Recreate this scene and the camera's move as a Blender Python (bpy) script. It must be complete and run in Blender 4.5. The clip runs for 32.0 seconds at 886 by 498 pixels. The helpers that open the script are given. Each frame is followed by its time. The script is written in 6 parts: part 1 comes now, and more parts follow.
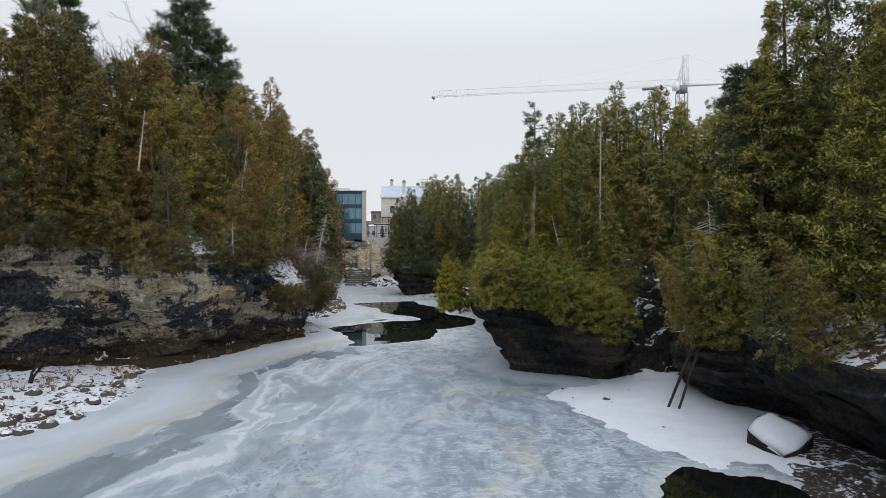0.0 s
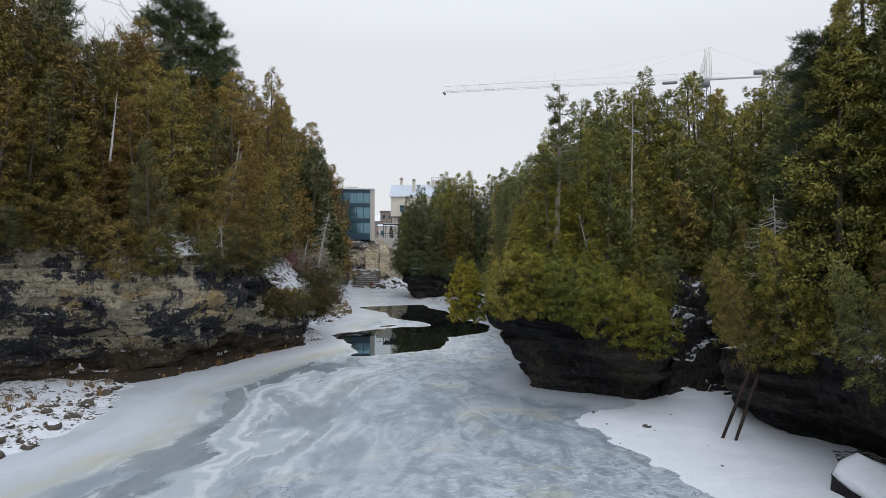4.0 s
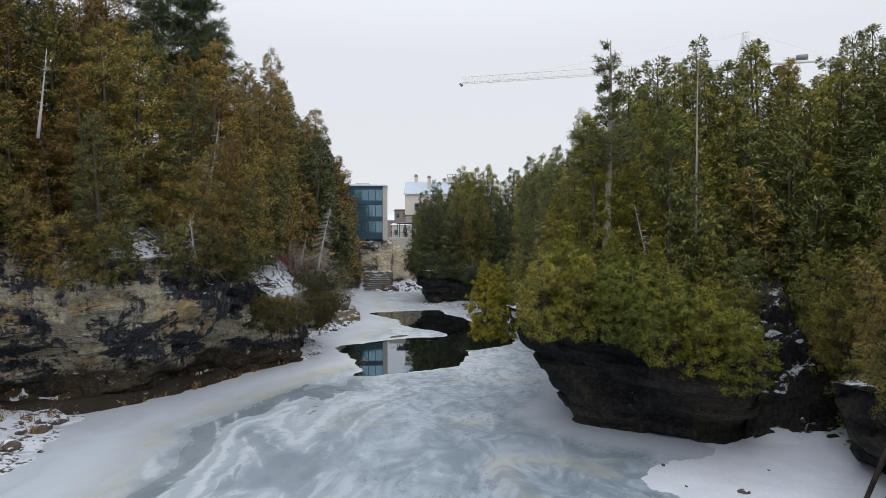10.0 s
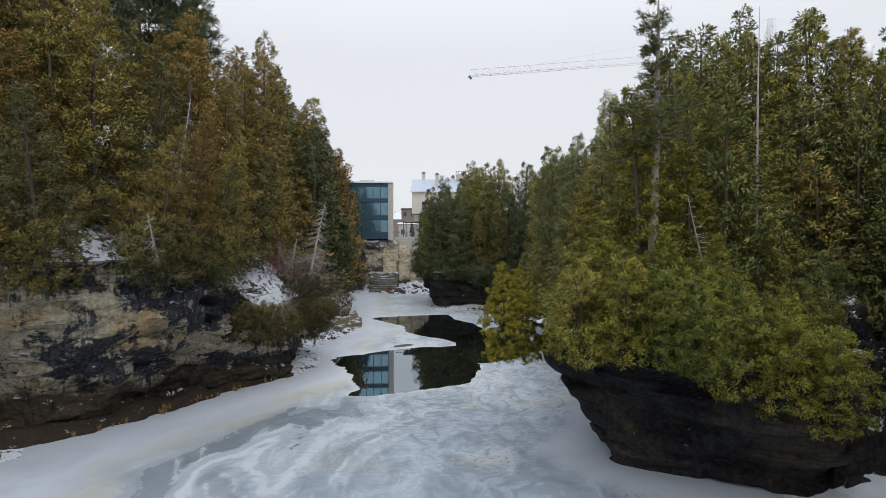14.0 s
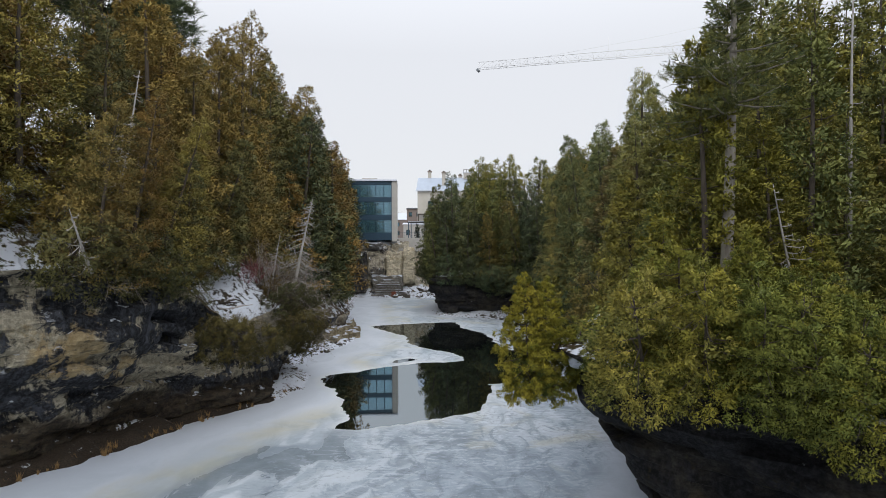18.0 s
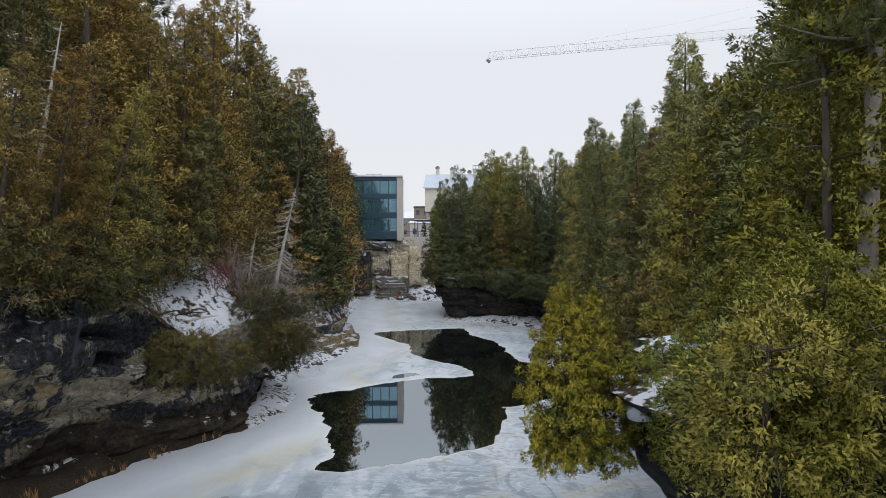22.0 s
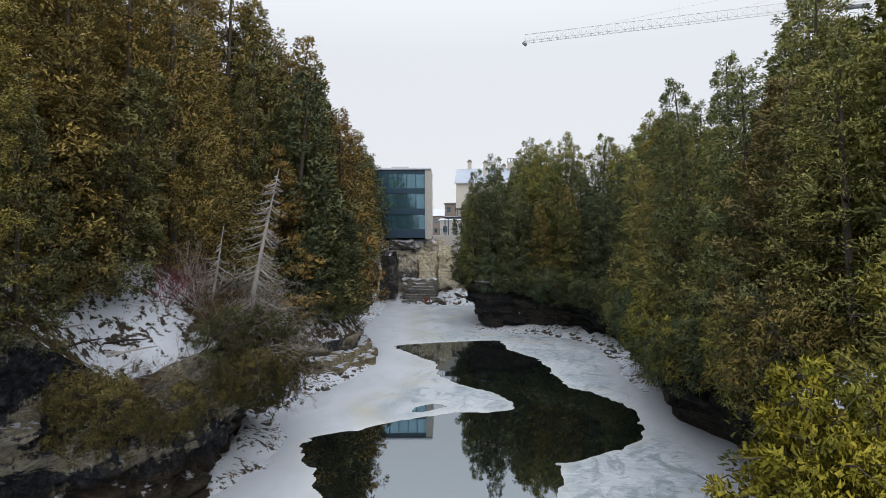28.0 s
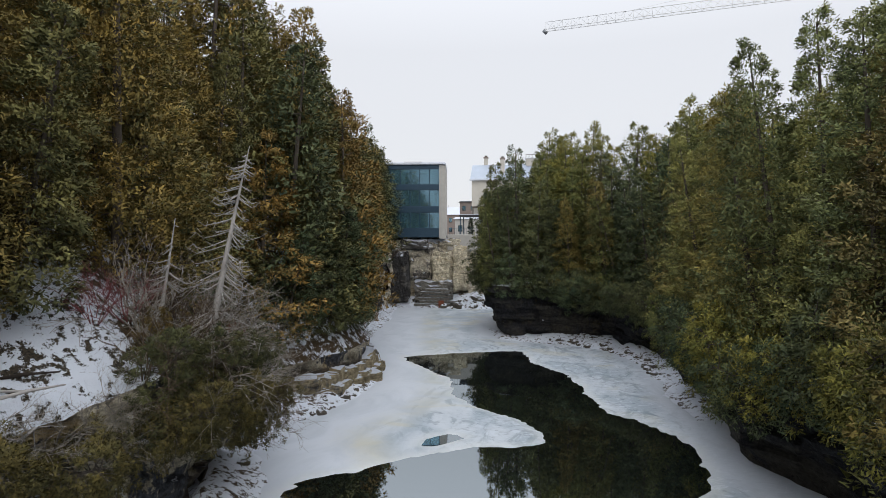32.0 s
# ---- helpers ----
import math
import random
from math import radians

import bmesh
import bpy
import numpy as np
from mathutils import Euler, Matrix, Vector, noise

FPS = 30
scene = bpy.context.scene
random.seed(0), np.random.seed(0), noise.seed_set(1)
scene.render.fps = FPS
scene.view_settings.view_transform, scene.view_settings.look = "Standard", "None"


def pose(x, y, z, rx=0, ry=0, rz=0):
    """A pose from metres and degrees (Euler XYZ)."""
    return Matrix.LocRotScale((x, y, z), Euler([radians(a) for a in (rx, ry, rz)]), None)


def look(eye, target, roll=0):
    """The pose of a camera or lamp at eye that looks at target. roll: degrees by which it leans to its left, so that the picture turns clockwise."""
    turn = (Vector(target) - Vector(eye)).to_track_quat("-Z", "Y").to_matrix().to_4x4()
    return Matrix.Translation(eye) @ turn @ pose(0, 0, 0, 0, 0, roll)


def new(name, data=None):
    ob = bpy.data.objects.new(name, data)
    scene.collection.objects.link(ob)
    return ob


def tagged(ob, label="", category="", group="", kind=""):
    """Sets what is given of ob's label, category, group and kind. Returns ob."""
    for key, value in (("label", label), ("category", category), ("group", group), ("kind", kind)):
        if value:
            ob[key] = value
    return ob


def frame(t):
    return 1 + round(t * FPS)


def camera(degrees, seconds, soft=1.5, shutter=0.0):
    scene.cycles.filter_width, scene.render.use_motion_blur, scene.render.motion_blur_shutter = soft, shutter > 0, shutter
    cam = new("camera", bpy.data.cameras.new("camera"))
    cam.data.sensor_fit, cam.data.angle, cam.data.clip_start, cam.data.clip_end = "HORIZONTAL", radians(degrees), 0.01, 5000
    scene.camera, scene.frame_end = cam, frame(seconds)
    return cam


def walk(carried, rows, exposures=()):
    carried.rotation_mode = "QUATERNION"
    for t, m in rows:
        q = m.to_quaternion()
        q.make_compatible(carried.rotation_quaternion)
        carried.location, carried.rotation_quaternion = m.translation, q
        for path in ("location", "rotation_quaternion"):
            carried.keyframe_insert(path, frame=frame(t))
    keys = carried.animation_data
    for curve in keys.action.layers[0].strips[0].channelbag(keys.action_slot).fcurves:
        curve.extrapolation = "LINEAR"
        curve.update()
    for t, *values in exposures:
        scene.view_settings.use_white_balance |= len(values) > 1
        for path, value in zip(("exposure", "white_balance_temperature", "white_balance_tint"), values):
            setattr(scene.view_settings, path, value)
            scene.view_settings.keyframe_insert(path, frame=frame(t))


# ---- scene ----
cam = camera(72.9, 32.0, soft=0.8)
METRES, EYE, TILT, LEAN, TURN = 48.0, 10.1, -0.6, 0.0, 0.0
ROWS = [
    (0.0, 0.0, 0.0, 0.0, 0.0, 0.0, -0.0),
    (0.5, -0.0002, 0.0132, 0.0003, 0.11, -0.01, -0.02),
    (1.0, -0.0004, 0.0268, 0.0006, 0.24, -0.01, -0.04),
    (1.5, -0.0008, 0.0407, 0.0007, 0.36, 0.01, -0.04),
    (2.0, -0.0011, 0.0545, 0.0009, 0.49, 0.01, -0.05),
    (2.5, -0.0013, 0.0684, 0.001, 0.61, 0.03, -0.06),
    (3.0, -0.0017, 0.0821, 0.001, 0.74, 0.03, -0.09),
    (3.5, -0.0023, 0.0957, 0.0013, 0.87, 0.04, -0.1),
    (5.5, -0.0042, 0.1517, 0.0018, 1.43, 0.03, -0.07),
    (6.0, -0.0046, 0.1662, 0.0017, 1.55, 0.04, -0.06),
    (6.5, -0.0049, 0.1808, 0.0017, 1.69, 0.05, -0.05),
    (7.0, -0.0057, 0.1954, 0.0018, 1.8, 0.06, -0.05),
    (7.5, -0.0066, 0.21, 0.002, 1.93, 0.06, -0.06),
    (8.0, -0.0074, 0.2246, 0.0019, 2.06, 0.05, -0.04),
    (8.5, -0.0077, 0.2395, 0.002, 2.18, 0.07, -0.04),
    (9.0, -0.0085, 0.2543, 0.0024, 2.29, 0.04, -0.03),
    (9.5, -0.01, 0.2689, 0.0021, 2.41, 0.05, -0.01),
    (10.0, -0.0104, 0.2834, 0.0022, 2.55, 0.04, -0.02),
    (10.5, -0.0111, 0.2979, 0.002, 2.65, 0.05, -0.01),
    (11.0, -0.0113, 0.3129, 0.002, 2.77, 0.05, 0.01),
    (11.5, -0.0116, 0.3287, 0.0022, 2.87, 0.03, 0.02),
    (12.0, -0.0128, 0.3445, 0.0024, 2.97, 0.04, 0.04),
    (12.5, -0.0137, 0.3603, 0.0025, 3.07, 0.03, 0.05),
    (13.0, -0.0139, 0.3764, 0.0025, 3.17, 0.04, 0.06),
    (13.5, -0.0143, 0.3928, 0.0031, 3.28, 0.01, 0.07),
    (14.0, -0.0158, 0.4095, 0.0036, 3.37, 0.01, 0.09),
    (14.5, -0.0164, 0.4268, 0.0044, 3.5, 0.01, 0.11),
    (16.5, -0.0181, 0.4959, 0.0062, 3.81, 0.03, 0.13),
    (17.0, -0.0185, 0.5129, 0.0066, 3.9, 0.04, 0.11),
    (17.5, -0.0195, 0.5294, 0.0074, 3.99, 0.04, 0.12),
    (18.0, -0.021, 0.5455, 0.0079, 4.08, 0.07, 0.12),
    (18.5, -0.0216, 0.5618, 0.008, 4.19, 0.08, 0.12),
    (19.0, -0.0224, 0.5782, 0.0076, 4.29, 0.1, 0.12),
    (19.5, -0.023, 0.5947, 0.0075, 4.38, 0.09, 0.13),
    (20.0, -0.0242, 0.6114, 0.0074, 4.49, 0.09, 0.12),
    (20.5, -0.0246, 0.6279, 0.0074, 4.61, 0.1, 0.11),
    (21.0, -0.0251, 0.6443, 0.0077, 4.73, 0.08, 0.12),
    (21.5, -0.0256, 0.6608, 0.0078, 4.84, 0.05, 0.12),
    (22.0, -0.0263, 0.6777, 0.008, 4.96, 0.03, 0.1),
    (22.5, -0.0276, 0.6944, 0.0086, 5.07, -0.01, 0.15),
    (23.0, -0.0289, 0.7115, 0.0087, 5.19, -0.03, 0.16),
    (23.5, -0.0301, 0.7283, 0.0087, 5.33, -0.03, 0.2),
    (24.0, -0.0309, 0.7449, 0.0087, 5.5, -0.05, 0.2),
    (24.5, -0.0321, 0.761, 0.0086, 5.65, -0.05, 0.2),
    (26.5, -0.036, 0.823, 0.0095, 6.94, -0.06, 0.22),
    (27.0, -0.0378, 0.8389, 0.01, 7.31, -0.09, 0.2),
    (27.5, -0.0405, 0.855, 0.0105, 7.69, -0.09, 0.19),
    (28.0, -0.0431, 0.8709, 0.0108, 8.06, -0.09, 0.18),
    (28.5, -0.0458, 0.8868, 0.011, 8.35, -0.11, 0.15),
    (29.0, -0.048, 0.9028, 0.0111, 8.53, -0.12, 0.16),
    (29.5, -0.0499, 0.9188, 0.0109, 8.74, -0.11, 0.15),
    (30.0, -0.0524, 0.9347, 0.0107, 8.92, -0.1, 0.14),
    (30.5, -0.055, 0.9503, 0.0107, 9.09, -0.09, 0.12),
    (31.0, -0.0576, 0.9661, 0.0109, 9.23, -0.09, 0.08),
    (31.5, -0.0604, 0.9816, 0.0114, 9.34, -0.1, 0.07),
    (32.0, -0.0633, 0.9967, 0.0116, 9.44, -0.1, 0.06),
]
walk(cam, [(t, pose(0, 0, EYE, TILT, LEAN, TURN) @ pose(METRES * x, METRES * y, METRES * z, 90 + pitch, roll, yaw)) for t, x, y, z, yaw, pitch, roll in ROWS],
     [(0.0, -0.08), (10.0, -0.07), (17.0, -0.02), (32.0, -0.02)])

# ---------------- world and light: an even, bright winter overcast ----------------
world = bpy.data.worlds.new("overcast_sky")
scene.world = world
world.use_nodes = True
wn, wl = world.node_tree.nodes, world.node_tree.links
wn.clear()
w_out, w_bg = wn.new("ShaderNodeOutputWorld"), wn.new("ShaderNodeBackground")
w_sky, w_mix = wn.new("ShaderNodeTexSky"), wn.new("ShaderNodeMix")
w_sky.sky_type, w_sky.sun_disc = "NISHITA", False
w_sky.sun_elevation, w_sky.sun_rotation = radians(38), radians(200)
w_scale = wn.new("ShaderNodeMix")
for n_ in (w_mix, w_scale):
    n_.data_type = "RGBA"
w_scale.blend_type = "MULTIPLY"
w_scale.inputs["Factor"].default_value = 1.0
w_scale.inputs["B"].default_value = (0.1, 0.1, 0.1, 1)
w_geo, w_sep, w_ramp = wn.new("ShaderNodeTexCoord"), wn.new("ShaderNodeSeparateXYZ"), wn.new("ShaderNodeValToRGB")
w_ramp.color_ramp.elements[0].position, w_ramp.color_ramp.elements[0].color = 0.0, (0.85, 0.86, 0.885, 1)
w_ramp.color_ramp.elements[1].position, w_ramp.color_ramp.elements[1].color = 0.95, (1.72, 1.80, 1.95, 1)
w_mid = w_ramp.color_ramp.elements.new(0.3)
w_mid.color = (0.85, 0.87, 0.92, 1)
w_ramp.color_ramp.elements.new(0.42).color = (1.00, 1.03, 1.10, 1)
wl.new(w_geo.outputs["Generated"], w_sep.inputs[0])
wl.new(w_sep.outputs["Z"], w_ramp.inputs[0])
wl.new(w_sky.outputs[0], w_scale.inputs["A"])
wl.new(w_scale.outputs["Result"], w_mix.inputs["A"])
wl.new(w_ramp.outputs[0], w_mix.inputs["B"])
w_mix.inputs["Factor"].default_value = 0.93
wl.new(w_mix.outputs["Result"], w_bg.inputs["Color"])
w_bg.inputs["Strength"].default_value = 1.0
wl.new(w_bg.outputs[0], w_out.inputs[0])

sun_data = bpy.data.lights.new("sun", "SUN")
sun_data.energy, sun_data.angle, sun_data.color = 1.0, radians(55), (1.0, 0.985, 0.965)
new("sun", sun_data).matrix_world = look((18, -60, 62), (0, 20, 0))


# ---------------- small helpers ----------------
def lerp(a, b, t):
    return a + (b - a) * t


def sstep(a, b, x):
    t = np.clip((np.asarray(x, float) - a) / (b - a), 0, 1)
    return t * t * (3 - 2 * t)


def hash3(i, j, k):
    h = (i * 374761393 + j * 668265263 + k * 2147483647 + 1013904223).astype(np.int64) & 0x7FFFFFFF
    h = ((h ^ (h >> 13)) * 1274126177) & 0x7FFFFFFF
    h = ((h ^ (h >> 16)) * 668265263) & 0x7FFFFFFF
    return (h & 0xFFFFF) / float(0xFFFFF)


def vnoise(x, y, z=0.0):
    """Smooth value noise in 0..1 for arrays."""
    x, y, z = np.broadcast_arrays(np.asarray(x, float), np.asarray(y, float), np.asarray(z, float))
    i, j, k = (np.floor(a).astype(np.int64) for a in (x, y, z))
    u, v, w = x - i, y - j, z - k
    u, v, w = (a * a * (3 - 2 * a) for a in (u, v, w))
    r = 0
    for di in (0, 1):
        for dj in (0, 1):
            for dk in (0, 1):
                r = r + hash3(i + di, j + dj, k + dk) * (u if di else 1 - u) * (v if dj else 1 - v) * (w if dk else 1 - w)
    return r


def fbm(x, y, z=0.0, octaves=4):
    r, a, total = 0, 1.0, 0
    for o in range(octaves):
        f = 2.03**o
        r, total, a = r + a * vnoise(x * f + 17.3 * o, y * f - 9.1 * o, np.asarray(z) * f + 5.7 * o), total + a, a * 0.5
    return r / total


def mesh_of(name, verts, faces, material=None, smooth=False):
    me = bpy.data.meshes.new(name)
    me.from_pydata([tuple(v) for v in verts] if not isinstance(verts, np.ndarray) else verts.tolist(), [], faces if not isinstance(faces, np.ndarray) else faces.tolist())
    if smooth:
        me.polygons.foreach_set("use_smooth", [True] * len(me.polygons))
    if material:
        me.materials.append(material)
    me.update()
    return me


def grid_faces(n, m):
    """Quads of a grid of n rows and m columns of vertices."""
    a = (np.arange(n - 1)[:, None] * m + np.arange(m - 1)[None, :]).ravel()
    return np.stack([a, a + 1, a + m + 1, a + m], 1)


def part(name, bm, material, parent=None, label=""):
    """Links a bmesh (or a mesh) as one object under a thing or a part."""
    if isinstance(bm, bpy.types.Mesh):
        me = bm
    else:
        me = bpy.data.meshes.new(name)
        bm.to_mesh(me)
        bm.free()
        me.materials.append(material)
    ob = new(name, me)
    if parent:
        ob.parent = parent
    return tagged(ob, label=label)


def box(x0, x1, y0, y1, z0, z1, bevel=0.0):
    bm = bmesh.new()
    bmesh.ops.create_cube(bm, size=1)
    for v in bm.verts:
        v.co = Vector((lerp(x0, x1, v.co.x + 0.5), lerp(y0, y1, v.co.y + 0.5), lerp(z0, z1, v.co.z + 0.5)))
    if bevel:
        bmesh.ops.bevel(bm, geom=bm.edges[:], offset=bevel, segments=1, affect="EDGES")
    return bm


def tube(points, radii, sides=6):
    """Vertices and faces of a tapered tube along points, closed at both ends."""
    P, n = [Vector(p) for p in points], len(points)
    verts, faces = [], []
    for i, p in enumerate(P):
        d = (P[min(i + 1, n - 1)] - P[max(i - 1, 0)]).normalized()
        a = d.orthogonal().normalized() if i == 0 else (a - d * a.dot(d)).normalized()
        b = d.cross(a)
        for k in range(sides):
            t = 2 * math.pi * k / sides
            verts.append(p + (a * math.cos(t) + b * math.sin(t)) * radii[i])
    for i in range(n - 1):
        for k in range(sides):
            j = (k + 1) % sides
            faces.append((i * sides + k, i * sides + j, (i + 1) * sides + j, (i + 1) * sides + k))
    faces.append(tuple(range(sides))[::-1])
    faces.append(tuple((n - 1) * sides + k for k in range(sides)))
    return verts, faces


def tubes_mesh(name, lines, material):
    verts, faces = [], []
    for points, radii, sides in lines:
        v, f = tube(points, radii, sides)
        faces += [tuple(i + len(verts) for i in q) for q in f]
        verts += v
    return mesh_of(name, verts, faces, material, smooth=True)


# ---------------- materials ----------------
class Nodes:
    """Short hand for building a node material."""

    def __init__(self, name, rough=0.8, spec=0.3):
        self.mat = bpy.data.materials.new(name)
        self.mat.use_nodes = True
        self.n, self.l = self.mat.node_tree.nodes, self.mat.node_tree.links
        self.bsdf = self.n["Principled BSDF"]
        self.bsdf.inputs["Roughness"].default_value = rough
        self.bsdf.inputs["Specular IOR Level"].default_value = spec

    def put(self, socket, value):
        if isinstance(value, bpy.types.NodeSocket):
            self.l.new(value, socket)
        elif isinstance(value, tuple) and len(value) == 3 and socket.type == "RGBA":
            socket.default_value = (*value, 1)
        else:
            socket.default_value = value

    def coord(self, scale=(1, 1, 1), kind="Position"):
        if kind == "Position":
            out = self.n.new("ShaderNodeNewGeometry").outputs["Position"]
        else:
            out = self.n.new("ShaderNodeTexCoord").outputs[kind]
        m = self.n.new("ShaderNodeMapping")
        m.inputs["Scale"].default_value = scale
        self.l.new(out, m.inputs[0])
        return m.outputs[0]

    def noise(self, vec, scale, detail=4.0, rough=0.55, distort=0.0):
        t = self.n.new("ShaderNodeTexNoise")
        self.put(t.inputs["Vector"], vec)
        for k, v in (("Scale", scale), ("Detail", detail), ("Roughness", rough), ("Distortion", distort)):
            t.inputs[k].default_value = v
        return t.outputs["Fac"]

    def noise_colour(self, vec, scale):
        t = self.n.new("ShaderNodeTexNoise")
        self.put(t.inputs["Vector"], vec)
        t.inputs["Scale"].default_value = scale
        return t.outputs["Color"]

    def math(self, op, a, b=0.0, clamp=False):
        t = self.n.new("ShaderNodeMath")
        t.operation, t.use_clamp = op, clamp
        self.put(t.inputs[0], a)
        self.put(t.inputs[1], b)
        return t.outputs[0]

    def ramp(self, fac, lo, hi, a=0.0, b=1.0):
        t = self.n.new("ShaderNodeMapRange")
        t.interpolation_type = "SMOOTHSTEP"
        self.put(t.inputs["Value"], fac)
        for k, v in (("From Min", lo), ("From Max", hi), ("To Min", a), ("To Max", b)):
            t.inputs[k].default_value = v
        return t.outputs["Result"]

    def mix(self, fac, a, b, blend="MIX"):
        t = self.n.new("ShaderNodeMix")
        t.data_type, t.blend_type = "RGBA", blend
        self.put(t.inputs["Factor"], fac)
        self.put(t.inputs["A"], a)
        self.put(t.inputs["B"], b)
        return t.outputs["Result"]

    def normal_z(self):
        s = self.n.new("ShaderNodeSeparateXYZ")
        self.l.new(self.n.new("ShaderNodeNewGeometry").outputs["Normal"], s.inputs[0])
        return s.outputs["Z"]

    def bump(self, height, strength=0.4, distance=0.05):
        t = self.n.new("ShaderNodeBump")
        t.inputs["Strength"].default_value, t.inputs["Distance"].default_value = strength, distance
        self.l.new(height, t.inputs["Height"])
        self.l.new(t.outputs[0], self.bsdf.inputs["Normal"])

    def done(self, colour, rough=None):
        self.put(self.bsdf.inputs["Base Color"], colour)
        if rough is not None:
            self.put(self.bsdf.inputs["Roughness"], rough)
        return self.mat


SNOW = (0.62, 0.65, 0.71)


def plain(name, colour, rough=0.7, metal=0.0, scale=3.0, vary=0.25):
    """A surface of one colour with grain and blotches."""
    k = Nodes(name, rough)
    k.bsdf.inputs["Metallic"].default_value = metal
    g = k.noise(k.coord(), scale, 6)
    f = k.noise(k.coord(), scale * 12, 3)
    dark = tuple(c * (1 - vary) for c in colour)
    lite = tuple(min(1, c * (1 + vary)) for c in colour)
    c = k.mix(g, dark, lite)
    c = k.mix(k.math("MULTIPLY", f, 0.3), c, tuple(c_ * 0.7 for c_ in colour))
    k.bump(f, 0.15, 0.02)
    return k.done(c)


def limestone(name, pale, dark, stain_lo, stain_hi, ochre=0.5, snow=0.6, bed=0.0):
    """Weathered layered limestone: blocky pale rock, black streaks running down, ochre patches, a brown bed at the base
    with undercut shade in its colour, snow caught on ledges.
    """
    k = Nodes(name, 0.85, 0.25)
    p = k.coord()
    big = k.noise(k.coord((0.20, 0.20, 0.36)), 1.0, 5, 0.6, 0.6)
    mid = k.noise(k.coord((0.62, 0.62, 1.05)), 1.0, 9, 0.72, 0.5)
    streak = k.noise(k.coord((1.7, 1.7, 0.20)), 1.0, 8, 0.72, 0.4)
    layer = k.noise(k.coord((0.16, 0.16, 2.2)), 1.0, 8, 0.70, 0.5)
    fine = k.noise(p, 4.5, 10, 0.75)
    pits = k.noise(k.coord((1, 1, 1.7)), 2.0, 9, 0.74, 0.8)
    yellow = k.noise(k.coord((0.30, 0.30, 0.30)), 1.0, 6, 0.62, 0.5)
    vor = k.n.new("ShaderNodeTexVoronoi")
    k.put(vor.inputs["Vector"], k.mix(0.22, k.coord((0.75, 0.75, 1.7)), k.noise_colour(p, 1.1)))
    block = k.n.new("ShaderNodeSeparateColor")
    k.l.new(vor.outputs["Color"], block.inputs[0])
    block = block.outputs[0]
    c = k.mix(k.ramp(fine, 0.32, 0.70), tuple(a * 0.40 for a in pale), tuple(a * 1.12 for a in pale))
    c = k.mix(k.math("MULTIPLY", block, 0.4), c, tuple(a * b for a, b in zip(pale, (0.40, 0.38, 0.37))))
    c = k.mix(k.ramp(yellow, 0.555, 0.635, 0, ochre), c, k.mix(fine, (0.20, 0.115, 0.035), (0.60, 0.41, 0.14)))
    c = k.mix(k.ramp(layer, 0.54, 0.62, 0, 0.6), c, tuple(a * 0.20 for a in pale))
    c = k.mix(k.ramp(pits, 0.55, 0.64, 0, 0.8), c, tuple(a * 0.15 for a in pale))
    st = k.math("ADD", k.math("ADD", k.math("MULTIPLY", big, 0.46), k.math("MULTIPLY", mid, 0.30)), k.math("MULTIPLY", streak, 0.24))
    wet = k.mix(k.ramp(fine, 0.42, 0.66), dark, tuple(a * 5.5 for a in dark))
    wet = k.mix(k.ramp(streak, 0.53, 0.68, 0, 0.7), wet, tuple(a * 8.0 for a in dark))
    c = k.mix(k.ramp(st, stain_lo, stain_hi), c, wet)
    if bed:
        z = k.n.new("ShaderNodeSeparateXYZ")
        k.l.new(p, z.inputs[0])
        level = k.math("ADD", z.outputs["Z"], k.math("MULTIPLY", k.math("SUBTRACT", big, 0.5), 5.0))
        # brown base bed, the undercut's shade painted into its near-black tones
        shaded_bed = k.mix(k.ramp(pits, 0.38, 0.62), (0.014, 0.011, 0.009), (0.075, 0.055, 0.035))
        c = k.mix(k.ramp(level, bed + 0.6, bed - 0.5, 0, 0.95), c, shaded_bed)
    moss = k.noise(p, 1.3, 6, 0.65)
    c = k.mix(k.ramp(moss, 0.60, 0.70, 0, 0.5), c, (0.075, 0.062, 0.022))
    sn = k.math("MULTIPLY", k.ramp(k.normal_z(), 0.40, 0.65), k.ramp(k.noise(p, 1.6, 5, 0.65), 0.62 - snow * 0.3, 0.68 - snow * 0.3))
    c = k.mix(sn, c, SNOW)
    k.bump(k.math("ADD", k.math("ADD", fine, pits), k.math("ADD", k.math("MULTIPLY", layer, 0.7), k.math("MULTIPLY", block, 0.5))), 1.0, 0.2)
    return k.done(c)


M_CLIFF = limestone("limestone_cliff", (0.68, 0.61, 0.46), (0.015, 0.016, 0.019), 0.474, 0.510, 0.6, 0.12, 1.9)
# dark rock, deepened further to put the overhang's cave shade into its colour
M_CLIFF_DARK = limestone("near_black_limestone", (0.085, 0.076, 0.062), (0.006, 0.006, 0.007), 0.42, 0.54, 0.10, -0.15)
M_CLIFF_MILL = limestone("pale_limestone", (0.86, 0.77, 0.60), (0.045, 0.040, 0.036), 0.515, 0.565, 0.30, 0.9)


M_LEDGE = limestone("ochre_ledge_stone", (0.46, 0.38, 0.24), (0.03, 0.028, 0.025), 0.50, 0.56, 0.6, 1.0)


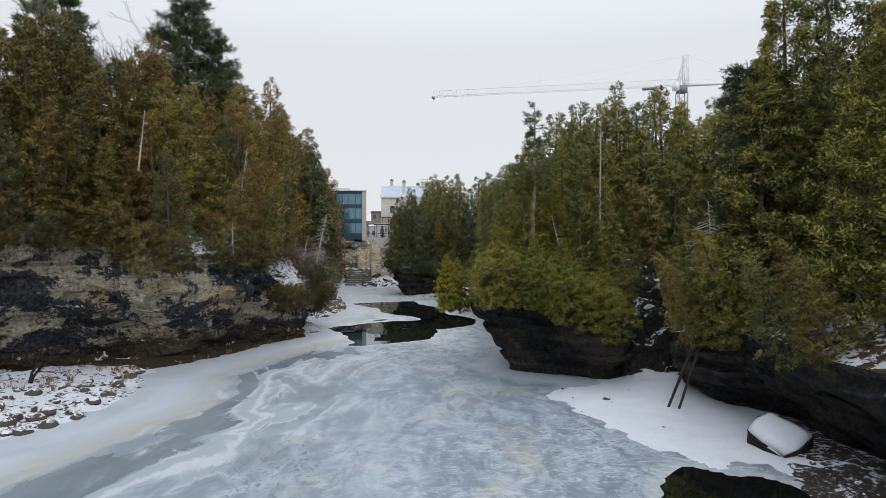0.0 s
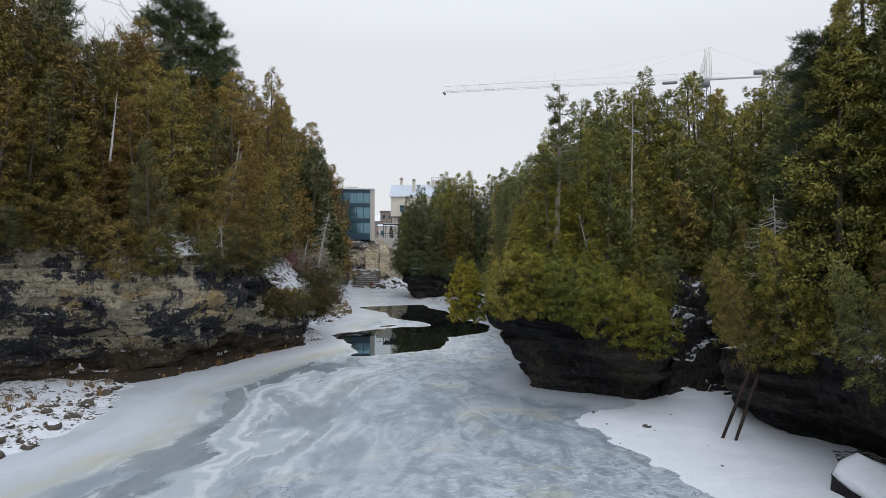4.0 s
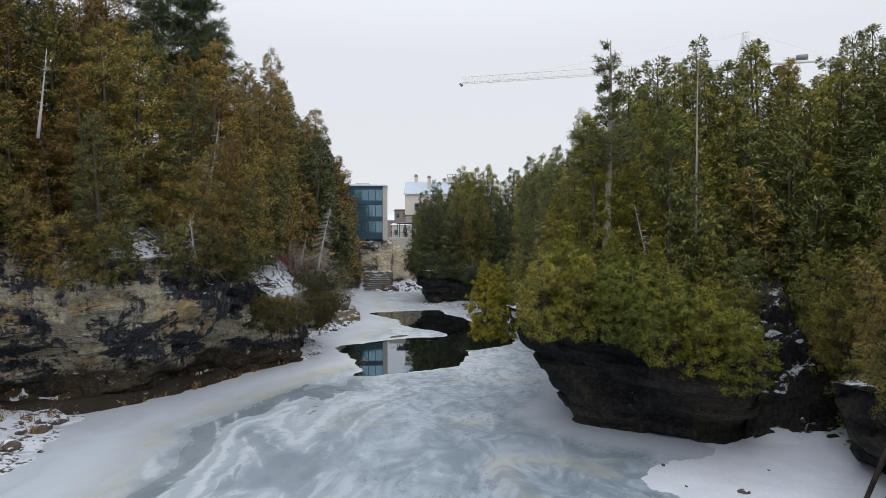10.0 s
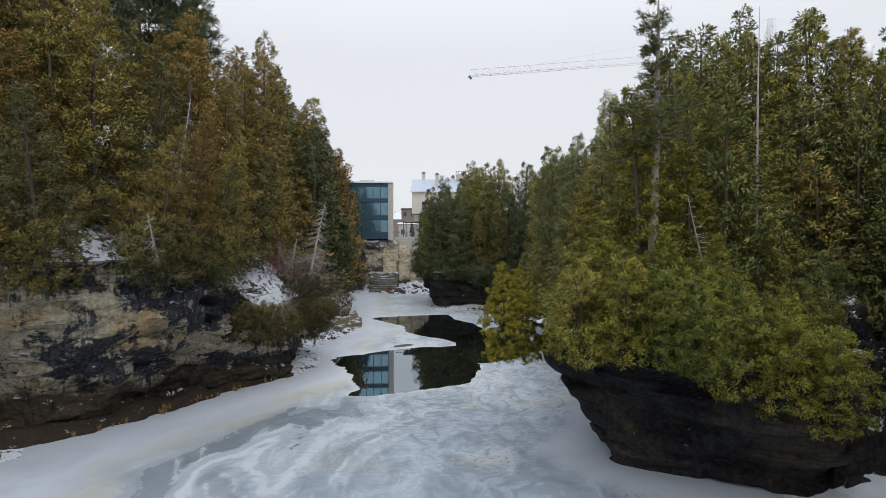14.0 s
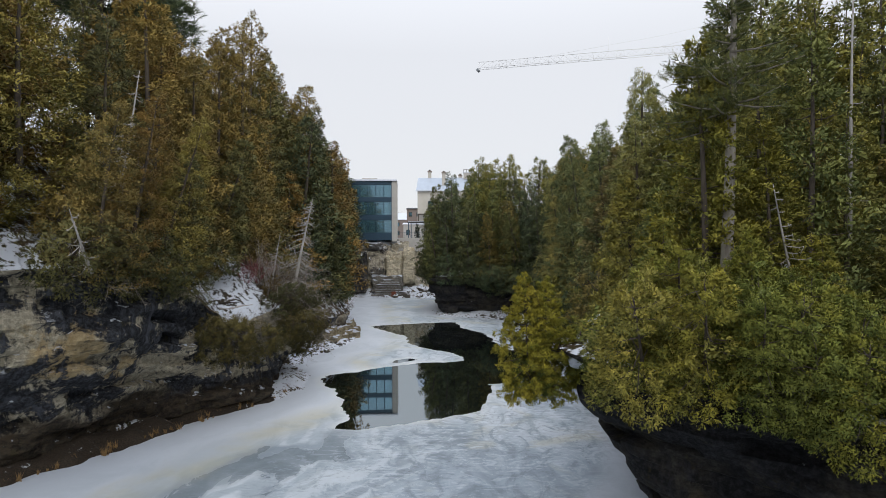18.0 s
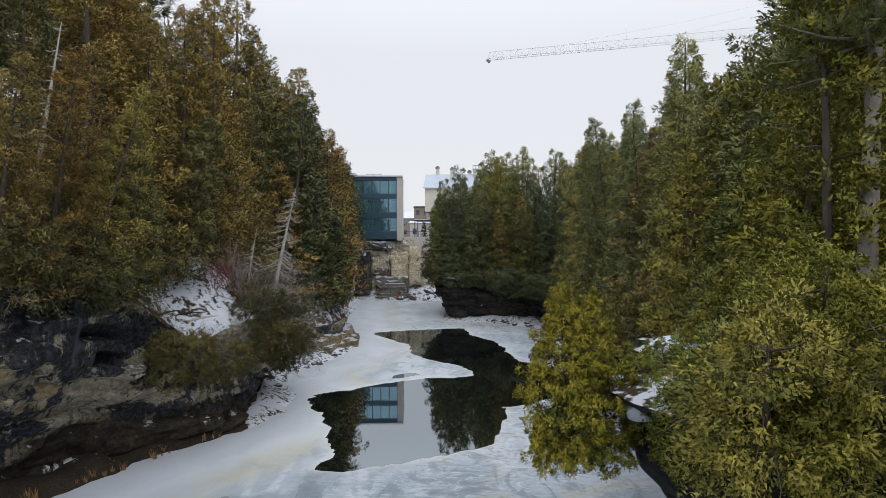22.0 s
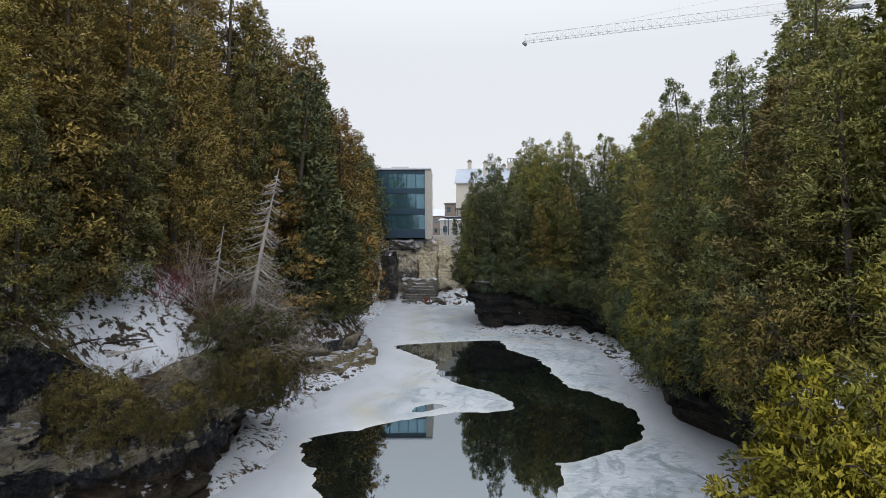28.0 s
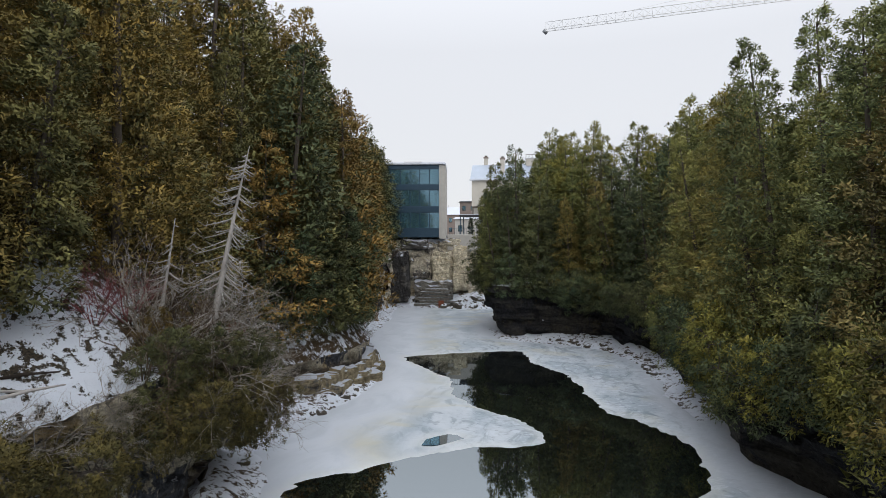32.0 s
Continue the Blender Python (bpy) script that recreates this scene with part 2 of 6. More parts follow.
def forest_floor():
    k = Nodes("forest_floor", 0.95, 0.1)
    p = k.coord()
    n1, n2, n3 = k.noise(p, 0.5, 5, 0.6), k.noise(p, 2.4, 6, 0.65), k.noise(p, 14, 5, 0.6)
    c = k.mix(n3, (0.022, 0.016, 0.010), (0.11, 0.075, 0.04))
    c = k.mix(k.ramp(n1, 0.45, 0.62), c, (0.05, 0.046, 0.02))
    sn = k.ramp(k.math("ADD", k.math("MULTIPLY", n2, 0.6), k.math("MULTIPLY", n1, 0.4)), 0.49, 0.54)
    c = k.mix(sn, c, SNOW)
    k.bump(k.math("ADD", n3, n2), 0.7, 0.15)
    return k.done(c)


M_FLOOR = forest_floor()


def bank_snow(name, bare_lo, bare_hi, dark=(0.03, 0.022, 0.015), lite=(0.16, 0.10, 0.05)):
    """Snow lying thinly over stones and dead leaves."""
    k = Nodes(name, 0.8, 0.25)
    p = k.coord()
    n1, n2, n3 = k.noise(p, 0.7, 5, 0.6), k.noise(p, 3.2, 6, 0.7), k.noise(p, 18, 4)
    f = k.math("ADD", k.math("MULTIPLY", n2, 0.65), k.math("MULTIPLY", n1, 0.35))
    litter = k.mix(k.ramp(n3, 0.3, 0.7), dark, lite)
    white = k.mix(n1, (0.55, 0.585, 0.65), (0.68, 0.71, 0.76))
    c = k.mix(k.ramp(f, bare_lo, bare_hi), white, litter)
    k.bump(k.math("ADD", n2, k.math("MULTIPLY", n3, 0.4)), 0.5, 0.12)
    return k.done(c)


M_BANK = bank_snow("snowy_stony_bank", 0.525, 0.57, (0.02, 0.016, 0.012), (0.11, 0.075, 0.045))
M_SNOWFIELD = bank_snow("fresh_snow", 0.66, 0.70)
M_LITTER = bank_snow("dead_leaves_with_snow_traces", 0.33, 0.40, (0.010, 0.008, 0.006), (0.05, 0.036, 0.024))
M_BROKEN = bank_snow("snow_broken_by_brush", 0.50, 0.54, (0.014, 0.012, 0.009), (0.075, 0.058, 0.036))
M_SPECK = bank_snow("snow_speckled_cave_floor", 0.40, 0.50, (0.010, 0.009, 0.008), (0.05, 0.042, 0.034))


def river_ice():
    """Old river ice: snow along the west shore, wet grey leads that curl beside it, pale crust, tea-stained yellow, frazil rings."""
    k = Nodes("river_ice", 0.4, 0.4)
    p = k.coord()

    def attr(name):
        at = k.n.new("ShaderNodeAttribute")
        at.attribute_name = name
        return at.outputs["Fac"]

    shore, west, south, rim = attr("shore"), attr("west"), attr("south"), attr("rim")
    marble = k.noise(k.coord((0.24, 0.115, 1)), 1.0, 4, 0.5, 1.7)
    vein = k.noise(k.coord((0.15, 0.085, 1)), 1.0, 2, 0.45, 0.8)
    wisp = k.noise(k.coord((0.55, 0.30, 1)), 1.0, 7, 0.62, 1.9)
    big = k.noise(k.coord((0.10, 0.06, 1)), 1.0, 4, 0.55, 0.8)
    soft = k.noise(k.coord((0.34, 0.20, 1)), 1.0, 7, 0.58, 0.9)
    dash = k.noise(k.coord((0.8, 1.5, 1)), 1.0, 8, 0.68, 2.4)
    fine = k.noise(p, 4.0, 6, 0.65)
    # the open ice: cloudy blue grey crossed by pale wisps
    c = k.mix(k.ramp(soft, 0.30, 0.68), (0.255, 0.305, 0.350), (0.41, 0.46, 0.515))
    c = k.mix(k.ramp(wisp, 0.46, 0.62, 0, 0.75), c, (0.185, 0.225, 0.26))
    c = k.mix(k.ramp(wisp, 0.46, 0.34, 0, 0.55), c, (0.57, 0.605, 0.645))
    c = k.mix(k.ramp(big, 0.46, 0.62, 0, 0.5), c, k.mix(k.ramp(marble, 0.42, 0.58), (0.23, 0.275, 0.31), (0.41, 0.455, 0.50)))
    # smoother, paler ice north of the narrows
    pale = k.mix(k.ramp(soft, 0.36, 0.62), (0.37, 0.425, 0.475), (0.56, 0.595, 0.63))
    pale = k.mix(k.math("MULTIPLY", k.ramp(wisp, 0.50, 0.60, 0, 0.7), k.ramp(big, 0.40, 0.58, 0.15, 1.0)), pale, (0.25, 0.30, 0.34))
    c = k.mix(k.ramp(south, 1.0, 0.0, 0, 0.9), c, pale)
    yel = k.noise(k.coord((0.13, 0.17, 1)), 1.2, 4, 0.5, 1.2)
    c = k.mix(k.ramp(yel, 0.56, 0.68, 0, 0.5), c, (0.55, 0.51, 0.37))
    # marbled grey leads and white tongues that follow the west shore
    reach = k.math("ADD", west, k.math("MULTIPLY", k.math("SUBTRACT", soft, 0.5), 6.0))
    side = k.math("MULTIPLY", k.math("MULTIPLY", k.ramp(reach, 4.0, 7.0), k.ramp(reach, 20.0, 9.0)), south)
    off = k.math("ADD", west, k.math("ADD", k.math("MULTIPLY", k.math("SUBTRACT", vein, 0.5), 15.0), k.math("MULTIPLY", k.math("SUBTRACT", wisp, 0.5), 2.6)))
    curl = k.math("SINE", k.math("ADD", k.math("MULTIPLY", off, 3.4), k.math("MULTIPLY", soft, 5.0)))
    tongue = k.mix(k.ramp(curl, -0.6, 0.9), (0.42, 0.46, 0.49), (0.66, 0.685, 0.70))
    lead = k.mix(k.ramp(soft, 0.35, 0.65), (0.175, 0.205, 0.225), (0.29, 0.325, 0.345))

    def band(centre, wide):
        return k.ramp(k.math("ABSOLUTE", k.math("SUBTRACT", off, centre)), wide, wide * 0.62)

    swirl = k.mix(k.ramp(marble, 0.42, 0.58), (0.26, 0.30, 0.335), tongue)
    swirl = k.mix(k.math("MULTIPLY", band(10.6, 1.5), 0.9), swirl, tongue)
    swirl = k.mix(k.math("MULTIPLY", band(13.4, 1.0), 0.75), swirl, lead)
    first = k.math("MULTIPLY", band(7.8, 1.5), k.ramp(marble, 0.62, 0.50, 0.35, 1.0))
    swirl = k.mix(k.math("MULTIPLY", first, 0.85), swirl, lead)
    c = k.mix(k.math("MULTIPLY", side, 0.92), c, swirl)
    wet = k.math("MULTIPLY", first, side)
    # frazil rings, and the broken dashes of thin ice beside the open water
    ring = k.math("MULTIPLY", k.ramp(k.noise(k.coord((1.5, 1.1, 1)), 1.0, 6, 0.7, 2.2), 0.55, 0.60), k.ramp(k.noise(k.coord((0.16, 0.10, 1)), 1.0, 3, 0.5), 0.52, 0.60))
    c = k.mix(k.math("MULTIPLY", ring, k.math("MULTIPLY", k.ramp(west, 11.0, 15.0), k.math("MULTIPLY", south, 0.75))), c, (0.13, 0.155, 0.165))
    thin = k.math("MULTIPLY", k.ramp(rim, -20.0, -2.0), k.ramp(west, 4.0, 14.0))
    c = k.mix(k.math("MULTIPLY", k.ramp(dash, 0.54, 0.64), k.math("MULTIPLY", thin, 0.6)), c, (0.12, 0.15, 0.17))
    c = k.mix(k.math("MULTIPLY", k.ramp(dash, 0.47, 0.40), k.math("MULTIPLY", thin, 0.7)), c, (0.62, 0.66, 0.71))
    c = k.mix(k.math("MULTIPLY", k.ramp(wisp, 0.52, 0.62), k.math("MULTIPLY", thin, 0.55)), c, (0.19, 0.23, 0.26))
    # snow drifted along the shores, tea-stained at its edge, and a pale lip round the open water
    snowy = k.math("ADD", west, k.math("MULTIPLY", k.math("SUBTRACT", soft, 0.5), 3.0))
    c = k.mix(k.math("MULTIPLY", k.ramp(snowy, 7.0, 4.6, 0, 0.75), k.ramp(south, 0.0, 1.0, 0.55, 1.0)), c, k.mix(k.ramp(yel, 0.4, 0.6), (0.55, 0.56, 0.55), (0.57, 0.53, 0.40)))
    c = k.mix(k.ramp(snowy, 5.2, 3.0, 0, 0.95), c, k.mix(k.ramp(soft, 0.35, 0.6), (0.52, 0.555, 0.60), (0.61, 0.64, 0.69)))
    c = k.mix(k.math("MULTIPLY", k.ramp(shore, 3.4, 1.6), 0.8), c, (0.59, 0.62, 0.67))
    c = k.mix(k.ramp(rim, -0.9, -0.1, 0, 0.45), c, (0.62, 0.63, 0.60))
    c = k.mix(k.math("MULTIPLY", fine, 0.16), c, (0.33, 0.38, 0.43))
    c = k.mix(k.math("MULTIPLY", south, 0.85), c, k.mix(1.0, c, (0.74, 0.77, 0.80), "MULTIPLY"))
    k.bump(k.math("ADD", k.math("MULTIPLY", soft, 0.5), k.math("ADD", k.math("MULTIPLY", fine, 0.25), k.math("MULTIPLY", wisp, 0.4))), 0.22, 0.06)
    return k.done(c, k.ramp(wet, 0.0, 0.8, 0.55, 0.22))


M_ICE = river_ice()


def river_water():
    k = Nodes("still_river_water", 0.02, 0.5)
    k.bsdf.inputs["IOR"].default_value = 4.6
    k.bsdf.inputs["Specular Tint"].default_value = (0.86, 0.95, 1.0, 1)
    k.bump(k.noise(k.coord((1, 0.5, 1)), 0.9, 3), 0.02, 0.03)
    return k.done((0.006, 0.007, 0.006))


M_WATER = river_water()


def bark(name, a, b, scale=9.0):
    k = Nodes(name, 0.9, 0.15)
    s = k.noise(k.coord((1, 1, 0.16), "Object"), scale, 6, 0.65, 0.4)
    f = k.noise(k.coord((1, 1, 1), "Object"), 1.1, 4)
    c = k.mix(s, a, b)
    c = k.mix(k.ramp(f, 0.5, 0.7, 0, 0.5), c, tuple(x * 0.5 for x in a))
    k.bump(s, 0.6, 0.04)
    return k.done(c)


M_BARK = bark("cedar_bark", (0.035, 0.029, 0.024), (0.15, 0.125, 0.105))
M_BARK_GREY = bark("weathered_grey_wood", (0.26, 0.24, 0.22), (0.54, 0.51, 0.48))
M_BARK_PINE = bark("grey_pine_bark", (0.14, 0.125, 0.105), (0.38, 0.35, 0.31))
M_BARK_DARK = bark("wet_dark_bark", (0.018, 0.014, 0.012), (0.07, 0.055, 0.045))
M_TWIG = bark("bare_grey_twigs", (0.17, 0.145, 0.12), (0.46, 0.42, 0.37))
M_TWIG_RED = bark("red_dogwood_twigs", (0.17, 0.055, 0.06), (0.33, 0.12, 0.12))
M_TWIG_BROWN = bark("brown_twigs", (0.06, 0.042, 0.03), (0.17, 0.12, 0.085))


def foliage(name):
    """Evergreen sprays; each tree's own tint comes from its object colour, each tuft's tone from its age and from sky
    light painted on blades facing up.
    """
    k = Nodes(name, 0.7, 0.2)
    info = k.n.new("ShaderNodeObjectInfo")
    geo = k.n.new("ShaderNodeNewGeometry")
    tuft_tone = k.n.new("ShaderNodeAttribute")
    tuft_tone.attribute_name = "tuft"
    tint, rnd, tuft = info.outputs["Color"], geo.outputs["Random Per Island"], tuft_tone.outputs["Fac"]
    patch = k.noise(k.coord((1, 1, 0.8)), 0.42, 4, 0.6)
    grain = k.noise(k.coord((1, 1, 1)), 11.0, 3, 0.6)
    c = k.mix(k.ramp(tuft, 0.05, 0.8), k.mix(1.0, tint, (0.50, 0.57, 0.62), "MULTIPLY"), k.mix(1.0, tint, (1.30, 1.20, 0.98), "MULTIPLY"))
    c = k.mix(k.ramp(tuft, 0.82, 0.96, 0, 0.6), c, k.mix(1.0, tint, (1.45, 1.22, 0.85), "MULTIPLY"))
    c = k.mix(k.ramp(patch, 0.50, 0.66, 0, 0.35), c, k.mix(1.0, tint, (1.08, 0.90, 0.72), "MULTIPLY"))
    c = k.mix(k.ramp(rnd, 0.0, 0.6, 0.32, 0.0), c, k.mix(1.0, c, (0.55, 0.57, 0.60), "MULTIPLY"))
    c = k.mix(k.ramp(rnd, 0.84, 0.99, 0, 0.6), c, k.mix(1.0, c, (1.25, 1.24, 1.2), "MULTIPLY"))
    # fine dark flecks: shade of gaps between sprays, put into the leaf colour
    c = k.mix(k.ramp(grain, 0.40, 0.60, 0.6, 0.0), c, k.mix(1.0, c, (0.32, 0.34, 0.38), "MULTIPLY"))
    k.put(k.bsdf.inputs["Base Color"], c)
    tr, ms = k.n.new("ShaderNodeBsdfTranslucent"), k.n.new("ShaderNodeMixShader")
    k.l.new(c, tr.inputs["Color"])
    ms.inputs[0].default_value = 0.10
    k.l.new(k.bsdf.outputs[0], ms.inputs[1])
    k.l.new(tr.outputs[0], ms.inputs[2])
    k.l.new(ms.outputs[0], k.n["Material Output"].inputs["Surface"])
    return k.mat


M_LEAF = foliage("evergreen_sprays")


def stone_mat():
    k = Nodes("snow_capped_stone", 0.85, 0.25)
    p = k.coord()
    n1, n2 = k.noise(p, 2.2, 6, 0.65), k.noise(p, 11, 5)
    info = k.n.new("ShaderNodeObjectInfo")
    c = k.mix(n1, (0.022, 0.020, 0.018), (0.14, 0.12, 0.095))
    c = k.mix(k.ramp(info.outputs["Random"], 0.5, 1.0, 0, 0.3), c, (0.13, 0.095, 0.06))
    sn = k.math("MULTIPLY", k.ramp(k.normal_z(), 0.62, 0.80), k.ramp(n1, 0.42, 0.50))
    c = k.mix(sn, c, SNOW)
    k.bump(n2, 0.5, 0.06)
    return k.done(c)


M_STONE = stone_mat()

# ---------------- the gorge: two banks ----------------
# stations along each foot of the cliff: x, y, cliff height, overhang of the rim, plateau level, run from rim to plateau
WEST = [
    (-52, -40, 9.0, 1.0, 16, 8), (-42, 5, 9.0, 1.2, 16, 8), (-35, 32, 11.2, 1.6, 16.5, 8), (-30, 43.5, 11.0, 2.2, 16.5, 8),
    (-26, 47.6, 10.2, 2.6, 16.5, 8), (-22.8, 48.4, 9.2, 2.6, 16.5, 8), (-20.4, 52, 9.2, 2.0, 16.5, 8), (-18.4, 57, 8.3, 1.2, 16.5, 9),
    (-16.6, 61.0, 5.2, 0.6, 16.5, 9), (-15.1, 64.8, 6.2, 0.7, 16.5, 9), (-15.6, 69, 5.0, 0.6, 16.5, 9), (-18.3, 74.5, 2.8, 0.2, 16.5, 8),
    (-19.3, 79.5, 2.6, 0.2, 16.5, 7), (-17.2, 86, 2.7, 0.5, 16, 7.5), (-16.6, 91, 2.7, 0.4, 15, 7.5), (-19.0, 99, 3.4, 0.2, 13.5, 7),
    (-22.3, 108, 5.5, 0.2, 12, 6), (-24.0, 122, 8.0, 0.2, 11.5, 6), (-26.3, 136.5, 10.3, 0.2, 11.2, 5), (-25.2, 139.5, 10.5, 0.4, 11.2, 5),
    (-20, 140.5, 10.6, 0.5, 11.2, 5), (-13, 141.5, 10.6, 0.4, 11.2, 5), (-6, 146, 10.4, 0.3, 11.2, 5), (20, 154, 8, 0.2, 11.2, 6), (60, 158, 8, 0.2, 11.2, 6),
]
EAST = [
    (27, -40, 6.0, 1.5, 13, 10), (21.0, 8, 5.2, 3.2, 13, 10), (20.2, 25, 5.1, 3.8, 13, 10), (19.0, 33.5, 5.2, 2.8, 13, 10),
    (16.2, 37.3, 4.6, 1.4, 13, 11), (17.6, 42, 3.6, 0.6, 13, 12), (20.0, 49, 1.5, 0, 13, 12), (20.6, 53.5, 1.2, 0, 13, 12),
    (18.2, 53.2, 1.8, 0, 13, 12), (15.2, 47.5, 3.2, 0.2, 13, 12), (12.7, 43.1, 4.4, 0.8, 12.5, 13), (8.6, 45.0, 6.0, 2.2, 12, 14),
    (5.0, 47.8, 6.6, 3.4, 12, 14), (6.6, 53, 6.6, 3.0, 12, 12), (8.2, 62, 5.6, 2.0, 12, 11), (7.8, 72, 4.2, 1.4, 11.5, 10),
    (6.2, 77, 3.8, 1.0, 11, 10), (6.7, 82, 3.6, 0.6, 11, 10), (6.2, 89, 3.8, 0.4, 10.5, 10), (6.8, 98, 4.6, 0.6, 10.5, 10),
    (3.6, 108, 5.2, 1.0, 10.5, 10), (-1.7, 110, 5.4, 1.3, 10.5, 10), (-6.7, 111.3, 5.6, 1.4, 10.5, 10), (-8.4, 117.5, 5.6, 0.8, 10.5, 10),
    (-8, 127, 5.5, 0.4, 10.5, 9), (-3, 134, 5.5, 0.4, 10.5, 9), (20, 143, 6, 0.3, 10.5, 9), (60, 148, 6, 0.3, 10.5, 9),
]


def bank_line(stations, step, side):
    """Resamples stations along a smooth curve: rows of x, y, h, o, p, w and the inland direction."""
    S = np.array(stations, float)
    pts = []
    for i in range(len(S) - 1):
        a, b, c, d = S[max(i - 1, 0)], S[i], S[i + 1], S[min(i + 2, len(S) - 1)]
        n = max(2, int(np.hypot(*(c - b)[:2]) / 0.2))
        for t in np.arange(n) / n:
            xy = 0.5 * (2 * b + (c - a) * t + (2 * a - 5 * b + 4 * c - d) * t * t + (3 * b - a - 3 * c + d) * t**3)
            pts.append(np.r_[xy[:2], lerp(b, c, t)[2:]])
    pts = np.array(pts + [S[-1]])
    s = np.r_[0, np.cumsum(np.hypot(*np.diff(pts[:, :2], axis=0).T))]
    q = np.arange(0, s[-1], step)
    out = np.stack([np.interp(q, s, pts[:, i]) for i in range(6)], 1)
    k = max(3, int(1.6 / step) | 1)
    sm = np.stack([np.convolve(np.pad(out[:, i], k // 2, mode="edge"), np.ones(k) / k, "valid") for i in (0, 1)], 1)
    t = np.gradient(sm, axis=0)
    t /= np.hypot(*t.T)[:, None] + 1e-9
    inland = np.stack([-t[:, 1], t[:, 0]], 1) * (1 if side == "west" else -1)
    k = max(3, int(3.0 / step) | 1)
    inland = np.stack([np.convolve(np.pad(inland[:, i], k // 2, mode="edge"), np.ones(k) / k, "valid") for i in (0, 1)], 1)
    inland /= np.hypot(*inland.T)[:, None]
    return np.hstack([out, inland])


LW, LE = bank_line(WEST, 0.4, "west"), bank_line(EAST, 0.4, "east")
RIVER = np.vstack([LW[::3, :2], LE[::-3, :2]])


def inside(poly, x, y):
    x, y = np.asarray(x, float), np.asarray(y, float)
    r = np.zeros(x.shape, bool)
    x0, y0 = poly[-1]
    for x1, y1 in poly:
        if y0 != y1:
            cross = ((y1 > y) != (y0 > y)) & (x < (x0 - x1) * (y - y1) / (y0 - y1) + x1)
            r ^= cross
        x0, y0 = x1, y1
    return r


def nearest(line, x, y):
    """Distance to the line's samples, and the index of the nearest."""
    x, y = np.ravel(x), np.ravel(y)
    best, idx = np.empty(len(x)), np.empty(len(x), int)
    for a in range(0, len(x), 4000):
        d2 = (x[a:a + 4000, None] - line[None, :, 0]) ** 2 + (y[a:a + 4000, None] - line[None, :, 1]) ** 2
        idx[a:a + 4000] = d2.argmin(1)
        best[a:a + 4000] = np.sqrt(d2.min(1))
    return best, idx


def sdf(poly, x, y):
    """Signed distance to a polygon, positive inside."""
    x, y = np.asarray(x, float), np.asarray(y, float)
    d = np.full(x.shape, 1e9)
    P = np.asarray(poly, float)
    for a, b in zip(P, np.roll(P, -1, 0)):
        e = b - a
        t = np.clip(((x - a[0]) * e[0] + (y - a[1]) * e[1]) / (e @ e + 1e-9), 0, 1)
        d = np.minimum(d, np.hypot(x - a[0] - t * e[0], y - a[1] - t * e[1]))
    return np.where(inside(P, x, y), d, -d)


def slope_z(h, o, p, w, d):
    """Height of the wooded slope at d metres inland of the cliff's foot."""
    t = np.clip((d + o) / (w + o), 0, 1)
    return h + (p - h) * (0.55 * t + 0.45 * t * t * (3 - 2 * t))


def ground_z(x, y):
    """The lie of the land, without the cliff faces."""
    x, y = np.asarray(x, float), np.asarray(y, float)
    shape = x.shape
    x, y = x.ravel(), y.ravel()
    dw, iw = nearest(LW[::2], x, y)
    de, ie = nearest(LE[::2], x, y)
    iw, ie = iw * 2, ie * 2
    west = dw < de
    d = np.where(west, dw, de)
    H, O, P, W = (np.where(west, LW[iw, i], LE[ie, i]) for i in (2, 3, 4, 5))
    z = slope_z(H, O, P, W, d) + (fbm(x * 0.22, y * 0.22) - 0.5) * 1.3 * sstep(1, 5, d) + (vnoise(x * 0.9, y * 0.9) - 0.5) * 0.35 * sstep(1, 3, d)
    far = sstep(60, 500, d)
    z = z + far * 6 * fbm(x * 0.004, y * 0.004)
    z = np.maximum(-1.6, z - np.clip(2.7 - d, 0, 3) * 14.0)
    z = np.where(inside(RIVER, x, y), -1.6, z)
    return z.reshape(shape)


def axis(points):
    """Grid lines from (start, end, step) spans."""
    r = np.concatenate([np.arange(a, b, s) for a, b, s in points] + [[points[-1][1]]])
    return r


gx = axis([(-2500, -600, 300), (-600, -120, 60), (-120, -56, 6), (-56, 50, 0.95), (50, 120, 6), (120, 600, 60), (600, 2500, 300)])
gy = axis([(-2500, -600, 300), (-600, -100, 60), (-100, -10, 6), (-10, 165, 0.95), (165, 260, 6), (260, 800, 60), (800, 3000, 300)])
GX, GY = np.meshgrid(gx, gy)
GZ = ground_z(GX, GY)
ground = new("ground", mesh_of("ground", np.stack([GX, GY, GZ], -1).reshape(-1, 3), grid_faces(*GX.shape), M_FLOOR, smooth=True))


def land_z(x, y):
    """Height of the finished ground sheet at one place."""
    i, j = int(np.searchsorted(gx, x)) - 1, int(np.searchsorted(gy, y)) - 1
    u, v = (x - gx[i]) / (gx[i + 1] - gx[i]), (y - gy[j]) / (gy[j + 1] - gy[j])
    return float(lerp(lerp(GZ[j, i], GZ[j, i + 1], u), lerp(GZ[j + 1, i], GZ[j + 1, i + 1], u), v))


tagged(ground, "wooded slopes of brown leaf litter under patchy snow", "ground", kind="structure")


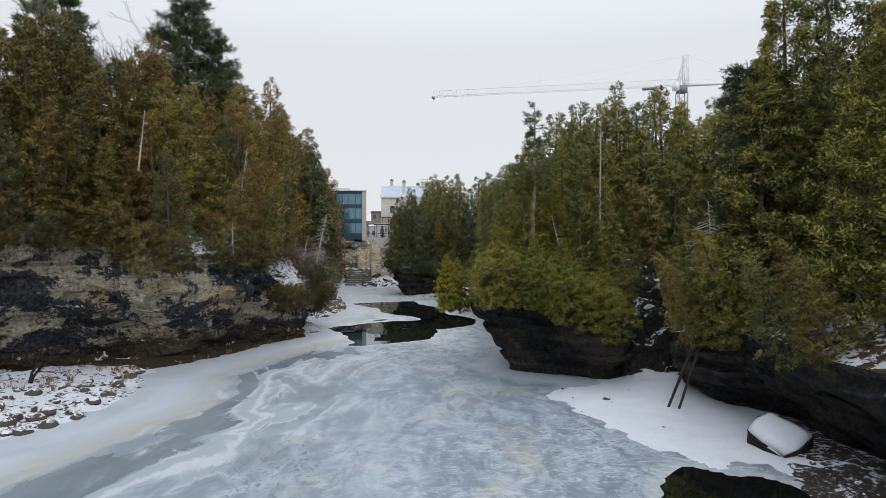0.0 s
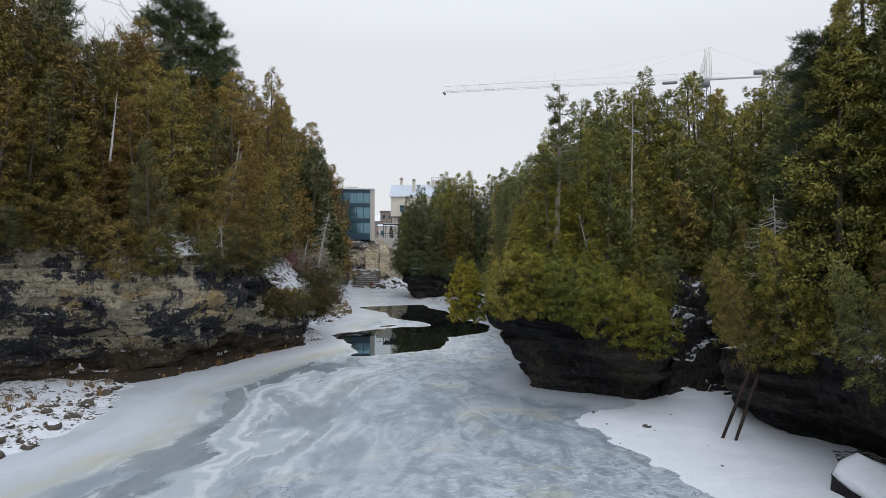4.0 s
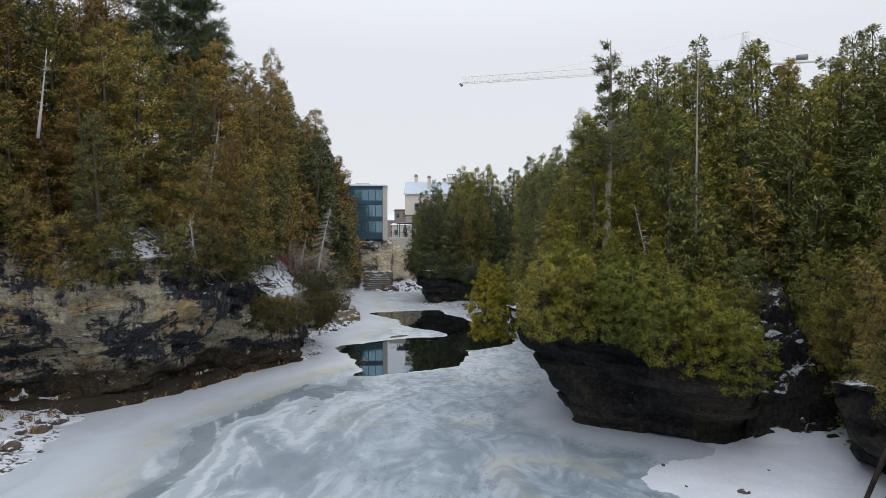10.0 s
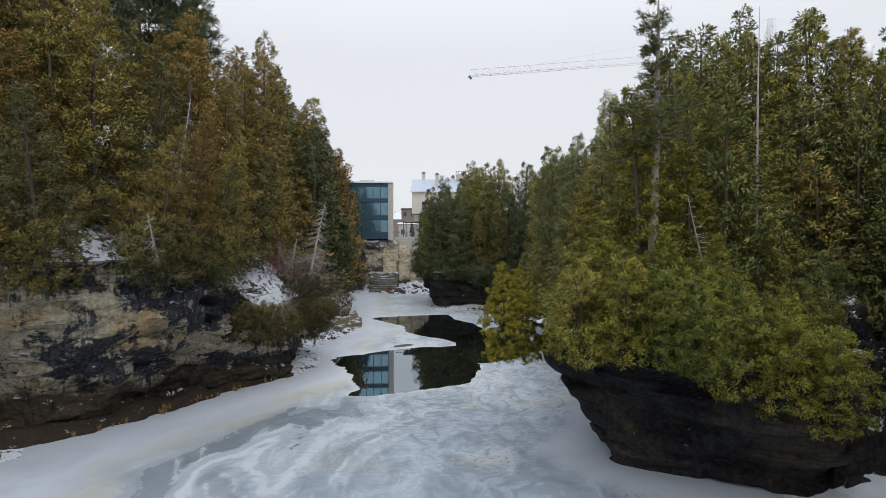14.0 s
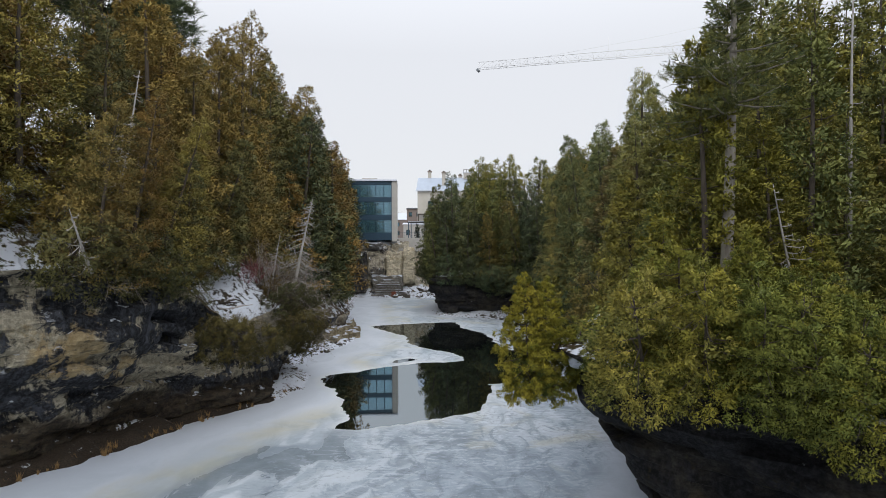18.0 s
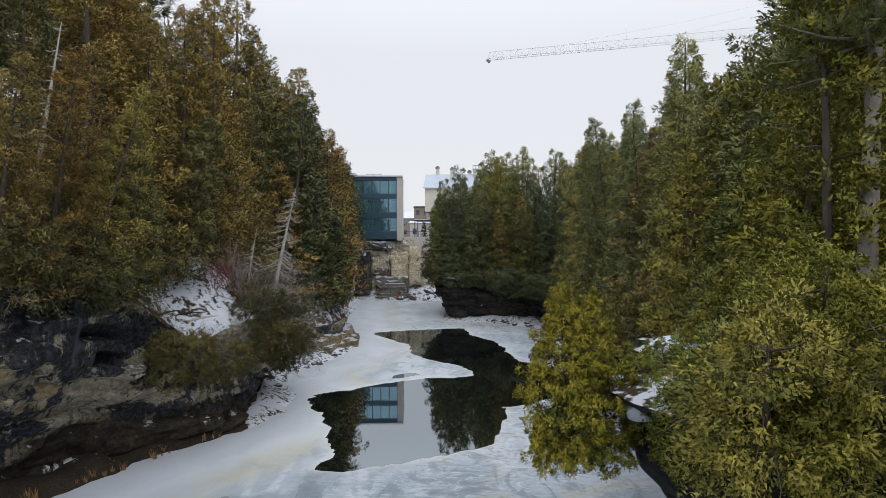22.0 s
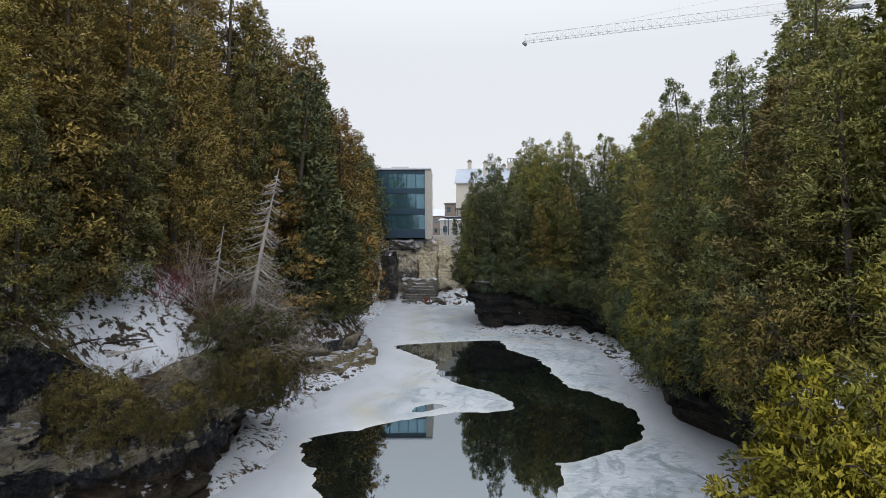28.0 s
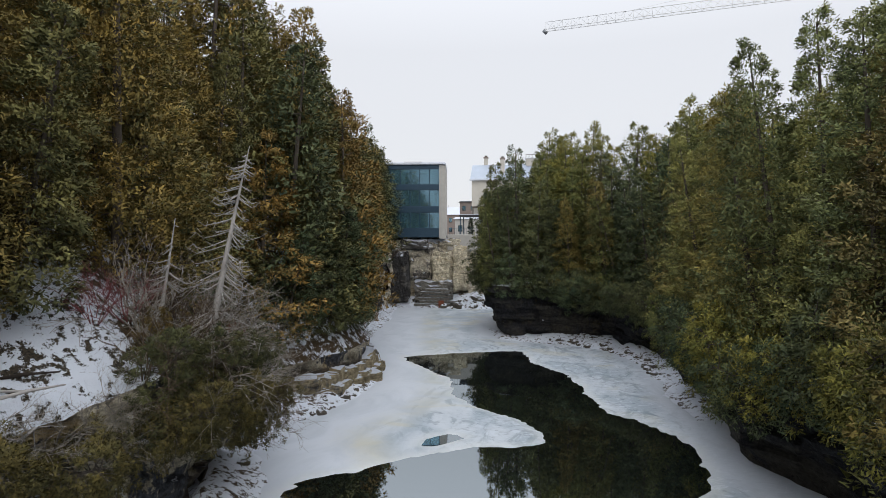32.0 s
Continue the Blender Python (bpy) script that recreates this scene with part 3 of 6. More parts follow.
def ledges(s, z, seed):
    """Stepped beds of rock: how far each bed stands out."""
    zz = z + (vnoise(s * 0.13, seed * 3.1) - 0.5) * 1.6 + (vnoise(s * 0.6, seed) - 0.5) * 0.35
    bed = np.floor(zz / 0.55)
    f = zz / 0.55 - bed
    a, b = (hash3(b_.astype(np.int64), np.floor(s / 2.3 + hash3(b_.astype(np.int64), np.zeros_like(bed, np.int64), np.int64(seed) + np.zeros_like(bed, np.int64)) * 3).astype(np.int64), np.int64(seed) + np.zeros_like(bed, np.int64)) for b_ in (bed, bed + 1))
    return lerp(a, b, sstep(0.8, 1.0, f))


def cliff(name, line, lo, hi, material, label, seed, rough=0.9, cap_material=M_FLOOR):
    """One stretch of a rock wall, from under the ice to the rim and a little inland."""
    L = line[lo:hi]
    fine = 2 if seed in (1, 5) else 1
    at = np.arange(0, len(L) - 1 + 1e-6, 1 / fine)
    L = np.stack([np.interp(at, np.arange(len(L)), L[:, i]) for i in range(8)], 1)
    s = at * 0.4 + lo * 0.4
    nz, nt = 46 + 20 * (fine - 1), 9
    q = np.linspace(-0.10, 1, nz)[None, :]
    h, o, p, w = (L[:, i][:, None] for i in (2, 3, 4, 5))
    z = q * h
    d = -o * (sstep(0.22, 0.68, q) if line is LW else np.clip((q - 0.06) / 0.72, 0, 1)) + (1.1 * (1 - sstep(0.02, 0.5, q)) * sstep(5.5, 9.0, h) if line is LW and seed == 1 else 0) + 0.55 * (1 - np.clip(q, 0, 1)) * np.minimum(1, h / 5)
    S = np.repeat(s[:, None], nz, 1)
    big = fbm(S * 0.16, z * 0.22, seed * 7.7, 3) - 0.5
    mid = fbm(S * 0.7, z * 0.9, seed * 3.3, 4) - 0.5
    amp = np.minimum(1, h / 5) * rough
    d = d - amp * (big * 2.6 + mid * (1.5 if seed == 3 else 1.25) + (ledges(S, z, seed) - 0.5) * (0.14 if seed == 3 else 0.95)) * sstep(-0.1, 0.12, q)
    # the cap: from the rim inland, on to the slope
    u = np.linspace(0, 1, nt)[None, 1:]
    dr = d[:, -1:]
    dc = lerp(dr, 3.4, u)
    St = np.repeat(s[:, None], nt - 1, 1)
    zc = slope_z(h, o, p, w, dc) + 0.12 * np.sin(u * math.pi) + (vnoise(St * 0.9, dc * 1.1, seed) - 0.5) * 0.5 * (1 - u) - 0.35 * sstep(0.7, 1, u)
    flip = (lambda f: f[:, ::-1]) if line is LW else (lambda f: f)

    def place(dd, zz):
        return np.stack([L[:, 0][:, None] + L[:, 6][:, None] * dd, L[:, 1][:, None] + L[:, 7][:, None] * dd, zz], -1).reshape(-1, 3)

    ob = new(name, mesh_of(name, place(d, z), flip(grid_faces(*d.shape)), material))
    tagged(ob, label, "cliff", kind="structure")
    dc, zc = np.hstack([dr, dc]), np.hstack([z[:, -1:], zc])
    top = new(name.replace("cliff", "cliff_top"), mesh_of("cliff_top", place(dc, zc), flip(grid_faces(*dc.shape)), cap_material))
    tagged(top, "cliff rim of dark soil, roots and patchy snow", "cliff top", kind="structure")
    return ob


def at_y(line, y, start=0):
    return start + int(np.abs(line[start:, 1] - y).argmin())


iw1, iw2 = at_y(LW, 69), at_y(LW, 133)
iw0, iwm = at_y(LW, 60.0), at_y(LW, 64.4)
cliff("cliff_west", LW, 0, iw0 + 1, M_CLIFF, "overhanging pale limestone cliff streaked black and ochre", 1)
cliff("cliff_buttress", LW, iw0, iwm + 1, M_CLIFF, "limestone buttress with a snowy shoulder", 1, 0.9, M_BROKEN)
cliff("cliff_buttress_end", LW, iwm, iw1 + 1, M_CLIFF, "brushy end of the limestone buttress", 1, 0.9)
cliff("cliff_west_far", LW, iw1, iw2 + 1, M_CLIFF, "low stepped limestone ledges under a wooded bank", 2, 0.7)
cliff("cliff_mill", LW, iw2, len(LW), M_CLIFF_MILL, "pale tan limestone cliff beneath the buildings", 3)
cliff("cliff_east", LE, 0, len(LE), M_CLIFF_DARK, "near-black undercut limestone bluff topped with cedars", 4)


# ---------------- river: water, ice, snow ----------------
new_water = new("river_water", mesh_of("river_water", [(-60, -45, 0), (75, -45, 0), (75, 165, 0), (-60, 165, 0)], [(0, 1, 2, 3)], M_WATER))
tagged(new_water, "still black open water mirroring the sky", "water", kind="structure")

POOL = [(-15.2, 99.5), (-11.7, 101.5), (-6.5, 103.5), (-5.0, 103.6), (-3.9, 98.5), (-1.0, 93.3), (-0.2, 88.8), (0.7, 84.2), (2.7, 82.4), (3.9, 80.2), (4.2, 77.5),
        (3.6, 73.2), (1.6, 71.4), (-0.6, 69.6), (-0.9, 67), (-1.5, 62.6), (-4.6, 60.4), (-7.8, 58.7), (-9.2, 58.9), (-8.9, 60.6), (-9.9, 62.8), (-10.2, 64.5), (-11.8, 67.6), (-13.4, 70.6), (-13.0, 72),
        (-11.0, 73.6), (-8.8, 75.6), (-6.2, 77.3), (-4.5, 77.3), (-2.6, 78.2), (-3.0, 79.9), (-4.1, 81.9), (-7.2, 84.6), (-8.8, 87), (-9.7, 91.6), (-12.2, 95), (-14.4, 97.8)]
NEAR_POOL = [(7.6, 18), (8.7, 23.6), (9.5, 25.6), (10.5, 26.8), (11.6, 26.9), (12.6, 25.5), (13.3, 25.8), (14.5, 24.9), (15.6, 23.2), (15.2, 19), (12, 16)]
SMALL_HOLE = [(-8.9, 76.9), (-7.6, 77.6), (-7.2, 78.5), (-7.9, 79.0), (-8.6, 78.3)]

ix, iy = np.arange(-40, 24.01, 0.4), np.arange(-30, 147.01, 0.4)
IX, IY = np.meshgrid(ix, iy)
jag = (fbm(IX * 0.9, IY * 0.9, 3.0) - 0.5) * 1.1 + (vnoise(IX * 2.6, IY * 2.6, 8.0) - 0.5) * 0.45
pd = np.maximum(np.maximum(sdf(POOL, IX, IY), sdf(NEAR_POOL, IX, IY)), sdf(SMALL_HOLE, IX, IY)) + jag * 0.55
IZ = np.where(pd < 0, 0.03 + 0.05 * sstep(0, -1.2, pd), -0.25 * sstep(0, 0.9, pd) - 0.02) + (fbm(IX * 0.5, IY * 0.3, 1.0) - 0.5) * 0.05
sh = np.minimum(nearest(LW[::4], IX, IY)[0], nearest(LE[::4], IX, IY)[0])
ice_mesh = mesh_of("river_ice", np.stack([IX, IY, IZ], -1).reshape(-1, 3), grid_faces(*IX.shape), M_ICE, smooth=True)
ice_mesh.attributes.new("shore", "FLOAT", "POINT").data.foreach_set("value", sh.astype(np.float32))
# distance from the west shore, how far south of the narrows, and depth inside the open water
W_SHORE = [(-60, -40), (-45, -10), (-26, 18), (-22.6, 29.5), (-20.2, 37), (-22.2, 45.5), (-21, 49), (-19, 55), (-17, 59.6), (-14.5, 64.6), (-13.9, 68), (-14.3, 71.6), (-16.6, 74.6), (-17.5, 78.5), (-15, 86), (-17.6, 99), (-22, 120), (-26, 150), (-80, 150), (-80, -40)]
for name_, value_ in (("west", -sdf(W_SHORE, IX, IY)), ("south", 1 - sstep(52, 64, IY)), ("rim", pd)):
    ice_mesh.attributes.new(name_, "FLOAT", "POINT").data.foreach_set("value", np.ravel(value_).astype(np.float32))
tagged(new("river_ice", ice_mesh), "frozen river with grey and yellow-stained swirled ice", "ice", kind="structure")


def snow_bank(name, poly, rise, top, material, label, step=0.3, lumps=0.25, seed=1.0):
    """A low bank inside poly, rising inwards from its edge."""
    P = np.asarray(poly, float)
    xs, ys = np.arange(P[:, 0].min(), P[:, 0].max() + step, step), np.arange(P[:, 1].min(), P[:, 1].max() + step, step)
    X, Y = np.meshgrid(xs, ys)
    e = sdf(P, X, Y) + (fbm(X * 0.8, Y * 0.8, seed) - 0.5) * 1.2
    Z = np.minimum(top, 0.05 + rise * e) + (fbm(X * 0.9, Y * 0.9, seed + 4, 5) - 0.5) * lumps * sstep(0, 1.2, e)
    Z = np.where(e < 0, 0.05 + e * 0.6, Z)
    F = grid_faces(*X.shape)
    keep = (e.ravel()[F] > -0.7).any(1)
    ob = new(name, mesh_of(name, np.stack([X, Y, Z], -1).reshape(-1, 3), F[keep], material, smooth=True))
    return tagged(ob, label, "snow bank", kind="structure"), P


snow_bank("snow_bank_west", [(-45, -10), (-26, 18), (-22.6, 29.5), (-20.8, 33), (-20.2, 37), (-20.6, 41), (-22.2, 45.5), (-22.6, 49.5), (-30, 50), (-38, 46), (-50, 20)], 0.13, 1.3, M_BANK, "stony river bank under thin snow and dead grass", 0.25, 0.5, 2.0)
snow_bank("snow_bank_east", [(5.7, 39.6), (6.7, 36.5), (8.5, 33.2), (8.9, 30.2), (10.5, 28.0), (12.4, 26.6), (14.2, 26.2), (16.4, 23.2), (18, 15), (24, 15), (22, 36), (22, 56), (18, 56), (13.5, 49), (11.2, 44.5), (10.4, 42.6), (8.4, 42.2), (7.2, 41.0)], 0.05, 0.35, M_SNOWFIELD, "smooth fresh snow over shore ice", 0.25, 0.12, 5.0)
snow_bank("snow_bank_gully", [(15.4, 42.5), (17.2, 44), (19, 49), (22, 52), (23, 58), (17, 57), (14, 50), (12.6, 45.5), (13.4, 43.2)], 0.32, 2.6, M_SNOWFIELD, "snow drift rising into a rocky gully", 0.25, 0.5, 9.0)
snow_bank("snow_bank_mid", [(-16.6, 62.5), (-14.2, 64.5), (-13.9, 68), (-14.3, 71.6), (-16.6, 74.6), (-17.5, 78.5), (-15.8, 81.2), (-14.8, 86.0), (-14.7, 91.2), (-17.6, 99.2), (-21.4, 108.2), (-22.6, 124), (-25.2, 138.5), (-29, 138), (-26, 110), (-21, 90), (-22, 78), (-17.5, 68)], 0.42, 1.5, M_BANK, "snow-dusted rubble at the foot of the wooded bank", 0.3, 0.5, 12.0)
snow_bank("snow_bank_far", [(-9.2, 117), (-7.9, 110), (-6.5, 108.8), (-1.2, 107.4), (2.8, 104.5), (4.9, 98.5), (5.2, 92), (4.6, 87), (5.6, 83), (9, 85), (9, 99), (6, 111), (-5, 114)], 0.30, 0.9, M_BANK, "rubble and snow below the undercut bluff", 0.3, 0.4, 15.0)
snow_bank("snow_bank_mill", [(-26.5, 137.4), (-22, 137.8), (-17, 137.2), (-12, 136.2), (-8, 139), (-6, 145), (-14, 145), (-27, 142)], 0.55, 3.4, M_BANK, "fallen blocks and snow below the pale cliff", 0.3, 0.9, 18.0)
snow_bank("leaf_litter_bank", [(-36, 34), (-31, 42), (-27, 46), (-23.4, 46.8), (-21.0, 50), (-18.9, 55), (-17.0, 59.6), (-15.2, 63), (-14.5, 64.6), (-14.6, 66), (-16, 65.5), (-18, 62), (-21, 57), (-24, 51), (-29, 49), (-36, 42)], 0.45, 0.6, M_LITTER, "strip of dead leaves and rubble under the cliff", 0.22, 0.8, 21.0)
snow_bank("snow_bank_cave", [(14.6, 24.5), (15.4, 29.5), (15.6, 33.4), (17.2, 36), (22, 36), (24, 18), (17, 18), (15.6, 21.5)], 0.09, 0.62, M_SPECK, "speckled snow and wet stones under the east overhang", 0.22, 0.3, 27.0)

# the snowy chute of black ledges beside the headland
def rock_steps():
    xs, ys = np.arange(12.6, 20.6, 0.2), np.arange(43.4, 54.6, 0.12)
    X, Y = np.meshgrid(xs, ys)
    up_ = Y - 44.8 - 0.35 * (X - 15.0) + (fbm(X * 0.22, Y * 0.4, 31.0) - 0.5) * 3.0
    climb = 3.2 * sstep(-0.6, 1.0, up_) + 0.72 * np.clip(up_ - 0.8, 0, 9)
    f = climb / 1.7 + (fbm(X * 0.45, Y * 0.6, 37.0) - 0.5) * 2.6
    Z = -0.2 + climb + 1.7 * (sstep(0.45, 0.75, f - np.floor(f)) - (f - np.floor(f))) + (fbm(X * 0.9, Y * 1.3, 5.0) - 0.5) * 1.1
    Z = np.clip(Z, -0.6, 8.6) - 3.5 * sstep(1.9, 3.4, np.abs(X - 16.6 - 0.16 * (Y - 47)))
    ob = new("rock_steps", mesh_of("rock_steps", np.stack([X, Y, Z], -1).reshape(-1, 3), grid_faces(*X.shape), M_STEPS, smooth=False))
    return tagged(ob, "black limestone ledges with snow on each step", "rock", kind="structure")


M_STEPS = limestone("snow_laden_dark_ledges", (0.075, 0.066, 0.056), (0.006, 0.006, 0.007), 0.42, 0.54, 0.10, 0.40)
rock_steps()

# ---------------- vegetation ----------------
rng = np.random.default_rng(7)


def unit(v):
    return v / (np.linalg.norm(v, axis=-1, keepdims=True) + 1e-9)


def spray_mesh(name, P, D, L, r, blades=6, slim=0.30, reach=0.5, face=None):
    """Feathery flat sprays: slim pointed blades set alternately along a twig from P along D."""
    N = unit(r.normal(size=D.shape)) if face is None else unit(face + r.normal(size=D.shape) * 0.33)
    S = unit(np.cross(D, N))
    N = unit(np.cross(S, D))
    out = []
    for b in range(blades):
        t = b / (blades - 1)
        side = (-1) ** b * 0.85 * (1 - 0.75 * t)
        Db = unit(D + S * side + N * r.normal(size=(len(P), 1)) * 0.22)
        ln = L * reach * (1 - 0.35 * t) * r.uniform(0.7, 1.25, len(P))
        W = np.cross(Db, N) * (ln * slim * 0.5 * r.uniform(0.7, 1.3, len(P)))[:, None]
        base = P + (D - N * 0.25 * t) * (L * (0.75 * t))[:, None]
        out.append(np.stack([base - W, base + W, base + Db * ln[:, None]], 1).reshape(-1, 3))
    V = np.concatenate(out)
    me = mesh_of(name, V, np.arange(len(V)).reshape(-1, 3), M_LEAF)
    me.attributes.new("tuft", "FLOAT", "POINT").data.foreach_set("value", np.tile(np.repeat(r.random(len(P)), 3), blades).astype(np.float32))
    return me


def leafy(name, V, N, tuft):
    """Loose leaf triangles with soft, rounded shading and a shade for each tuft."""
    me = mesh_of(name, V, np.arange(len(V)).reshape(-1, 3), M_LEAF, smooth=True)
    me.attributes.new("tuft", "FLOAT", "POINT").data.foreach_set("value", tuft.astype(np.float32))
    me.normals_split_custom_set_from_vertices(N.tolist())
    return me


def cedar_meshes(seed, H, R, clumps, blades, leaf, clump, top=0.75, skirt=0.03, gap=0.15, bare=0, slim=0.40):
    """Trunk and crown of a white cedar: a pointed cone of boughs, each ending in rounded tufts with dark gaps between."""
    r = np.random.default_rng(seed)
    lines = []
    bend = r.normal(size=2) * 0.025 * H

    def axis_at(u):
        return np.stack([bend[0] * np.sin(u * 2.5), bend[1] * np.sin(u * 2.1), u * H], -1)

    us = np.linspace(0, 0.98, 9)
    lines.append((axis_at(us), 0.013 * H * (1 - us) ** 0.8 + 0.012, 7))
    nb = clumps // 3
    u = skirt + (0.985 - skirt) * (1 - (1 - (np.arange(nb) + r.random(nb)) / nb) ** 0.86)
    az = np.arange(nb) * 2.39996 + r.normal(size=nb) * 0.35
    lobes = 1 + 0.18 * np.sin(az + r.uniform(0, 6)) + 0.15 * np.sin(az * 2 + u * 5 + r.uniform(0, 6)) + 0.13 * np.sin(u * 23 + az + r.uniform(0, 6))
    prof = np.minimum(1.0, 1.16 * (1 - u) ** top) * (0.70 + 0.30 * sstep(0, 0.16, u))
    ln = R * prof * lobes * r.uniform(0.72, 1.15, nb) + 0.05
    rise = -0.16 + 0.55 * u + r.normal(size=nb) * 0.12 + 1.5 * sstep(0.9, 1.0, u)
    base = axis_at(u)
    out = np.stack([np.cos(az), np.sin(az), np.zeros(nb)], -1)
    side = np.stack([-np.sin(az), np.cos(az), np.zeros(nb)], -1)
    C, CO, CR = [], [], []
    for t, sway in ((1.0, 0.12), (0.80, 0.42), (0.66, 0.55)):
        tt = t * r.uniform(0.92, 1.08, nb)
        c = base + out * (ln * tt)[:, None] + side * (ln * sway * r.uniform(-1, 1, nb))[:, None]
        c[:, 2] += ln * (tt * rise - 0.16 * np.sin(tt * 3.0)) + r.normal(size=nb) * 0.10
        C.append(c)
        CO.append(out)
        CR.append(clump * (0.46 + 0.54 * prof) * r.uniform(0.7, 1.3, nb))
    C, CO, CR = np.concatenate(C), np.concatenate(CO), np.concatenate(CR)
    keep = vnoise(C[:, 0] * 0.9, C[:, 1] * 0.9, C[:, 2] * 1.5 + seed) > (gap + 0.12) * (np.tile(u, 3) < 0.78)
    C, CO, CR = C[keep], CO[keep], CR[keep]
    m, n = len(C), len(C) * blades
    B = np.repeat(np.arange(m), blades)
    up = np.array([0, 0, 1.0])
    o, cr = CO[B], CR[B][:, None]
    d = unit(r.normal(size=(n, 3)) + o * 0.85 + up * 0.55)
    p = C[B] + d * cr * np.array([1, 1, 0.75]) * (0.38 + 0.72 * r.random((n, 1)) ** 0.5)
    e = unit(o * 0.5 + d * 0.55 + up * r.uniform(-0.5, 0.55, (n, 1)) + r.normal(size=(n, 3)) * 0.6)
    face = unit(d * 0.8 + r.normal(size=(n, 3)) * 0.45 + up * 0.2)
    W = unit(np.cross(e, face))
    ll = leaf * 1.12 * r.uniform(0.6, 1.35, n) * (0.65 + 0.35 * CR[B] / clump)
    w = W * (ll * slim * 0.5 * r.uniform(0.7, 1.3, n))[:, None]
    tip = p + e * ll[:, None]
    fan = (r.random(n) < 0.5)[:, None]
    tri = np.where(fan[:, None], np.stack([p, tip + w, tip - w], 1), np.stack([p - w, p + w, tip], 1))
    N = np.repeat(unit(d * 0.75 + o * 0.35 + up * 0.25), 3, 0)
    # random tone per tuft, plus sky light from above put into the colour
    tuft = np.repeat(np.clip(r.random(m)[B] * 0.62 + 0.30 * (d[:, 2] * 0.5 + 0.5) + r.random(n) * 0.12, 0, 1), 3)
    for b in r.choice(nb, min(nb, 16 + bare), replace=False):
        q = base[b] + out[b] * ln[b] * 0.85 + np.array([0, 0, ln[b] * rise[b] * 0.8])
        lines.append(([base[b], (base[b] + q) / 2 + np.array([0, 0, -0.08]), q], [0.03, 0.02, 0.008], 3))
    for _ in range(bare):
        b = r.integers(nb)
        q = base[b] + out[b] * ln[b] * 1.12 + side[b] * r.normal() * 0.3 + np.array([0, 0, ln[b] * 0.35])
        lines.append(([base[b] + (q - base[b]) * 0.5, q, q + unit(out[b] + r.normal(size=3) * 0.6) * 0.35], [0.016, 0.010, 0.005], 3))
    if bare:
        top_pt = axis_at(np.array([0.96]))[0]
        lines.append(([top_pt, top_pt + np.array([0.06, 0, 0.05 * H])], [0.03, 0.008], 4))
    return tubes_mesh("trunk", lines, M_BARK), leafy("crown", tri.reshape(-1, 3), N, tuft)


# detail by how near the camera passes: fine, medium, coarse
CEDAR_NEAR = cedar_meshes(78, 4.4, 1.35, 560, 96, 0.08, 0.19, 0.62, 0.0, 0.12, 40, 0.42)
CEDAR_TIP = [cedar_meshes(80 + i, 4.6 + 0.5 * i, 1.35, 390, 66, 0.10, 0.25, 0.72 + 0.06 * i, 0.0, 0.12, 14) for i in range(3)]
CEDAR_FINE = [cedar_meshes(100 + i, 8.0 + 0.5 * i, 1.7, 345, 56, 0.135, 0.32, 0.72 + 0.06 * (i % 3), 0.02, 0.14, 12) for i in range(5)]
CEDAR_MED = [cedar_meshes(200 + i, 9.0 + 0.5 * i, 1.85, 270, 50, 0.17, 0.44, 0.70 + 0.06 * (i % 4), 0.02, 0.14, 9 if i % 2 else 5) for i in range(7)]
CEDAR_FAR = [cedar_meshes(300 + i, 9.5 + 0.4 * i, 2.0, 210, 34, 0.20, 0.56, 0.70 + 0.07 * (i % 3), 0.02, 0.12, 3) for i in range(5)]
CEDAR_WALL = [cedar_meshes(250 + i, 12.0 + 0.8 * i, 2.45, 405, 60, 0.145, 0.50, 0.66 + 0.07 * (i % 3), 0.02, 0.13, 12) for i in range(4)]
CEDAR_SCRUB = [cedar_meshes(450 + i, 3.4 + 0.3 * i, 1.6, 132, 46, 0.14, 0.38, 0.42 + 0.06 * i, 0.0, 0.10, 4) for i in range(4)]
CEDAR_BUSH = [cedar_meshes(400 + i, 3.4 + 0.3 * i, 1.6, 225, 80, 0.095, 0.27, 0.42 + 0.06 * i, 0.0, 0.12, 6, 0.42) for i in range(4)]
CEDAR_BIG = [cedar_meshes(500 + i, 16.0 + i, 2.9, 480, 72, 0.18, 0.56, 0.66 + 0.06 * i, 0.0, 0.14, 14) for i in range(4)]

BRONZE = [(0.215, 0.165, 0.054), (0.196, 0.158, 0.058), (0.152, 0.150, 0.064), (0.235, 0.162, 0.056), (0.132, 0.138, 0.066), (0.205, 0.180, 0.052)]
GREEN = [(0.285, 0.282, 0.078), (0.215, 0.248, 0.084), (0.310, 0.292, 0.074), (0.205, 0.225, 0.084), (0.285, 0.238, 0.082)]
DARK = [(0.115, 0.158, 0.090), (0.135, 0.168, 0.092), (0.160, 0.175, 0.085)]
LIGHT = [(0.30, 0.305, 0.115), (0.235, 0.275, 0.12), (0.33, 0.295, 0.10), (0.215, 0.25, 0.115), (0.31, 0.265, 0.12)]
YELLOW = [(0.235, 0.250, 0.048), (0.185, 0.220, 0.050), (0.265, 0.258, 0.048)]

OLIVE = [tuple(c * 1.2 for c in t) for t in GREEN]


BACKWOODS = {}


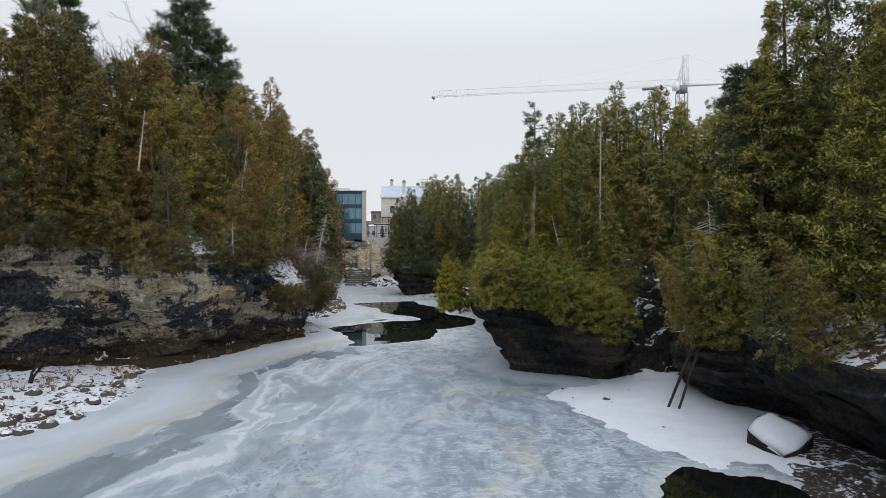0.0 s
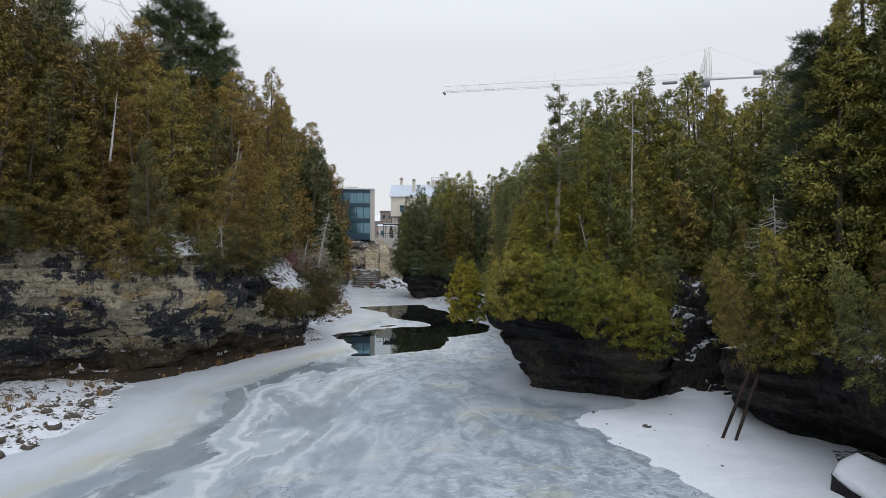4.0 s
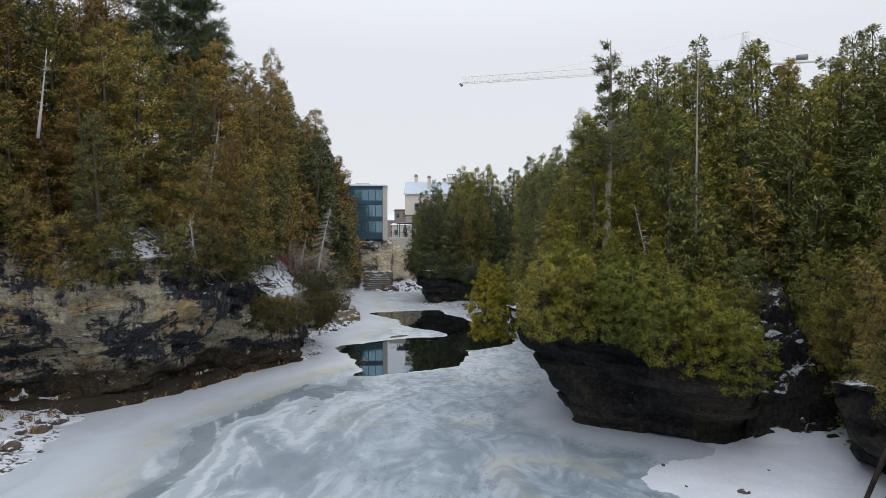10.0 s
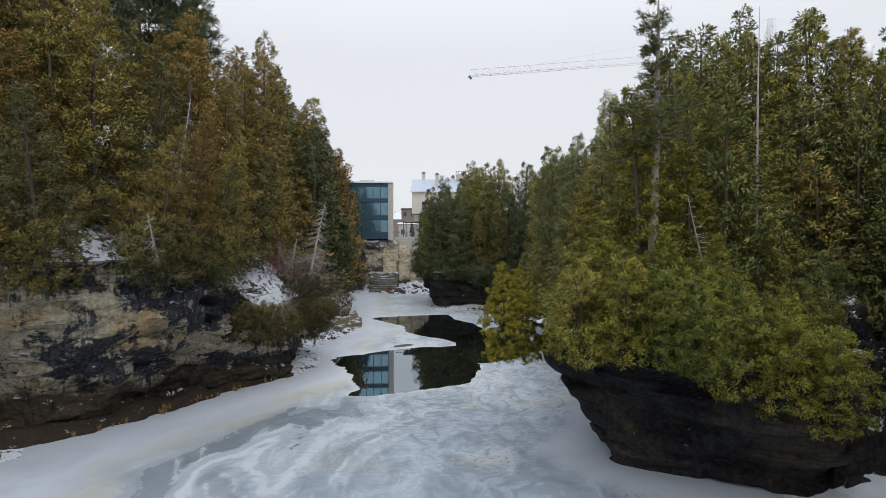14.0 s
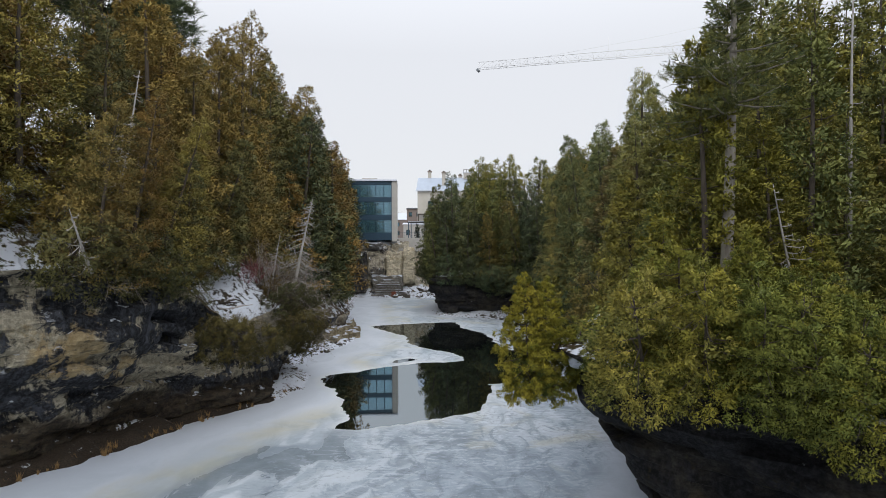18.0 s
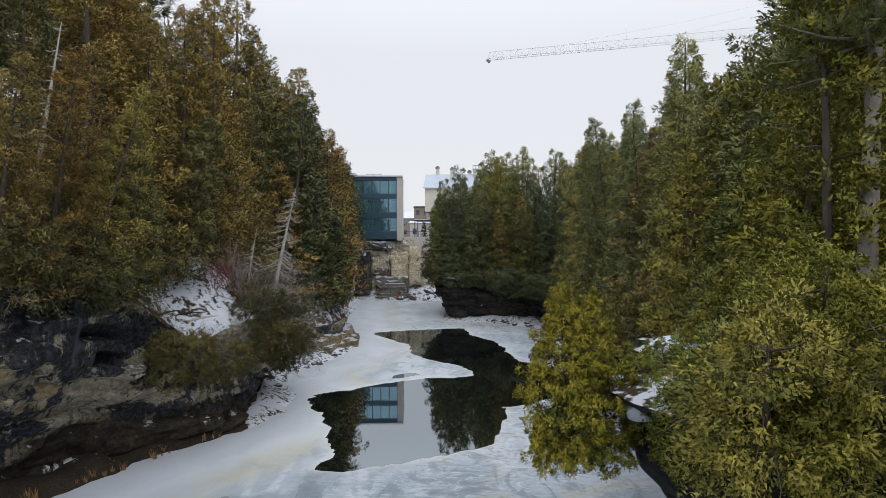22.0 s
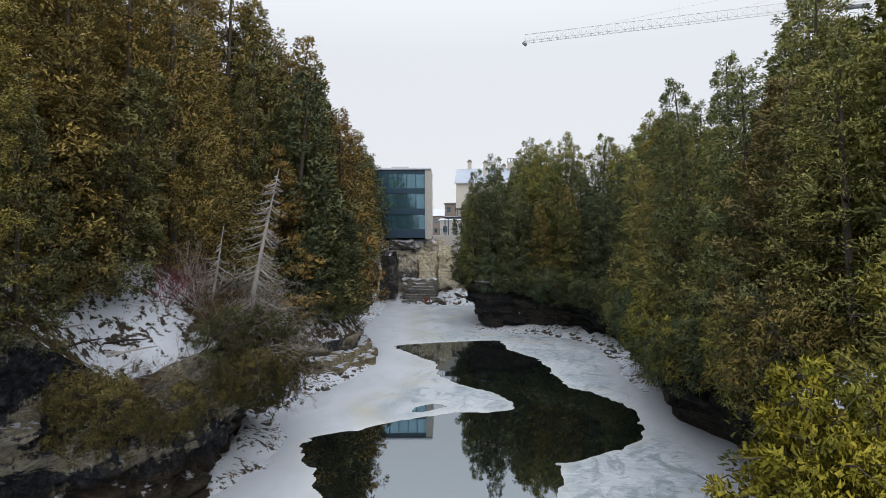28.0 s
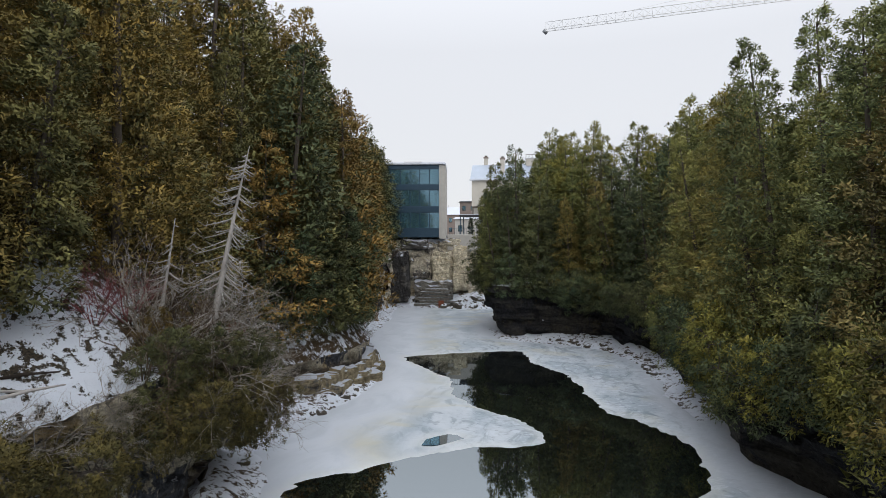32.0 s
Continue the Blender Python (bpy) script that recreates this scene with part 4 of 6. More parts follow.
def plant(name, meshes, m, tint, label, category, group="", rear=""):
    """A tree: an empty at its foot that carries trunk and crown; trees of the rear ranks are kept for one wood."""
    if rear:
        BACKWOODS.setdefault(rear, []).append((meshes, m))
        return None
    root = new(name)
    root.empty_display_size = 0.3
    root.matrix_basis = m
    for n_, me in zip(("trunk", "crown"), meshes):
        ob = new(n_, me)
        ob.parent = root
        ob.color = (*tint, 1)
    return tagged(root, label, category, group)


def upright(x, y, z, turn, lean_to=(0, 0), scale=1.0, wide=1.0):
    """A pose at a foot, leaning by the vector lean_to (radians)."""
    ax = Vector((-lean_to[1], lean_to[0], 0))
    q = Matrix.Rotation(ax.length, 4, ax.normalized()) if ax.length > 1e-6 else Matrix.Identity(4)
    return Matrix.Translation((x, y, z)) @ q @ Matrix.Rotation(turn, 4, "Z") @ Matrix.Diagonal((scale * wide, scale * wide, scale, 1))


PLACED = []
CLEAR = [(-16.9, 62.0, 2.0), (-17.4, 59.8, 1.5), (-25.2, 58.6, 2.2), (-22.9, 55.8, 2.0), (-20.6, 52.6, 1.8), (-20.6, 49.8, 1.7), (3.4, 49.2, 1.8), (-16.2, 65.0, 2.6), (-14.9, 67.0, 3.0), (16.4, 47.8, 3.6), (14.6, 45.6, 2.2), (18.0, 51.5, 2.6)]


def free(x, y, gap):
    if any((x - a) ** 2 + (y - b) ** 2 < c * c for a, b, c in CLEAR) or any((x - a) ** 2 + (y - b) ** 2 < gap * gap for a, b in PLACED):
        return False
    PLACED.append((x, y))
    return True


def slope_at(x, y):
    """Height of the west slope, over the overhanging rim too."""
    x0, y0, h, o, p, w, nx, ny = LW[int(np.hypot(LW[:, 0] - x, LW[:, 1] - y).argmin())]
    d = (x - x0) * nx + (y - y0) * ny
    return float(slope_z(h, o, p, w, d)) if d < 3.2 else land_z(x, y)


def station(line, k):
    """Index along a bank of its k-th station."""
    x, y = (WEST if line is LW else EAST)[k][:2]
    return int(np.hypot(line[:, 0] - x, line[:, 1] - y).argmin())


def grow(line, k0, k1, tries, gap, front, back, tints, label, group, d0=0.0, d1=13.0, hang=0.25, tall=(0.9, 1.2), rim_tall=0.75, edge=5.0):
    """Cedars on a stretch of slope between two stations, close at the rim and wider apart behind."""
    for _ in range(tries):
        x0, y0, h, o, p, w, nx, ny = line[rng.integers(station(line, k0), station(line, k1))]
        d = -o + d0 + (d1 + o - d0) * rng.random() ** 1.25
        x, y = x0 + nx * d, y0 + ny * d
        if not free(x, y, gap * (0.85 if d < 2 else 1.1)):
            continue
        z = float(slope_z(h, o, p, w, d)) if d < 3.2 else land_z(x, y)
        rows = front if d < edge else back
        s = rng.uniform(*tall) * lerp(rim_tall, 1.0, float(sstep(-o, 3.0, d)))
        out = hang * math.exp(-max(d + o, 0) / 2.0)
        lean = (-nx * out + rng.normal() * 0.05, -ny * out + rng.normal() * 0.05)
        t, j = tints[rng.integers(len(tints))], rng.uniform(0.8, 1.2)
        plant("cedar_tree", rows[rng.integers(len(rows))], upright(x, y, z - 0.4, rng.uniform(0, 6.28), lean, s, rng.uniform(0.9, 1.2)), tuple(c * j for c in t), label, "tree", group, ("west", "east")[line is LE] + "_wood_" + "ab"[rng.integers(2)] if rows is back and d > edge + 1.5 else "")


def fill(poly, tries, gap, rows, tints, label, group, tall=(0.9, 1.2), rear=False):
    """Cedars scattered over a plot of land."""
    P = np.array(poly, float)
    for _ in range(tries):
        x, y = rng.uniform(P[:, 0].min(), P[:, 0].max()), rng.uniform(P[:, 1].min(), P[:, 1].max())
        if not inside(P, x, y) or not free(x, y, gap):
            continue
        t, j = tints[rng.integers(len(tints))], rng.uniform(0.8, 1.2)
        plant("cedar_tree", rows[rng.integers(len(rows))], upright(x, y, land_z(x, y) - 0.4, rng.uniform(0, 6.28), (rng.normal() * 0.05, rng.normal() * 0.05), rng.uniform(*tall), rng.uniform(0.9, 1.2)), tuple(c * j for c in t), label, "tree", group, "east_wood_" + "ab"[rng.integers(2)] if rear else "")


def fringe(line, k0, k1, step, rows, tints, label, group, low, lean, size):
    """Cedars that hang over a rim."""
    for i in range(station(line, k0), station(line, k1), max(1, int(step / 0.4))):
        x0, y0, h, o, p, w, nx, ny = line[i]
        d = -o + 0.5 + rng.uniform(-0.2, 0.5)
        if any((x0 + nx * d - a) ** 2 + (y0 + ny * d - b) ** 2 < c * c for a, b, c in CLEAR):
            continue
        a = lean * rng.uniform(0.75, 1.25)
        t, j = tints[rng.integers(len(tints))], rng.uniform(0.8, 1.15)
        plant("cedar_shrub", rows[rng.integers(len(rows))], upright(x0 + nx * d, y0 + ny * d, h - low, rng.uniform(0, 6.28), (-nx * a + rng.normal() * 0.15, -ny * a + rng.normal() * 0.15), rng.uniform(*size), 1.15), tuple(c * j for c in t), label, "shrub", group)


WB, EG = "cedars on the west slope", "cedars on the east slope"
LBL_W = "bronze-tinged white cedar rooted on the snowy slope"
LBL_E = "olive-green white cedar growing on the limestone bluff"
LBL_F = "dark green cedar at the edge of the gorge"
# west wall
grow(LW, 2, 5, 450, 2.0, CEDAR_MED, CEDAR_FAR, BRONZE, LBL_W, WB, 0.1, 10.5, 0.34, (1.08, 1.3), 0.62, 4.5)
BRIGHT = [tuple(c * 1.4 for c in t) for t in BRONZE]
grow(LW, 5, 9, 700, 1.9, CEDAR_WALL, CEDAR_FAR, BRIGHT, LBL_W, WB, 0.1, 10, 0.34, (0.92, 1.1), 0.6, 4.0)
fringe(LW, 2, 7, 1.6, CEDAR_SCRUB, BRONZE, "bronze cedar bough hanging over the cliff edge", "cedar fringe on the west rim", 0.25, 0.85, (0.65, 0.9))
grow(LW, 9, 12, 420, 1.9, CEDAR_WALL, CEDAR_FAR, BRIGHT + DARK[2:], LBL_W, WB, 2.6, 10, 0.12, (1.02, 1.2), 0.85, 4.0)
grow(LW, 12, 18, 520, 2.1, CEDAR_MED[:3] + CEDAR_FAR, CEDAR_FAR, BRIGHT + DARK[1:], LBL_W, WB, 1.6, 9, 0.12, (1.35, 1.6), 0.9, 2.0)
grow(LW, 1, 2, 40, 3.2, CEDAR_FAR, CEDAR_FAR, BRONZE, LBL_W, WB, 0.2, 6, 0.2, (1.0, 1.2))
# headland and the slope behind it
grow(LE, 10, 14, 260, 1.9, CEDAR_FINE, CEDAR_MED, GREEN[:3] + YELLOW, LBL_E, EG, 4.2, 11, 0.05, (0.85, 1.12), 0.6, 6.0)
fill([(12, 48.5), (15.5, 51), (18.5, 55), (22.5, 55), (22, 49), (20, 43), (19, 39), (26, 38), (32, 50), (30, 64), (14, 64), (10, 55)], 700, 2.0, CEDAR_MED[:4] + CEDAR_FAR[:2], OLIVE, LBL_E, EG, (1.0, 1.28))
fill([(9.5, 56), (12, 52), (20, 57), (24, 52), (24, 44), (34, 44), (36, 66), (10, 68)], 900, 1.75, CEDAR_FAR, GREEN + DARK + BRONZE[2:3], LBL_E, EG, (1.15, 1.45), True)
# east side past the headland, and the far point
grow(LE, 14, 16, 240, 2.1, CEDAR_WALL, CEDAR_FAR, LIGHT, LBL_E, EG, 1.5, 10, 0.20, (1.05, 1.28), 0.68, 4.5)
grow(LE, 13, 15, 160, 2.1, CEDAR_WALL, CEDAR_FAR, GREEN, LBL_E, EG, 5.0, 12, 0.05, (1.05, 1.25), 0.9, 20.0)
grow(LE, 16, 19, 240, 2.2, CEDAR_WALL, CEDAR_FAR, LIGHT, LBL_E, EG, 1.4, 9.5, 0.20, (0.88, 1.06), 0.8, 4.0)
fringe(LE, 14, 18, 1.8, CEDAR_SCRUB, GREEN + DARK, "dark green cedar bough over the undercut bank", "cedar fringe on the east bank", 0.2, 0.8, (0.75, 1.05))
grow(LE, 19, 25, 420, 1.8, CEDAR_MED[:4] + CEDAR_FAR, CEDAR_FAR, DARK + GREEN[3:], LBL_F, EG, 0.4, 9, 0.22, (1.1, 1.35), 0.8, 2.0)
fringe(LE, 19, 24, 1.8, CEDAR_SCRUB, DARK, "dark cedar bough over the far bluff", "cedar fringe on the far point", 0.4, 0.9, (0.7, 1.0))
# near east
NEARBY = [tuple(c * 0.9 for c in t) for t in GREEN]
grow(LE, 2, 3, 40, 3.0, CEDAR_BIG, CEDAR_BIG, NEARBY, "tall yellow-green white cedar leaning over the river", EG, 0.8, 7, 0.14, (0.95, 1.2), 0.85)
plant("cedar_tree", CEDAR_BIG[2], upright(20.6, 35.6, 7.2, 0.7, (-0.03, 0.0), 1.05), NEARBY[2], "tall yellow-green white cedar leaning over the river", "tree", EG)
grow(LE, 2, 4, 50, 1.8, CEDAR_FINE, CEDAR_FINE, NEARBY, "green cedar drooping over the dark east bank", EG, 0.0, 2.0, 0.7, (0.6, 0.8), 1.0)
grow(LE, 1, 2, 30, 4.0, CEDAR_FAR, CEDAR_FAR, GREEN, LBL_E, EG, 1.0, 8, 0.1, (1.1, 1.4))

# the shaggy fringe of cedars hanging over the headland's rim: foot, outward lean
for k, (x, y, z, s) in enumerate(((13.4, 46.6, 5.4, 0.7), (13.6, 47.8, 6.4, 0.9), (18.8, 45.6, 4.2, 0.9), (19.1, 47.2, 5.6, 1.0))):
    plant("cedar_shrub", CEDAR_BUSH[k % 4], upright(x, y, z, k * 1.9, (0.25 if x < 16 else -0.35, -0.4), s), GREEN[k % 3], "green cedar leaning over the black ledges", "shrub")
FRINGE = [(3.3, 45.2, 6.7), (3.8, 43.9, 6.7), (5.0, 43.2, 6.6), (6.3, 43.0, 6.4), (7.6, 42.8, 6.0), (9.0, 42.8, 5.5), (10.5, 42.8, 4.8), (11.7, 43.1, 4.2)]
for k, (x, y, z) in enumerate(FRINGE):
    for row in range((1, 3, 4)[k] if k < 3 else 4):
        bx, by = x + 0.35 * row + rng.normal() * 0.25, y + row * 0.95 + rng.normal() * 0.2
        a = (0.72, 0.5, 0.25, 0.1)[row] * rng.uniform(0.8, 1.2)
        t = (YELLOW + YELLOW[:2] + GREEN[2:3])[rng.integers(6)]
        plant("cedar_shrub", CEDAR_BUSH[(k + row) % 4], upright(bx, by, z + (-0.3, 0.2, 0.6, 0.9)[row], rng.uniform(0, 6.28), (-0.35 * a, -0.9 * a), rng.uniform(0.85, 1.05) * (0.85, 0.78, 0.68, 0.62)[row] * (0.75 if k < 1 else 1.0), 1.1), t, "shaggy yellow-green cedar hanging over the bluff's rim", "shrub", "cedar fringe on the headland")
# the lone cedar at the tip, its drooping limbs, and slim young cedars behind
plant("cedar_tree", CEDAR_NEAR, upright(0.55, 47.4, 5.0, 0.4, (-0.04, 0.0), 0.88, 0.82), (0.34, 0.315, 0.045),
      "small yellow cedar at the tip of the headland", "tree", EG)
plant("cedar_tree", CEDAR_NEAR, upright(1.15, 47.75, 4.9, 2.6, (-0.03, 0.0), 0.86, 0.82), (0.31, 0.30, 0.045), "small yellow cedar at the tip of the headland", "tree", EG)
plant("cedar_shrub", CEDAR_BUSH[1], upright(0.9, 47.3, 5.0, 1.4, (-0.6, -0.2), 0.38), YELLOW[1], "cedar branches drooping from the headland's tip", "shrub")
for x, y, z, k, s in ((5.4, 45.6, 7.0, 2, 0.45), (7.1, 44.6, 7.2, 0, 0.78), (4.9, 45.2, 7.2, 2, 0.74), (8.0, 44.8, 6.8, 1, 0.6), (9.4, 45.0, 6.6, 2, 0.75), (6.4, 51.0, 7.2, 1, 1.1), (5.6, 53.6, 6.8, 2, 1.2)):
    plant("cedar_tree", CEDAR_TIP[k], upright(x, y, z - 0.5, x * 3, (-0.08, -0.05), s), YELLOW[k] if y < 50 else GREEN[k], "young yellow-green cedar with bare stem showing", "tree", EG)


# snow lying on the bare shoulder between the tip and the fringe
def snow_heap(name, x, y, z, sx, sy, sz, turn, label):
    bm = bmesh.new()
    bmesh.ops.create_icosphere(bm, subdivisions=4, radius=1.0)
    for v in bm.verts:
        c = v.co
        f = 1 + 0.22 * noise.noise(c * 1.6 + Vector((x, y, 0))) + 0.07 * noise.noise(c * 5)
        v.co = Vector((c.x * sx * f, c.y * sy * f, c.z * sz * f))
    ob = part(name, bm, M_DRIFT)
    ob.data.polygons.foreach_set("use_smooth", [True] * len(ob.data.polygons))
    ob.matrix_basis = pose(x, y, z, 0, 0, turn)
    return tagged(ob, label, "snow")


M_DRIFT = plain("drifted_snow", SNOW, 0.8, 0, 1.5, 0.08)
snow_heap("snow_drift", 3.8, 49.7, 7.1, 0.95, 0.9, 0.40, 50, "smooth snow drift on the headland's shoulder")
snow_heap("snow_drift", 2.15, 47.1, 6.2, 0.34, 0.3, 0.3, 30, "small snow pad on a rock ledge")
for k, (x, y, z, s) in enumerate(((4.4, 46.3, 6.3, 0.52), (5.1, 47.4, 6.8, 0.55), (6.0, 48.4, 7.0, 0.62), (4.9, 45.2, 6.2, 0.6), (6.6, 47.2, 7.2, 0.62), (5.6, 49.8, 7.0, 0.7), (7.4, 49.0, 7.6, 0.8), (3.9, 45.6, 5.9, 0.5), (7.0, 51.0, 7.6, 0.8), (3.1, 46.5, 5.2, 0.5), (3.7, 47.1, 5.6, 0.45))):
    plant("cedar_shrub", CEDAR_BUSH[k % 4], upright(x, y, z, k * 1.7, (-0.15, -0.3), s, 1.2), YELLOW[k % 3], "low yellow-green cedar behind the bluff's rim", "shrub", "cedar fringe on the headland")
for k, (x, y, z, s) in enumerate(((2.7, 48.0, 5.7, 0.42), (3.3, 48.5, 6.0, 0.40), (4.2, 48.5, 6.4, 0.46), (2.8, 49.2, 6.0, 0.38), (4.9, 49.0, 6.7, 0.5))):
    plant("cedar_shrub", CEDAR_BUSH[(k + 1) % 4], upright(x, y, z, k * 2.3, (-0.25, -0.25), s, 1.3), YELLOW[k % 3], "low yellow-green cedar behind the bluff's rim", "shrub", "cedar fringe on the headland")
snow_heap("snow_drift", 3.0, 48.2, 6.5, 0.3, 0.26, 0.2, 10, "small snow pad on a rock ledge")


# ---------------- other trees ----------------
def pine_meshes(seed, H, R, first, whorls, size, flat=0.1, ragged=0.35, wood=M_BARK, waist=None):
    """A pine: straight trunk, tiers of level limbs, tufts towards their ends."""
    r = np.random.default_rng(seed)
    us = np.linspace(0, 0.99, 9)
    lines = [(np.stack([0.1 * np.sin(us * 3), 0.08 * np.sin(us * 4), us * H], -1), 0.016 * H * (1 - us) ** 0.75 + 0.02, 8)]
    P, D, Ls = [], [], []
    for k in range(whorls):
        u = first + (0.98 - first) * k / (whorls - 1)
        for b in range(r.integers(3, 6)):
            if r.random() < ragged * 0.6:
                continue
            a = r.uniform(0, 6.28)
            ln = R * (0.35 + 0.65 * math.sin(min(1, (1.02 - u) / (1 - first) * 1.15) * 1.5)) * r.uniform(0.5, 1.1)
            if waist:
                ln = R * (r.uniform(0.75, 1.1) if u < waist else (0.34 if u < 0.9 else 0.40) * r.uniform(0.5, 1.5))
            o = np.array([math.cos(a), math.sin(a), flat + r.normal() * 0.12])
            s = np.array([0, 0, u * H + r.normal() * 0.12])
            e = s + o * ln
            m = (s + e) / 2 + np.array([0, 0, -0.05 * ln])
            lines.append(([s, m, e], [0.045, 0.03, 0.01], 4))
            n = int(70 * ln / R) + 16
            t = 0.14 + 0.86 * r.random(n) ** 0.8
            side = np.cross(o, [0, 0, 1.0])
            pt = s + (e - s) * t[:, None] + side * (r.normal(size=n) * 0.22 * ln * (0.4 + 0.6 * t) * 0.8)[:, None]
            pt[:, 2] += r.normal(size=n) * 0.10
            P.append(pt)
            D.append(unit(o * 0.7 + r.normal(size=(n, 3)) * 0.45 + np.array([0, 0, 0.35])))
            Ls.append(size * r.uniform(0.7, 1.3, n))
    return tubes_mesh("trunk", lines, wood), spray_mesh("crown", np.concatenate(P), np.concatenate(D), np.concatenate(Ls), r, 6, 0.2, 0.7)


PINE_TALL, PINE_RAGGED = pine_meshes(31, 17, 4.3, 0.25, 26, 0.62, 0.1, 0.15), pine_meshes(32, 13.1, 2.0, 0.46, 22, 0.24, -0.02, 0.5, M_BARK_PINE, 0.64)
HEMLOCK = [pine_meshes(33 + i, 15, 3.0, 0.12, 34, 0.42, -0.12, 0.2) for i in range(2)]
plant("pine_tree", PINE_TALL, upright(-29.0, 68, 15.2, 0.5, scale=1.3), (0.10, 0.13, 0.07), "tall dark green pine above the west cliff", "tree")
plant("pine_tree", PINE_TALL, upright(-27.2, 71.0, 15.4, 3.6, scale=1.1), (0.10, 0.13, 0.07), "tall dark green pine above the west cliff", "tree")
plant("pine_tree", PINE_TALL, upright(-42.5, 66, 16.0, 2.1, scale=1.3), (0.10, 0.13, 0.07), "tall dark green pine above the west cliff", "tree")
plant("pine_tree", PINE_RAGGED, upright(6.8, 46.4, 8.0, 0.0, (0.02, 0)), (0.125, 0.14, 0.05), "sparse pine with a bare grey trunk on the headland", "tree")
plant("hemlock_tree", HEMLOCK[0], upright(17.8, 34.5, 6.0, 1.0, (-0.03, -0.02), 0.95), (0.062, 0.08, 0.042), "dark drooping hemlock above the east bank", "tree")
plant("hemlock_tree", HEMLOCK[1], upright(20.5, 38.5, 7.6, 3.0, (0, 0), 0.9), (0.065, 0.08, 0.042), "dark drooping hemlock above the east bank", "tree")
plant("hemlock_tree", HEMLOCK[0], upright(23.5, 44, 9.0, 4.2, (0, 0), 0.85), (0.07, 0.084, 0.045), "dark drooping hemlock above the east bank", "tree")


def dead_conifer(seed, H, n, reach, droop, radius, first=0.08):
    """A leafless conifer: pale pole, thin limbs that sweep down and curl up."""
    r = np.random.default_rng(seed)
    us = np.linspace(0, 1, 7)
    trunk = [(np.stack([0.06 * H * us**2 * r.normal() * 0.4, 0.0 * us, us * H], -1), radius * (1 - us) + 0.012, 6)]
    limbs = []
    for _ in range(n):
        u = first + (0.97 - first) * r.random()
        a, ln = r.uniform(0, 6.28), reach * (1.05 - u) ** 0.7 * r.uniform(0.4, 1.1)
        o = np.array([math.cos(a), math.sin(a), 0])
        s = np.array([trunk[0][0][int(u * 6)][0], 0, u * H])
        pts = [s, s + o * ln * 0.4 + np.array([0, 0, -droop * ln * 0.22]), s + o * ln * 0.75 + np.array([0, 0, -droop * ln * 0.38]), s + o * ln + np.array([0, 0, -droop * ln * 0.25])]
        limbs.append((pts, [0.026, 0.019, 0.013, 0.007], 3))
        for _k in range(3):
            b = pts[1] + (pts[3] - pts[1]) * r.random()
            limbs.append(([b, b + np.array([r.normal(), r.normal(), r.normal() - 0.4]) * ln * 0.16], [0.012, 0.006], 3))
    return tubes_mesh("trunk", trunk, M_BARK_GREY), tubes_mesh("branching", limbs, M_BARK_GREY)


def bare_bush(seed, H, stems, spread, depth, material, radius=0.03, curl=0.5, taper=0.6):
    """A leafless shrub or small tree: forking stems down to thin twigs."""
    r = np.random.default_rng(seed)
    lines = []

    def fork(p, d, ln, rad, lvl):
        q = p + d * ln * 0.5 + r.normal(size=3) * ln * 0.06
        e = q + unit(d + r.normal(size=3) * 0.25 * curl) * ln * 0.5
        lines.append(([p, q, e], [rad, rad * 0.8, rad * 0.6], 3 if lvl > 0 else 5))
        if lvl < depth:
            for _ in range(r.integers(2, 4)):
                fork(q + (e - q) * r.random(), unit(d + r.normal(size=3) * 0.55 + np.array([0, 0, 0.1])), ln * r.uniform(0.5, 0.8), rad * taper, lvl + 1)

    for _ in range(stems):
        a = r.uniform(0, 6.28)
        d = unit(np.array([math.cos(a) * spread, math.sin(a) * spread, 1.0]) + r.normal(size=3) * 0.15)
        fork(np.array([math.cos(a), math.sin(a), 0]) * 0.15 * spread, d, H * r.uniform(0.35, 0.55), radius, 0)
    return tubes_mesh("stems", lines, material)


def snag(seed, x, y, z, H, n, reach, lean, label, droop=1.0, radius=0.11):
    root = new("dead_tree")
    root.matrix_basis = upright(x, y, z, seed, lean)
    for n_, me in zip(("trunk", "branching"), dead_conifer(seed, H, n, reach, droop, radius)):
        tagged(new(n_, me), kind="stuff" if n_ == "branching" else "").parent = root
    return tagged(root, label, "dead tree")


snag(41, -14.4, 66.8, 6.2, 7.4, 120, 2.0, (0.17, 0.03), "bleached dead conifer with fine drooping limbs on the buttress", 0.9, 0.15)
snag(42, -15.4, 65.6, 7.4, 3.6, 26, 1.2, (0.18, 0.0), "short bleached dead conifer leaning beside a taller one", 0.9, 0.07)
snag(43, -18.2, 53.4, 12.6, 6.0, 34, 1.2, (0.10, 0.1), "pale dead cedar pole on the wooded slope", 0.8, 0.09)
snag(44, -17.6, 50.4, 9.0, 3.6, 24, 0.9, (0.2, -0.75), "fallen bleached cedar top hanging over the cliff edge", 0.6, 0.07)
snag(45, -20.8, 41.0, 15.0, 4.2, 12, 0.6, (0.12, 0.0), "broken pale snag among bronze cedars", 0.5, 0.06)
snag(46, 13.3, 50.9, 10.0, 11.9, 20, 0.9, (0.0, 0.0), "tall bare grey snag above the east cedars", 0.3, 0.08)
snag(47, 9.6, 47.6, 8.4, 4.0, 20, 0.9, (-0.3, -0.2), "grey dead cedar top among the headland's foliage", 0.5, 0.05)
snag(48, -16.2, 61.9, 5.4, 2.0, 26, 0.9, (0.4, -1.7), "bleached dead branch hanging down the buttress", -0.4, 0.05)
